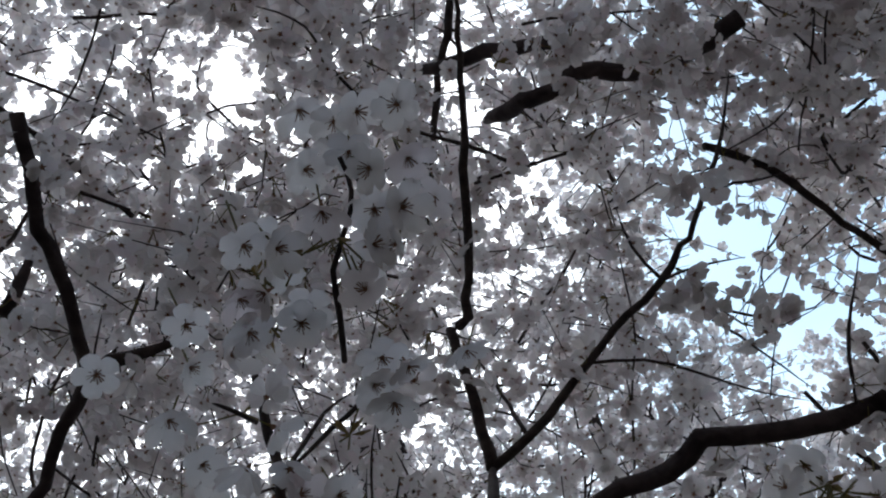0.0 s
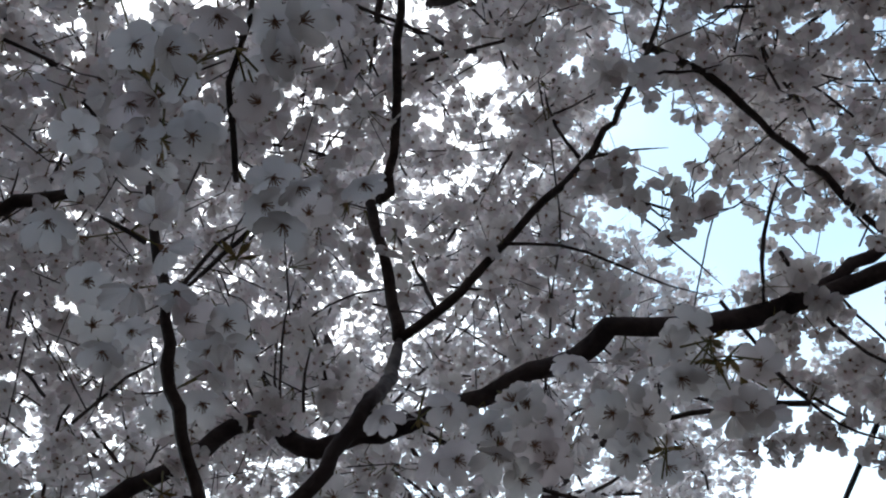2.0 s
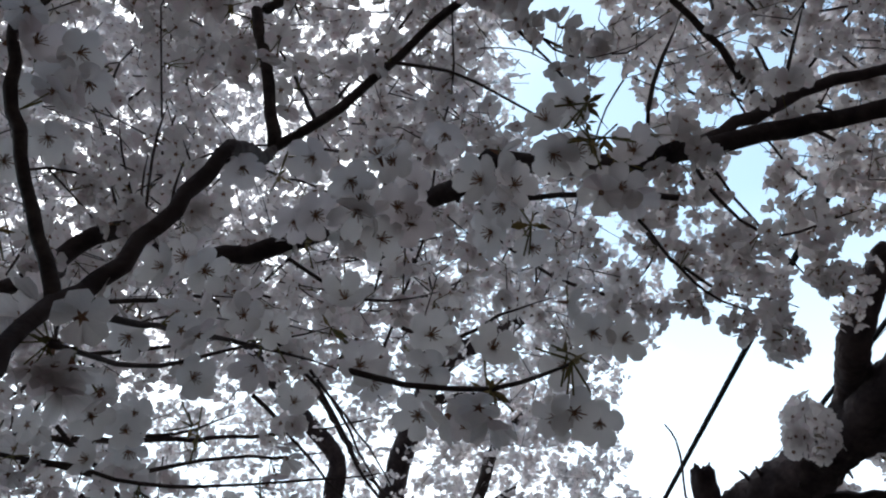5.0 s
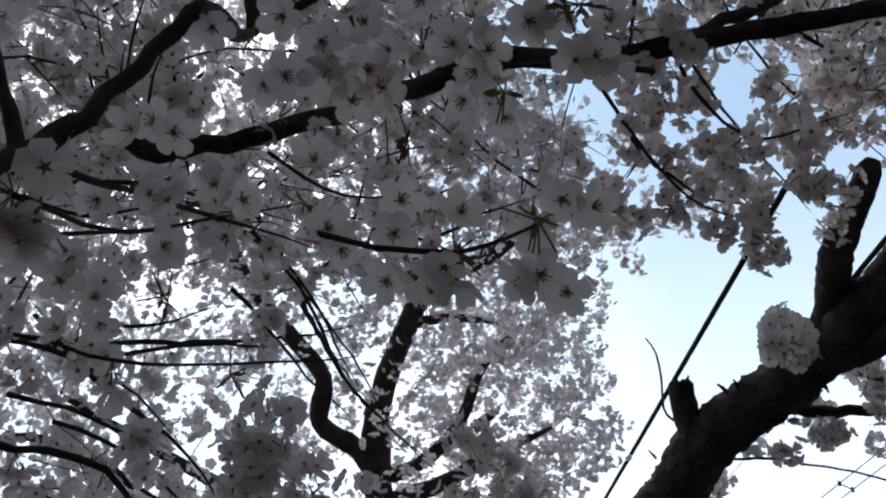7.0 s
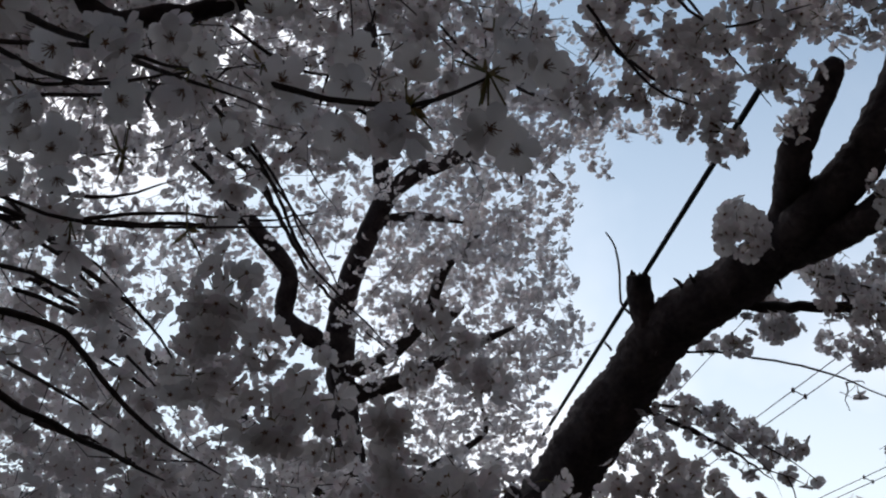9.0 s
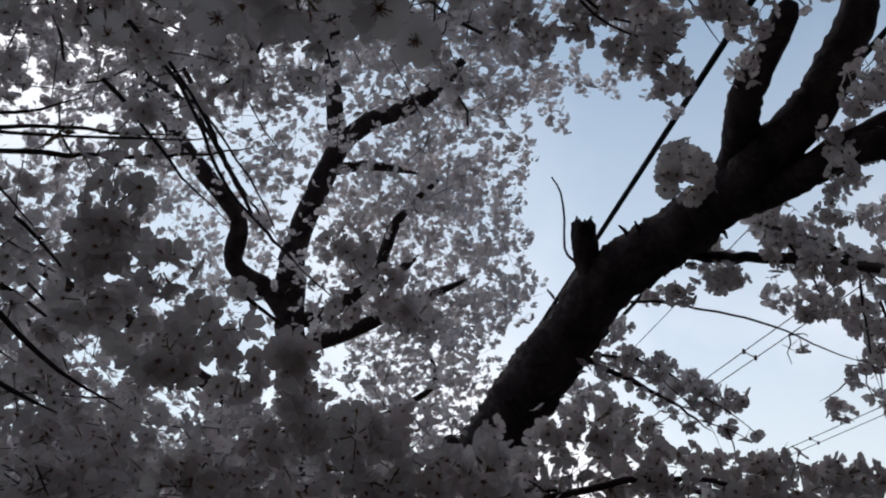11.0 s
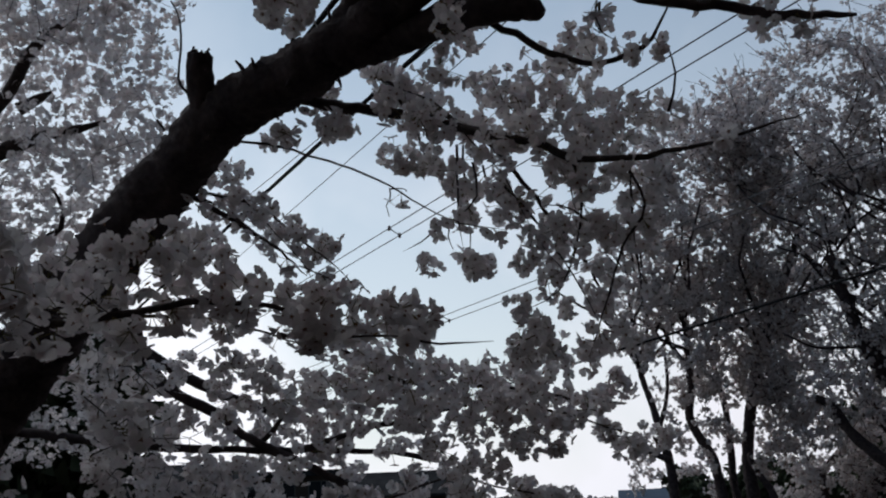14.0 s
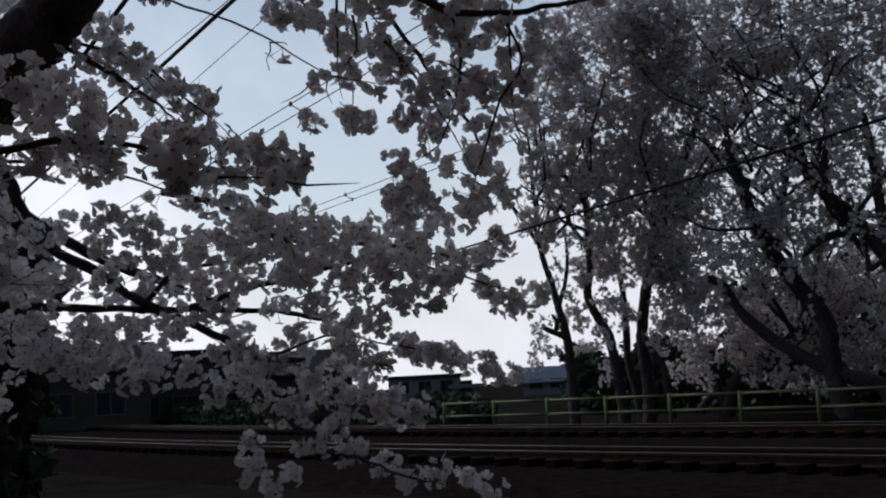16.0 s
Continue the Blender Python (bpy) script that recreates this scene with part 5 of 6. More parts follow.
pompoms(leaning_tree, [(0.63, 0.998, 2.373, 0.021), (0.721, 1.127, 2.486, 0.021), (0.537, 1.21, 2.464, 0.021), (0.583, 1.154, 2.398, 0.021), (0.601, 1.09, 2.373, 0.021), (0.582, 1.067, 2.324, 0.021), (0.604, 1.175, 2.546, 0.021), (0.616, 1.138, 2.489, 0.021), (0.444, 1.212, 2.448, 0.021), (0.524, 1.277, 2.472, 0.021)])

tuft(leaning_tree, [(0.052, 0.514, 2.146), (0.073, 0.529, 2.148), (-0.024, 0.566, 1.984), (-0.188, 0.759, 2.032), (-0.085, 0.754, 2.126), (-0.134, 0.748, 2.11), (0.014, 0.553, 2.103), (0.006, 0.509, 1.977), (-0.11, 0.722, 2.186), (0.058, 0.508, 2.149)])
tuft(leaning_tree, [(-0.281, 0.35, 2.271), (-0.306, 0.365, 2.27), (-0.333, 0.378, 2.27), (-0.327, 0.416, 2.256), (-0.28, 0.475, 2.208), (-0.024, 0.766, 2.964), (0.373, 0.769, 2.929), (0.017, 0.45, 2.125), (-0.261, 0.32, 2.299), (-0.158, 0.875, 2.597)])
tuft(leaning_tree, [(0.046, 0.507, 2.145), (0.042, 0.501, 2.154), (-0.333, 0.64, 2.123), (-0.317, 0.571, 2.225), (-0.153, 0.582, 2.146)])
tuft(leaning_tree, [(-0.026, 0.568, 1.984), (-0.134, 0.813, 1.999), (-0.19, 0.79, 2.052), (0.019, 0.54, 1.999)])

# blossoms close overhead, one by one
NEAR_BLOSSOM = []
NEAR_BLOSSOM += [(-0.272, 0.305, 2.3), (-0.238, 0.301, 2.287), (-0.291, 0.324, 2.269), (-0.319, 0.338, 2.254), (-0.339, 0.343, 2.263), (-0.26, 0.353, 2.266), (-0.245, 0.36, 2.271), (-0.242, 0.33, 2.274), (-0.258, 0.338, 2.282), (-0.267, 0.364, 2.239), (-0.328, 0.371, 2.248), (-0.344, 0.38, 2.252), (-0.34, 0.401, 2.242), (-0.301, 0.409, 2.265), (-0.379, 0.426, 2.237)]
NEAR_BLOSSOM += [(-0.391, 0.427, 2.199), (-0.258, 0.413, 2.224), (-0.264, 0.424, 2.211), (-0.252, 0.43, 2.2), (-0.353, 0.425, 2.243), (-0.382, 0.425, 2.271), (-0.299, 0.32, 2.302), (-0.278, 0.325, 2.351), (-0.3, 0.332, 2.372), (-0.219, 0.339, 2.29), (-0.267, 0.377, 2.27)]
NEAR_BLOSSOM += [(-0.373, 0.569, 2.198), (-0.315, 0.545, 2.207), (-0.3, 0.558, 2.19), (-0.281, 0.567, 2.196), (-0.305, 0.595, 2.17), (-0.232, 0.483, 2.253), (-0.38, 0.558, 2.212), (-0.381, 0.523, 2.225)]
NEAR_BLOSSOM += [(-0.328, 0.582, 2.194), (-0.138, 0.539, 2.131), (-0.113, 0.542, 2.118), (-0.087, 0.528, 2.126), (-0.132, 0.567, 2.105), (-0.107, 0.551, 2.101), (-0.091, 0.557, 2.084), (-0.08, 0.552, 2.107), (-0.029, 0.526, 2.116), (-0.016, 0.52, 2.135), (-0.005, 0.528, 2.116), (-0.179, 0.575, 2.145), (-0.197, 0.631, 2.096), (-0.109, 0.59, 2.057), (0.014, 0.503, 2.154)]
NEAR_BLOSSOM += [(0.031, 0.497, 2.167), (0.067, 0.517, 2.114), (0.081, 0.513, 2.144), (0.043, 0.548, 2.019), (0.065, 0.55, 2.016), (0.036, 0.562, 2.048), (-0.224, 0.65, 2.109), (-0.07, 0.555, 2.096), (-0.043, 0.546, 2.169), (0.03, 0.526, 2.149)]
NEAR_BLOSSOM += [(-0.098, 0.607, 2.017), (-0.06, 0.581, 2.003), (-0.021, 0.563, 2.011), (-0.054, 0.629, 1.994), (-0.031, 0.607, 1.976), (-0.265, 0.756, 2.042), (-0.24, 0.769, 2.037), (-0.194, 0.75, 2.074), (-0.161, 0.708, 2.107), (-0.14, 0.71, 2.097), (0.059, 0.593, 1.976), (-0.259, 0.748, 2.06)]
NEAR_BLOSSOM += [(-0.15, 0.721, 2.072), (0.018, 0.542, 1.959), (0.019, 0.546, 1.993), (-0.267, 0.85, 2.047), (-0.105, 0.821, 2.09)]

whole = leaning_tree.root
mates = []
for p in NEAR_BLOSSOM:
    mates.append(p)
    if len(mates) % 3:
        mates.append(tuple(np.array(p) + rng.normal(size=3) * (0.028, 0.022, 0.022) + (0, 0.012, 0.012)))
for i, p in enumerate(mates):
    ob = child("blossom", FULL[i % len(FULL)], whole)
    d = unit(STAND - np.array(p) + rng.normal(size=3) * (0.28 if i % 2 == 0 else 0.45) + (0, 0, -0.05))
    q = Vector(d).to_track_quat("Z", "Y").to_matrix().to_4x4()
    ob.matrix_local = Matrix.Translation(Vector(p) - Vector(leaning_tree.base)) @ q @ Matrix.Rotation(rng.random() * 6.28, 4, "Z") @ Matrix.Scale(SIZE * (0.95 + 0.15 * rng.random()), 4)
roots = np.array(mates) - leaning_tree.base
back = unit(np.array(mates) - STAND) * 0.02 + rng.normal(size=(len(mates), 3)) * 0.008 + (0, 0, 0.012)
leaning_tree.bloom.stalks(roots, roots + back, 0.0008, 2)

# ---- the second cherry tree, behind ----
second_tree = Tree("cherry_tree", (1.3, 6.3, 0.0), "upright cherry tree in full pale bloom behind the leaning one", )
grow(second_tree, "trunk", 0.12, 0.085, 0, [(1.29, 6.34, 0.07), (1.57, 6.45, 1.21), (1.63, 6.43, 2.01), (1.55, 6.39, 2.58), (1.44, 6.3, 3.16), (1.36, 6.18, 3.64), (1.35, 6.08, 3.92), (1.36, 6.01, 4.08)])
grow(second_tree, "limb", 0.078, 0.045, 0, [(1.344, 6.067, 3.955), (1.401, 5.949, 4.203), (1.474, 5.845, 4.386), (1.558, 5.715, 4.595), (1.713, 5.599, 4.719), (1.892, 5.503, 4.776), (2.06, 5.375, 4.88), (2.188, 5.233, 5.015)])
grow(second_tree, "limb", 0.055, 0.035, 0, [(1.546, 5.734, 4.566), (1.501, 5.62, 4.797), (1.45, 5.483, 5.047), (1.374, 5.291, 5.363), (1.292, 5.051, 5.704)])
grow(second_tree, "branch", 0.04, 0.02, 6, [(1.512, 5.797, 4.461), (1.683, 5.735, 4.484), (1.842, 5.688, 4.471), (2.036, 5.638, 4.429)])
grow(second_tree, "limb", 0.065, 0.035, 0, [(1.36, 6.177, 3.641), (1.235, 6.152, 3.797), (1.017, 6.14, 3.947), (1.024, 6.039, 4.192), (0.829, 5.975, 4.406), (0.638, 5.902, 4.61), (0.443, 5.79, 4.857), (0.309, 5.643, 5.121), (0.181, 5.427, 5.453)])
grow(second_tree, "branch", 0.05, 0.03, 6, [(1.362, 6.187, 3.609), (1.64, 6.081, 3.704), (1.842, 5.936, 3.923), (1.914, 5.82, 4.141), (1.995, 5.735, 4.263), (2.164, 5.597, 4.41)])
grow(second_tree, "branch", 0.04, 0.025, 6, [(1.912, 5.937, 3.859), (2.06, 5.841, 3.966)])
grow(second_tree, "branch", 0.06, 0.03, 6, [(1.436, 6.209, 3.482), (1.746, 6.093, 3.575), (2.051, 5.936, 3.728), (2.205, 5.861, 3.771), (2.356, 5.777, 3.828)])
grow(second_tree, "branch", 0.035, 0.015, 8, [(1.537, 6.332, 2.903), (1.969, 6.16, 3.085), (2.213, 6.031, 3.238), (2.177, 5.997, 3.402), (2.11, 6.002, 3.469)])
grow(second_tree, "limb", 0.06, 0.03, 0, [(1.549, 6.377, 2.646), (1.148, 6.378, 3.1), (0.82, 6.371, 3.351), (0.495, 6.34, 3.588), (0.184, 6.309, 3.753), (-0.264, 6.232, 3.977)])
grow(second_tree, "limb", 0.05, 0.025, 0, [(1.588, 6.399, 2.421), (1.988, 6.247, 2.629), (2.421, 6.062, 2.738), (2.73, 5.959, 2.524), (3.084, 5.806, 2.305), (3.446, 5.606, 2.148)])
grow(second_tree, "branch", 0.0108, 0.0048, 8, [(0.234, 3.379, 3.718), (0.354, 3.46, 3.548), (0.452, 3.527, 3.388), (0.594, 3.599, 3.166), (0.767, 3.625, 2.993), (0.934, 3.625, 2.854)])
grow(second_tree, "branch", 0.0108, 0.0048, 8, [(0.254, 3.635, 3.676), (0.414, 3.678, 3.551), (0.56, 3.743, 3.36), (0.725, 3.791, 3.162)])
grow(second_tree, "branch", 0.007, 0.004, 12, [(-0.447, 2.168, 2.629), (-0.319, 2.178, 2.628), (-0.163, 2.177, 2.632), (-0.002, 2.164, 2.639), (0.162, 2.136, 2.648), (0.279, 2.103, 2.666)])
grow(second_tree, "branch", 0.006, 0.004, 12, [(-0.374, 2.357, 2.711), (-0.248, 2.391, 2.643), (-0.168, 2.417, 2.578), (-0.076, 2.434, 2.523)])
grow(second_tree, "branch", 0.007, 0.004, 12, [(-0.314, 2.409, 2.596), (-0.2, 2.432, 2.54), (-0.071, 2.451, 2.475)])
grow(second_tree, "branch", 0.01, 0.0048, 12, [(-0.424, 2.34, 2.476), (-0.324, 2.348, 2.474), (-0.229, 2.361, 2.441), (-0.166, 2.377, 2.393), (-0.113, 2.395, 2.326), (-0.067, 2.422, 2.211)])
grow(second_tree, "branch", 0.006, 0.004, 12, [(-0.404, 2.193, 2.287), (-0.34, 2.207, 2.255), (-0.253, 2.221, 2.213), (-0.166, 2.227, 2.184), (-0.077, 2.233, 2.144), (0.038, 2.24, 2.059)])

EDGE = [(31.5, 42, 7, 8, 0.0), (32.5, 37, 4, 4, 0.0), (41, 23, 14, 26, 0.0), (34, 10, 10, 9, 0.0), (50, 20, 18, 40, 0.0), (10, 16, 3, 2, 0.3), (4, 20, 2, 3, 0.3)]
sprays(second_tree, dome(1000, (-20, 31), (3, 46), (5.0, 6.3), EDGE, STAND, 1.7, -0.10), 0.28, 3, SMALL, (4, 6), stalk=False, size=0.019, reach=0.04)
sprays(second_tree, dome(3500, (-20, 31), (3, 46), (6.7, 8.4), EDGE, STAND, 1.5, -0.14), 0.3, 3, TINY, (4, 6), stalk=False, size=0.0235, reach=0.042)
sprays(second_tree, dome(520, (-14, 29), (5, 40), (3.6, 5.6), EDGE, STAND, 2.4), 0.26, 3, SMALL, stalk=False)
boughs(second_tree, [(1.91, 5.45, 4.82, 0.32), (2.48, 5.94, 5.05, 0.25), (2.63, 5.78, 4.6, 0.2), (2.27, 5.69, 4.43, 0.29), (2.88, 6.22, 4.5, 0.14), (2.33, 6.23, 4.28, 0.27), (2.54, 5.92, 4.03, 0.22), (2.11, 5.91, 3.69, 0.23), (2.57, 6.5, 3.72, 0.22), (2.08, 6.46, 3.45, 0.23), (2.01, 5.77, 4.47, 0.32), (2.97, 5.82, 5.14, 0.16), (3.03, 5.58, 4.89, 0.1), (2.92, 5.19, 5.02, 0.18), (2.37, 5.15, 4.97, 0.29), (3.31, 5.44, 5.13, 0.14), (2.7, 5.66, 4.75, 0.14), (2.41, 5.93, 3.72, 0.16), (2.5, 6.78, 3.4, 0.22), (2.6, 6.42, 3.43, 0.13)], 1.5, TINY, 0.021)
boughs(second_tree, [(1.81, 5.82, 4.17, 0.29), (2.13, 6.58, 3.99, 0.25), (2.21, 5.63, 5.17, 0.29), (2.61, 5.19, 5, 0.22), (2.92, 6.41, 4, 0.09), (2.87, 6, 4.25, 0.08)], 1.5, TINY, 0.021)
boughs(second_tree, [(2.89, 4.52, 4.71, 0.14), (3.32, 5.01, 4.92, 0.1), (3.3, 4.84, 4.63, 0.09), (2.85, 4.53, 5, 0.24), (2.84, 5.12, 5.44, 0.27)], 1.3, TINY, 0.021)

sprays(leaning_tree, dome(300, (-12, 22), (-4, 13), (1.8, 3.0), [(22, 11, 5, 9, 0.12), (17.5, 4, 5.5, 6, 0.03)]), 0.22, 4, MIDDLE, stalk=False)
LOW = (-0.02, 0.02, 1.58)
sprays(leaning_tree, dome(110, (-6, 24), (2, 13), (1.3, 2.2), [(24, 13, 3, 4, 0.0), (17.5, 4, 5.5, 6, 0.03)], LOW), 0.18, 4, MIDDLE)
sprays(leaning_tree, dome(260, (-6, 24), (2, 14), (3.3, 5.5), [(25, 13, 3, 4, 0.0), (17.5, 4, 5.5, 6, 0.03)], LOW), 0.3, 4, SMALL, stalk=False)
sprays(leaning_tree, dome(60, (-12, 8), (11, 22), (1.6, 2.8), []), 0.22, 4, MIDDLE, stalk=False)
boughs(leaning_tree, [(1.359, 2.887, 1.788, 0.12), (1.527, 2.919, 1.737, 0.12), (1.189, 2.75, 1.715, 0.13), (1.639, 2.86, 1.709, 0.12), (1.772, 2.893, 1.763, 0.1), (1.36, 2.786, 1.643, 0.13), (1.205, 2.749, 1.6, 0.14), (1.524, 2.814, 1.62, 0.12), (1.644, 2.746, 1.622, 0.1), (1.818, 2.753, 1.653, 0.09), (1.198, 2.844, 1.84, 0.12), (1.841, 2.617, 1.613, 0.08), (1.87, 2.341, 1.691, 0.08), (1.884, 2.461, 1.621, 0.08)], 1.1, MIDDLE)
second_tree.finish()
leaning_tree.finish()

# ---- the railway beside the trees: two tracks that bend gently away ----
def track_x(y):
    return 18.0 + 0.0024 * y * y + 0.02 * y


def along(off, y0, y1, step, z):
    ys = np.arange(y0, y1, step)
    return np.stack([track_x(ys) + off, ys, np.full(len(ys), z)], 1)


def strip(name, profile, y0, y1, step, mat, label, category):
    """A long body with a cross section (offset, height), following the line of the track."""
    ys = np.arange(y0, y1, step)
    k = len(profile)
    v = np.array([(track_x(y) + o, y, z) for y in ys for o, z in profile])
    i, j = np.meshgrid(np.arange(len(ys) - 1), np.arange(k), indexing="ij")
    a, b = i * k + j, i * k + (j + 1) % k
    f = np.vstack([np.stack([a, b, b + k], -1).reshape(-1, 3), np.stack([a, b + k, a + k], -1).reshape(-1, 3)])
    return tagged(new(name, mesh_arrays(name, v, f, [mat])), label, category, kind="structure")


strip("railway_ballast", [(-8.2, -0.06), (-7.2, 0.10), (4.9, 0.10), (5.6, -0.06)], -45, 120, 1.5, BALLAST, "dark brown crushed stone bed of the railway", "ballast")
RAIL_PROFILE = [(-0.06, 0.0), (0.06, 0.0), (0.06, 0.02), (0.012, 0.04), (0.012, 0.11), (0.035, 0.12), (0.035, 0.155), (-0.035, 0.155), (-0.035, 0.12), (-0.012, 0.11), (-0.012, 0.04), (-0.06, 0.02)]
for off in (-4.35, -3.28, 2.4, 3.47):
    strip("rail", [(off + o, 0.17 + z) for o, z in RAIL_PROFILE], -45, 120, 1.5, RAIL, "rusty steel rail with a worn bright top", "rail")
    strip("rail_top", [(off - 0.022, 0.326), (off + 0.022, 0.326), (off + 0.022, 0.331), (off - 0.022, 0.331)], -45, 120, 1.5, RAIL_TOP, "worn bright running surface of the rail", "rail")
bm = box(bmesh.new(), (-1.0, -0.11, 0.0), (1.0, 0.11, 0.12), 0.02)
sleeper_mesh = bpy.data.meshes.new("sleeper")
bm.to_mesh(sleeper_mesh)
bm.free()
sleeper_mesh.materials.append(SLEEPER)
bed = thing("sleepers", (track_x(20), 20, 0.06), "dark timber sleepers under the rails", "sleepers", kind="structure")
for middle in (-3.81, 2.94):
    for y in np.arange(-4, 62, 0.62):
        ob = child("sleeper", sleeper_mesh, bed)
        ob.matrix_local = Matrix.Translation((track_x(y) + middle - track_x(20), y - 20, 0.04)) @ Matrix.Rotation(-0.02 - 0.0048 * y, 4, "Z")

# ---- the pipe fence along the far side ----
fence = thing("fence", (26.8, 15, 0), "yellow-green painted steel pipe fence beyond the tracks", "fence")


def fence_x(y):
    return 27.35 - 0.037 * y


def pipe(name, a, b, r, parent, mat, sides=10):
    line = np.array([a, (np.array(a) + b) / 2, b], float)
    v, f = tube_arrays(line, np.full(3, r), sides)
    return child(name, mesh_arrays(name, v - np.array(parent.location), f, [mat], None, True), parent)


POSTS = [26.7 - 2.2 * k for k in range(17)]
for y in POSTS:
    pipe("post", (fence_x(y), y, -0.05), (fence_x(y), y, 0.95), 0.062, fence, YELLOW)
for y0, y1 in zip(POSTS[:-1], POSTS[1:]):
    for z in (0.88, 0.46):
        pipe("fence_rail", (fence_x(y0) - 0.01, y0 - 0.05, z), (fence_x(y1) - 0.01, y1 + 0.05, z), 0.04, fence, YELLOW)


# ---- overhead lines of the railway ----
def line_between(name, a, b, sag, r, mat, label, category):
    u = np.linspace(0, 1, 26)[:, None]
    p = np.array(a) * (1 - u) + np.array(b) * u
    p[:, 2] -= sag * 4 * (u * (1 - u))[:, 0]
    v, f = tube_arrays(p, np.full(26, r), 6)
    return tagged(new(name, mesh_arrays(name, v, f, [mat], None, True)), label, category, "overhead lines")


line_between("power_cable", (1.5, -6.95, 6.3), (14.5, 43.0, 6.3), 0.12, 0.03, CABLE, "thick black power cable strung over the trees", "cable")
line_between("power_cable", (3.1, -6.95, 6.3), (14.95, 43.0, 6.3), 0.12, 0.03, CABLE, "thick black power cable strung over the trees", "cable")
line_between("power_cable", (15.2, -6.95, 6.2), (38.0, 58.0, 6.2), 0.1, 0.035, CABLE, "black cable passing before the far cherry trees", "cable")
line_between("thin_wire", (4.2, -6.95, 6.6), (13.7, 42.0, 6.6), 0.05, 0.0065, WIRE, "thin grey wire beside the power cable", "wire")
line_between("thin_wire", (3.29, -6.95, 6.3), (16.48, 43.0, 6.3), 0.05, 0.0065, WIRE, "thin grey wire strung beyond the power cable", "wire")
for x0, x1, top, spots in ((6.25, 15.75, 5.49, (0.298, 0.62)), (10.4, 19.2, 5.43, (0.42,))):
    catenary = thing("overhead_line", (x0, 0, 5.0), "two thin grey railway wires joined by droppers with insulators", "overhead line", "overhead lines")
    ends = []
    for dx, z in ((0.0, top), (0.18, top - 0.08)):
        u = np.linspace(-0.175, 1, 30)[:, None]
        p = np.array((x0 + dx, 0, z)) * (1 - u) + np.array((x1 + dx, 40.0, z)) * u
        v, fc = tube_arrays(p, np.full(30, 0.0075), 6)
        child("wire", mesh_arrays("wire", v - np.array(catenary.location), fc, [WIRE], None, True), catenary)
        ends.append((dx, z))
    for u in spots:
        x, y = x0 + (x1 - x0) * u, 40 * u
        rod = pipe("dropper", (x + ends[0][0], y, ends[0][1]), (x + ends[1][0], y, ends[1][1]), 0.008, catenary, WIRE, 6)
        for dx, z in ends:
            bm = bmesh.new()
            bmesh.ops.create_uvsphere(bm, u_segments=10, v_segments=8, radius=0.032, matrix=Matrix.Translation((x + dx - x0, y, z - 5.0)) @ Matrix.Diagonal((0.8, 0.8, 1.3, 1)))
            part("insulator", bm, PORCELAIN, rod)


# ---- the cherry trees beyond the fence ----
def far_tree(x, y):
    return Tree("cherry_tree", (x, y, 0.0), "tall dark-stemmed cherry tree in bloom behind the fence", "cherry trees behind the fence")


far_trees = [far_tree(27.8, 22.0), far_tree(29.2, 21.1), far_tree(30.0, 20.8), far_tree(30.8, 14.2), far_tree(32.5, 19.4), far_tree(30.8, 11.7)]
grow(far_trees[0], "trunk", 0.2, 0.07, 0, [(27.7, 22.15, -0.09), (27.7, 22.2, 0.98), (27.69, 22.21, 2.06), (27.62, 22.25, 2.93), (27.49, 22.36, 3.7), (27.32, 22.46, 4.58), (27.1, 22.59, 5.45), (26.88, 22.65, 6.46)])
grow(far_trees[0], "limb", 0.11, 0.08, 0, [(27.48, 22.12, 2.81), (27.28, 22.36, 2.97), (27.06, 22.61, 3.13), (26.99, 22.68, 3.29)])
grow(far_trees[0], "limb", 0.08, 0.04, 0, [(27.28, 22.35, 3.06), (27.27, 22.34, 3.37), (27.18, 22.43, 3.59)])
grow(far_trees[0], "limb", 0.08, 0.04, 0, [(27.39, 22.31, 3.78), (27.51, 22.06, 4.58), (27.53, 21.93, 5.29), (27.44, 21.87, 6.2)])
grow(far_trees[1], "trunk", 0.2, 0.08, 0, [(29.04, 21.21, -0.19), (29.02, 21.3, 1.04), (28.95, 21.39, 1.98), (28.84, 21.5, 2.87), (28.58, 21.79, 3.62), (28.44, 21.91, 4.22), (28.46, 21.75, 5.13), (28.35, 21.64, 6.41), (28.18, 21.54, 7.68), (28.08, 21.2, 9.11)])
grow(far_trees[1], "limb", 0.09, 0.04, 0, [(28.49, 21.74, 4.94), (28.61, 21.45, 5.66), (28.84, 20.99, 6.35), (28.91, 20.61, 7.41)])
grow(far_trees[2], "trunk", 0.24, 0.1, 0, [(29.88, 20.89, -0.24), (29.96, 20.84, 0.98), (29.91, 20.91, 1.94), (29.88, 20.92, 2.82), (29.93, 20.74, 3.95), (30.0, 20.49, 5.04), (30.04, 20.17, 6.31), (30.18, 19.64, 7.46), (30.36, 18.99, 8.57), (30.4, 18.36, 9.94)])
grow(far_trees[2], "limb", 0.16, 0.09, 0, [(30.06, 20.12, 0.09), (30.05, 20.18, 0.99), (30.0, 20.27, 1.72), (29.74, 20.61, 2.44), (29.66, 20.71, 2.94)])
grow(far_trees[2], "limb", 0.15, 0.06, 0, [(30.01, 21.25, 0.12), (29.96, 21.36, 1.04), (29.85, 21.51, 1.97), (29.83, 21.49, 3.08), (29.75, 21.47, 4.39), (29.48, 21.58, 5.9), (29.23, 21.66, 7.04), (29.02, 21.51, 8.52)])
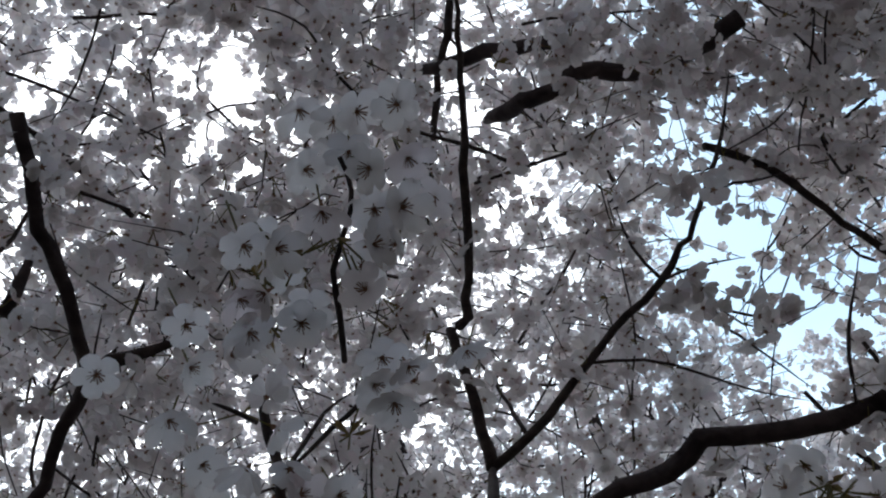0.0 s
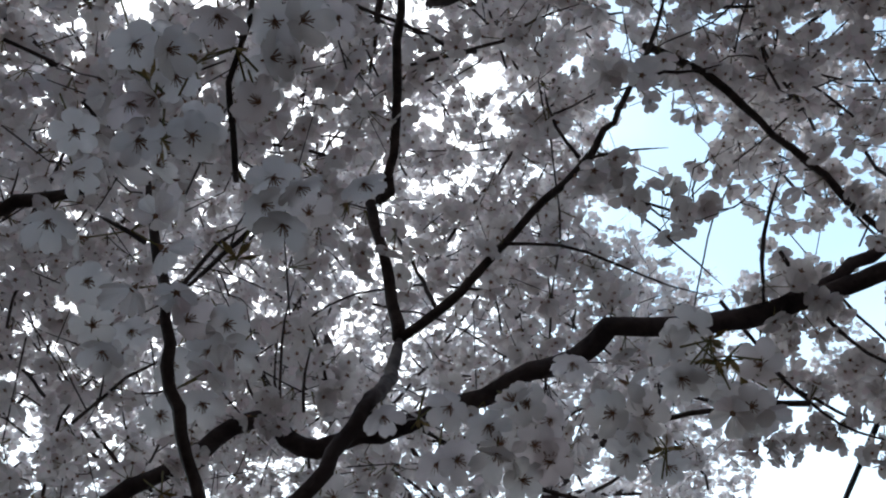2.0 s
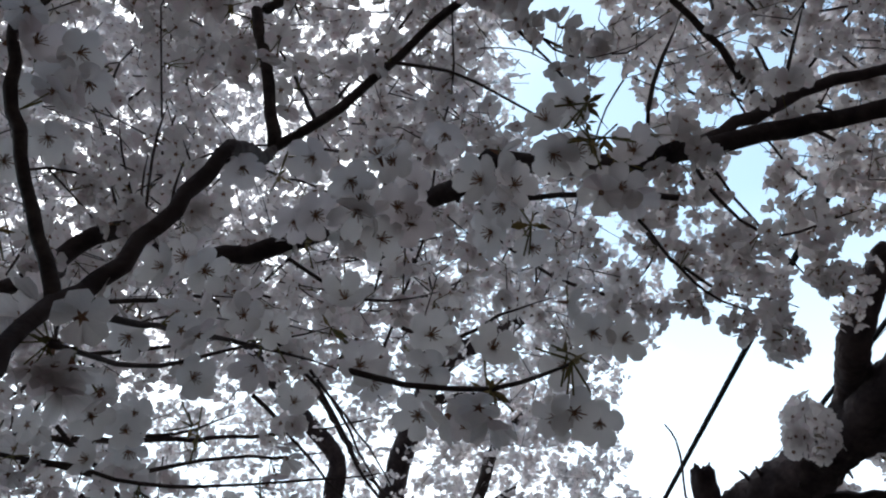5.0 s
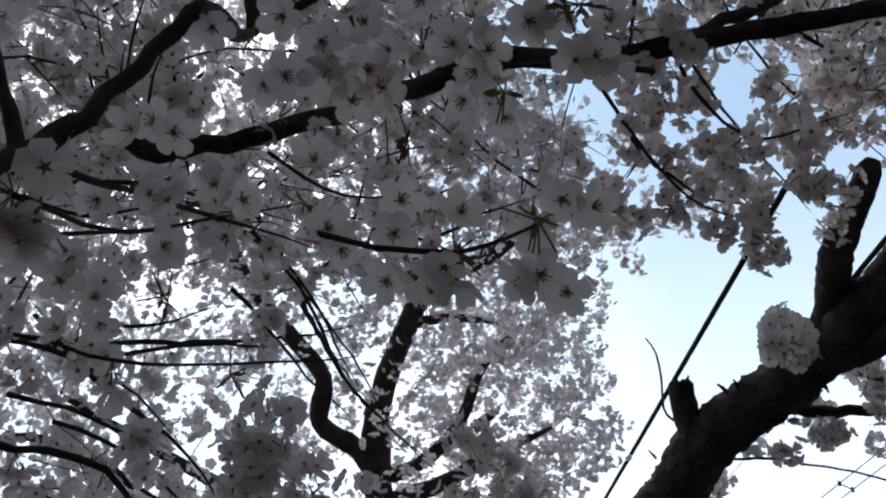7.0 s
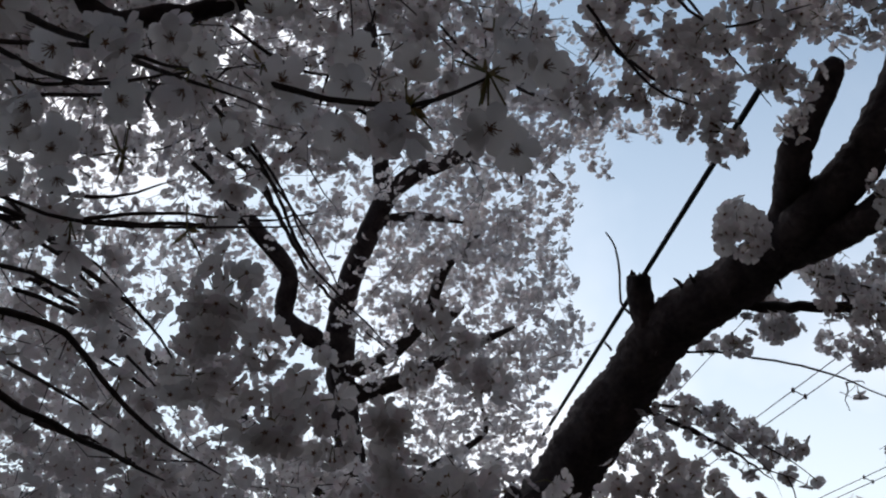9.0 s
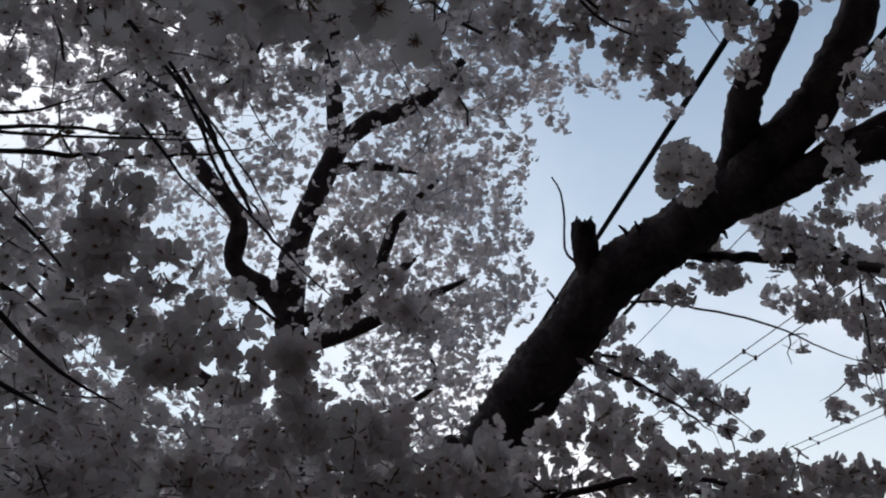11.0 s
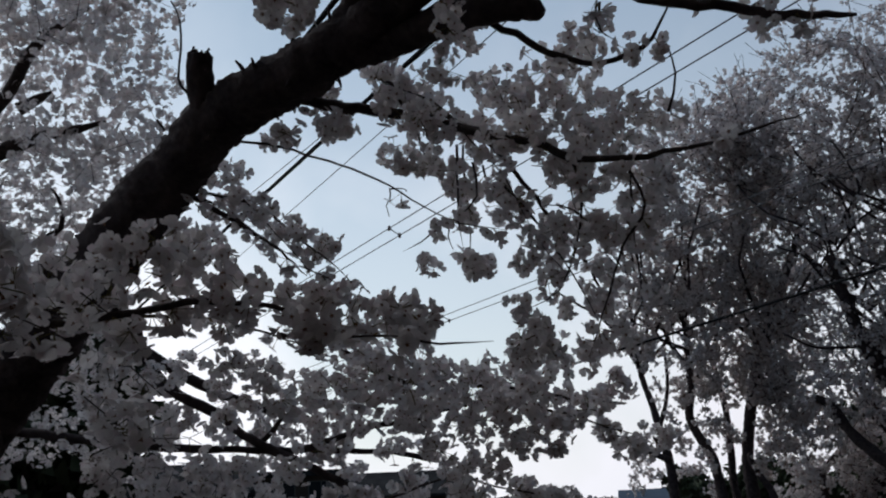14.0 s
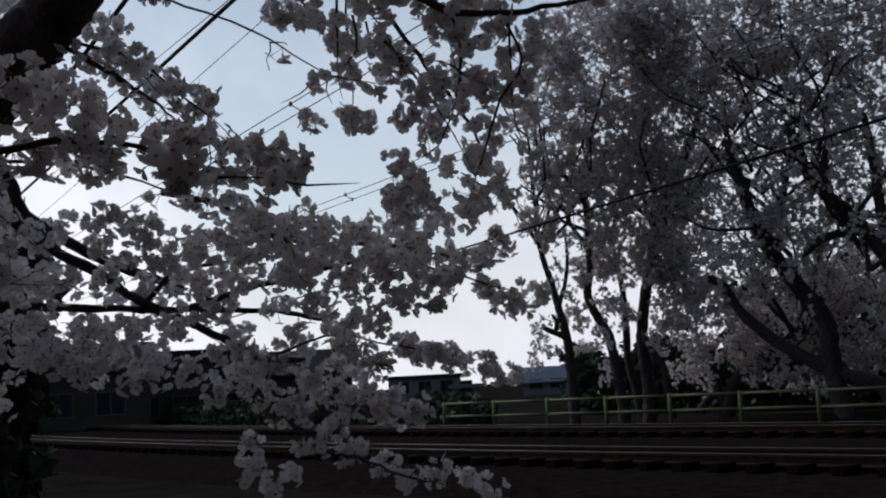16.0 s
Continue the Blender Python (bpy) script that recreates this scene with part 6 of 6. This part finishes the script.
grow(far_trees[2], "limb", 0.08, 0.04, 0, [(30.03, 20.23, 6.13), (29.76, 20.34, 7.25), (29.59, 20.24, 8.35), (29.25, 20.19, 9.8)])
grow(far_trees[3], "trunk", 0.3, 0.12, 0, [(31.27, 13.15, -0.77), (31.16, 13.59, 0.73), (30.67, 14.67, 1.23), (29.94, 16.09, 2.2), (29.42, 16.95, 3.17), (29.14, 17.34, 4), (28.84, 17.78, 4.38)])
grow(far_trees[3], "trunk", 0.34, 0.16, 0, [(30.79, 14.24, -0.73), (30.64, 14.72, 0.58), (30.56, 14.89, 1.9), (30.53, 14.9, 2.79), (30.19, 15.46, 3.83), (29.81, 16, 4.9), (29.48, 16.34, 5.95), (29.24, 16.49, 6.87), (28.85, 16.63, 8.36)])
grow(far_trees[3], "limb", 0.14, 0.06, 0, [(29.62, 16.21, 5.48), (29.82, 15.63, 6.21), (29.82, 15.28, 7.29), (29.84, 14.69, 8.55)])
grow(far_trees[4], "trunk", 0.3, 0.12, 0, [(32.56, 19.45, -0.86), (32.52, 19.61, 0.14), (32.84, 19.12, 1.36), (33.34, 18.22, 2.05), (33.81, 17.31, 2.74), (34.07, 16.67, 3.81), (33.96, 16.59, 5.42)])
grow(far_trees[4], "limb", 0.18, 0.08, 0, [(32.52, 19.61, 0.14), (32.39, 19.87, 1.16), (32.37, 19.9, 2.17), (32.76, 19.18, 3.13)])
grow(far_trees[4], "limb", 0.16, 0.08, 0, [(32.07, 20.34, 0.18), (32.3, 20, 0.66), (32.83, 19.13, 1.11), (33.22, 18.45, 1.82)])
grow(far_trees[5], "trunk", 0.34, 0.14, 0, [(30.77, 11.71, -0.74), (30.66, 12.21, 1.74), (30.44, 12.55, 3.65), (30.17, 12.96, 4.75), (29.69, 13.72, 5.91), (29.25, 14.32, 6.84), (28.77, 14.61, 8.39)])
grow(far_trees[5], "limb", 0.2, 0.1, 0, [(30.44, 12.55, 3.65), (30.16, 12.76, 5.58), (29.96, 12.76, 6.85), (29.63, 12.77, 8.44)])
grow(far_trees[5], "limb", 0.16, 0.08, 0, [(29.99, 13.27, 5.21), (29.57, 14.2, 5.1), (29.32, 14.81, 4.62)])
crown(far_trees[0], [(27.9, 21.8, 3.5, 0.4), (28.4, 21.1, 3.8, 0.5), (28, 21.5, 4.9, 0.5), (28.3, 21.4, 2.7, 0.4), (27.5, 21.6, 7.6, 1.4), (27.9, 20.6, 9.3, 1.6), (26.7, 21.3, 11.2, 1.5), (28.4, 20.9, 5.4, 1)], 1.7, 0.09)
crown(far_trees[0], [(25.9, 22.0, 6.7, 0.5), (25.7, 22.0, 8.1, 0.5), (26.2, 21.8, 6.3, 0.5), (26.2, 21.3, 8.0, 0.6), (25.3, 21.9, 9.3, 0.4), (25.6, 21.4, 9.9, 0.6), (26.1, 20.8, 9.7, 0.7)], 2.2, 0.085)
crown(far_trees[1], [(29.3, 20.8, 3.4, 0.5), (29.5, 20.4, 4.5, 0.7), (29.4, 20.4, 5.6, 0.7), (29.6, 20.4, 2.8, 0.4), (29.1, 20.6, 6.7, 1.7), (28.7, 20.6, 8.5, 1.5), (28.8, 19.6, 10.7, 2), (27.7, 20.2, 12.4, 1.7)], 1.7, 0.09)
crown(far_trees[2], [(30.5, 19.9, 3.3, 0.7), (30.8, 19.6, 2.2, 0.5), (30.9, 19.2, 4.4, 0.8), (30.4, 19.9, 5, 0.8), (30.3, 19.3, 8.1, 2.1), (30.3, 19.9, 5.9, 1.5), (30.2, 18.1, 11.1, 2.3), (30.6, 19.7, 4.4, 1.1), (29, 18.9, 13, 1.9)])
crown(far_trees[0], [(26.3, 21.6, 7.5, 0.7), (26.7, 21.5, 6.1, 0.6), (26.6, 20.9, 8.9, 0.9), (27.0, 20.8, 7.4, 0.8), (26.1, 21.5, 8.9, 0.6), (26.7, 20.1, 10.3, 1.0), (26.1, 20.7, 10.7, 0.8), (26.1, 20.1, 12.0, 1.1), (27.5, 20.6, 5.8, 0.7), (26.3, 22.1, 5.8, 0.4)], 1.9, 0.085)
crown(far_trees[0], [(27.8, 22.0, 3.5, 0.8), (27.1, 22.9, 2.6, 0.5), (28.0, 21.6, 4.5, 0.6)], 0.35, 0.085)
crown(far_trees[1], [(28.1, 20.2, 8.0, 1.0), (28.1, 20.5, 6.6, 0.7), (28.1, 19.6, 9.3, 1.1), (28.2, 20.8, 5.0, 0.6), (28.0, 19.2, 11.0, 1.2), (27.4, 19.3, 12.4, 1.2)], 1.9, 0.085)
crown(far_trees[1], [(28.9, 21.8, 2.4, 0.8), (29.2, 21.3, 3.8, 0.7)], 0.35, 0.085)
crown(far_trees[2], [(29.5, 19.5, 5.6, 0.8), (29.7, 18.8, 6.8, 0.9), (29.1, 19.1, 8.8, 1.1), (29.9, 19.1, 4.7, 0.8), (30.1, 18.9, 3.2, 0.8), (29.0, 18.4, 10.8, 1.3), (28.6, 18.2, 12.4, 1.3)], 1.9, 0.085)
crown(far_trees[2], [(30.6, 20.4, 3.4, 0.7), (30.9, 20.0, 1.9, 0.7), (31.1, 19.6, 1.5, 0.6)], 0.6, 0.085)
crown(far_trees[4], [(32.1, 19.3, 2.5, 1.0), (32.6, 18.6, 1.8, 0.9), (33.2, 17.5, 1.5, 0.9), (33.6, 16.6, 1.6, 0.9), (32.2, 19.0, 4.0, 1.0), (32.8, 18.1, 3.9, 1.0), (34.1, 15.6, 1.9, 1.0), (31.8, 19.4, 5.6, 1.0)], 1.5, 0.085)
crown(far_trees[4], [(32.2, 21.1, 1.7, 0.6), (32.7, 20.3, 1.8, 0.8), (33.3, 19.3, 2.5, 0.9), (33.9, 18.1, 3.2, 1.0), (34.4, 17.2, 3.0, 1.0), (34.9, 16.2, 3.4, 1.0), (33.6, 18.8, 1.0, 0.6), (34.3, 17.5, 0.9, 0.6), (34.9, 16.3, 1.0, 0.7), (32.8, 20.1, 0.9, 0.5), (32.3, 20.9, 3.0, 0.7), (35.1, 15.7, 2.3, 0.9)], 1.3, 0.075)
crown(far_trees[1], [(28.3, 21.9, 5.1, 0.5), (28.7, 21.6, 4.0, 0.5), (28.3, 22.3, 2.4, 0.4), (29.0, 21.1, 5.1, 0.5), (29.3, 20.8, 3.4, 0.4), (28.8, 21.6, 1.6, 0.4)], 0.55, 0.065)
crown(far_trees[0], [(27.1, 22.2, 5.1, 0.5), (26.9, 22.7, 3.0, 0.35), (27.5, 21.8, 4.2, 0.4), (26.7, 22.9, 2.1, 0.3), (26.5, 22.7, 6.4, 0.4)], 0.6, 0.065)
crown(far_trees[2], [(30.2, 20.5, 3.8, 0.5), (30.5, 20.0, 4.5, 0.6), (30.3, 20.5, 2.3, 0.4), (29.9, 20.9, 4.9, 0.5), (30.8, 19.7, 3.3, 0.5)], 0.7, 0.065)
crown(far_trees[3], [(29.1, 15.9, 9, 2.3), (29.5, 16.2, 6.1, 2.1), (28.4, 15.8, 11.3, 2.1), (29.2, 17.1, 4.5, 1.4), (30.2, 15.3, 4.8, 1.8), (29.5, 14.5, 10.1, 2.1), (28.4, 14.1, 13.7, 2.3), (27.6, 15.9, 13.4, 1.8)], 1.25, 0.085)
crown(far_trees[4], [(33, 18.7, 3.7, 1.2), (33.8, 17.2, 4.1, 1.3), (34.4, 15.9, 4.5, 1.4), (34.3, 16.3, 3.4, 1), (34.8, 15.1, 4.1, 1.2), (33.1, 18.6, 2.3, 0.8), (34, 16.9, 2.4, 0.9), (34.6, 15.7, 1.9, 0.7)], 1.7, 0.09)
crown(far_trees[5], [(29.5, 13.7, 7, 2.4), (29.8, 12.4, 8.4, 2.6), (28.6, 13.3, 11.1, 2.6), (30.4, 12.3, 5.2, 2.4), (29.5, 11.3, 10.9, 2.6), (30.3, 13.1, 3.1, 0.8), (28.4, 11.8, 13.5, 2.2)], 1.25, 0.085)

for one, foot, top, n in zip(far_trees, ((27.3, 22.5, 4.6), (28.5, 21.7, 5.1), (30.0, 20.5, 5.0), (30.3, 15.0, 3.0), (32.9, 17.6, 1.5), (30.1, 12.9, 3.0)), ((26.7, 22.5, 7.7), (28.1, 21.4, 8.2), (30.4, 19.0, 8.6), (28.9, 16.6, 9.0), (33.5, 16.4, 5.0), (28.6, 14.6, 10.0)), (7, 8, 9, 13, 8, 14)):
    limbs(one, foot, top, 3.6, n, 0.085)
    limbs(one, foot, top, 2.2, n, 0.035)
    one.finish()


# ---- evergreen hedge behind the trees ----
hedge = Heap()
ys = rng.uniform(2, 30, 4200)
pts = np.stack([36.5 + rng.normal(size=4200) * 0.5 + 0.04 * ys, ys, rng.random(4200) ** 0.7 * (2.5 + 0.5 * np.sin(ys * 1.3))], 1)
hedge.scatter(BUNCH[0], pts - (36.5, 16, 0), rng.normal(size=(4200, 3)), 0.27 * (0.7 + 0.6 * rng.random(4200)))
# taller dark mass, added in place of the shaded blossom crowns here
ys = rng.uniform(5, 23, 2600)
pts = np.stack([38.5 + rng.normal(size=2600) * 0.6 + 0.04 * ys, ys, rng.random(2600) ** 0.7 * (4.7 + 0.7 * np.sin(ys * 1.1) + 0.4 * np.sin(ys * 2.9))], 1)
hedge.scatter(BUNCH[3], pts - (36.5, 16, 0), rng.normal(size=(2600, 3)), 0.36 * (0.7 + 0.6 * rng.random(2600)))
tagged(new("hedge", hedge.mesh("hedge", [HEDGE, TWIG])), "dark evergreen hedge behind the cherry trees, its tall part standing in for shaded crowns", "hedge", kind="stuff").location = (36.5, 16, 0)


# ---- houses across the line ----
def house(x, y, w, d, h, turn, wall_mat, roof_mat, flat, label, windows):
    """A house at its corner's middle, w wide towards the line, with windows (offset, sill, width, height)."""
    home = thing("house", (x, y, 0), label, "house")
    home.rotation_euler = (0, 0, turn)
    part("wall", box(bmesh.new(), (-w / 2, 0, -0.1), (w / 2, d, h), 0.03), wall_mat, home)
    bm = bmesh.new()
    if flat:
        box(bm, (-w / 2 - 0.35, -0.35, h), (w / 2 + 0.35, d + 0.35, h + 0.35), 0.04)
    else:
        rise, o = 0.28 * d, 0.5
        c = [(-w / 2 - o, -o, h), (w / 2 + o, -o, h), (w / 2 + o, d + o, h), (-w / 2 - o, d + o, h), (-w / 2 - o, d / 2, h + rise), (w / 2 + o, d / 2, h + rise)]
        c += [(a, b, e + 0.16) for a, b, e in c]
        vs = [bm.verts.new(q) for q in c]
        for q in ((0, 1, 5, 4), (2, 3, 4, 5), (6, 10, 11, 7), (8, 11, 10, 9), (0, 6, 7, 1), (2, 8, 9, 3), (0, 4, 10, 6), (3, 9, 10, 4), (1, 7, 11, 5), (2, 5, 11, 8)):
            bm.faces.new([vs[k] for k in q])
    part("roof", bm, roof_mat, home)
    for off, sill, ww, wh in windows:
        bm = bmesh.new()
        for lo, hi in (((off - ww / 2 - 0.06, -0.06, sill - 0.06), (off + ww / 2 + 0.06, 0.02, sill)), ((off - ww / 2 - 0.06, -0.06, sill + wh), (off + ww / 2 + 0.06, 0.02, sill + wh + 0.06)), ((off - ww / 2 - 0.06, -0.06, sill), (off - ww / 2, 0.02, sill + wh)), ((off + ww / 2, -0.06, sill), (off + ww / 2 + 0.06, 0.02, sill + wh)), ((off - 0.025, -0.05, sill), (off + 0.025, 0.02, sill + wh))):
            box(bm, lo, hi)
        frame_ob = part("window", bm, FRAME_PAINT, home)
        part("pane", box(bmesh.new(), (off - ww / 2, -0.02, sill), (off + ww / 2, 0.0, sill + wh)), GLASS, frame_ob)
    return home


def row(n, gap, sill, w, h):
    return [((k - (n - 1) / 2) * gap, sill, w, h) for k in range(n)]


house(75.9, 79.5, 7.2, 6, 2.31, -0.762, PLASTER, ROOF_DARK, True, "low grey house with a flat dark roof across the railway", row(3, 2.2, 0.9, 1.2, 1.1))
house(68.1, 66.2, 2.3, 3, 1.20, -0.799, PLASTER, PLASTER, True, "small white shed across the railway", row(1, 1.0, 0.6, 1.0, 1.2))
house(91.9, 77.2, 5.0, 6, 1.20, -0.872, PLASTER, ROOF_BLUE, False, "low house with a blue sheet roof across the railway", row(2, 2.2, 0.7, 1.3, 0.9))
house(35.5, 60.1, 9.4, 7, 4.16, -0.534, PLASTER_TAN, ROOF_DARK, True, "long tan two-storey house with a dark roof edge across the railway", row(4, 2.4, 2.6, 1.5, 1.2) + row(4, 2.4, 0.5, 1.5, 1.2))
house(149.3, 117.4, 8.6, 8, 2.87, -0.905, PLASTER, ROOF_DARK, True, "far pale block with roof tanks", row(4, 2.0, 3.0, 1.0, 1.0))
house(138.3, 98.8, 8.0, 8, 1.20, -0.951, PLASTER_TAN, ROOF_DARK, False, "far house with a dark roof", row(3, 2.0, 1.2, 1.0, 1.0))
house(53.2, 72.5, 5.9, 6, 2.30, -0.633, PLASTER_TAN, ROOF_DARK, False, "tan house behind the blossoms across the railway", row(2, 2.2, 0.9, 1.3, 1.1))
house(29.8, 68.6, 5.7, 6, 3.69, -0.410, PLASTER_TAN, ROOF_DARK, False, "tan house with a tiled roof across the railway", row(2, 2.6, 1.0, 1.5, 1.2))

house(38.5, 51.0, 6.5, 5, 2.5, -0.64, PLASTER_TAN, ROOF_DARK, False, "low tan house with a dark roof behind the bank of shrubs", row(2, 2.4, 0.8, 1.4, 1.1))
house(27.8, 58.5, 10.0, 6, 3.2, -0.44, PLASTER_TAN, ROOF_DARK, False, "long low tan house with a dark roof beside the railway", row(3, 2.8, 0.9, 1.5, 1.2))
# low dark shrub mass, added in place of the dark brown wall there
bank = Heap()
ys = rng.uniform(27, 70, 1500)
pts = np.stack([track_x(ys) + 8.5 + rng.normal(size=1500) * 0.5, ys, rng.random(1500) ** 0.7 * (0.9 + 0.25 * np.sin(ys * 0.9) + 0.15 * np.sin(ys * 2.3))], 1)
bank.scatter(BUNCH[2], pts - (33, 50, 0), rng.normal(size=(1500, 3)), 0.3 * (0.7 + 0.6 * rng.random(1500)))
tagged(new("bank_of_shrubs", bank.mesh("bank_of_shrubs", [HEDGE, TWIG])), "low dark shrubs standing in for a dark brown wall across the railway", "shrubs", kind="stuff").location = (33, 50, 0)
# ---- a dark gable behind the second tree, and shrubs added to block the low sky ----
shrubs = Heap()
xs = rng.uniform(-7.5, 5.5, 4200)
pts = np.stack([xs, 12.5 + rng.normal(size=4200) * 0.5, rng.random(4200) ** 0.7 * (3.1 + 0.5 * np.sin(xs * 1.7) + 0.3 * np.sin(xs * 4.1))], 1)
shrubs.scatter(BUNCH[1], pts - (-1, 12.5, 0), rng.normal(size=(4200, 3)), 0.25 * (0.7 + 0.6 * rng.random(4200)))
tagged(new("shrubs", shrubs.mesh("shrubs", [HEDGE, TWIG])), "evergreen shrubs added behind the second cherry tree as a dark backdrop", "shrubs", kind="stuff").location = (-1, 12.5, 0)
house(-1.4, 16.6, 5.5, 6, 3.84, 0.039, PLASTER_TAN, ROOF_DARK, False, "dark tan house with a tiled gable roof behind the shrubs", row(2, 2.4, 1.0, 1.4, 1.2))
# ---- unseen plain walls, added to block sky light from behind and the sides ----
bm = box(bmesh.new(), (-40, -7.4, -0.1), (60, -7.0, 19.0))
me = bpy.data.meshes.new("wall_rear")
bm.to_mesh(me)
bm.free()
me.materials.append(WALL_DULL)
tagged(new("wall_rear", me), "unseen plain brown wall behind the trees, added to block sky light", "wall", kind="structure")
bm = box(bmesh.new(), (-14.4, -7.0, -0.1), (-14.0, 3.0, 19.0))
me = bpy.data.meshes.new("wall_side")
bm.to_mesh(me)
bm.free()
me.materials.append(WALL_DULL)
tagged(new("wall_side", me), "unseen plain brown wall beside the trees, added to block sky light", "wall", kind="structure")
bm = box(bmesh.new(), (33.0, -7.0, -0.1), (33.4, 5.5, 19.0))
me = bpy.data.meshes.new("wall_end")
bm.to_mesh(me)
bm.free()
me.materials.append(WALL_DULL)
tagged(new("wall_end", me), "unseen plain brown wall across the railway, added to block sky light", "wall", kind="structure")
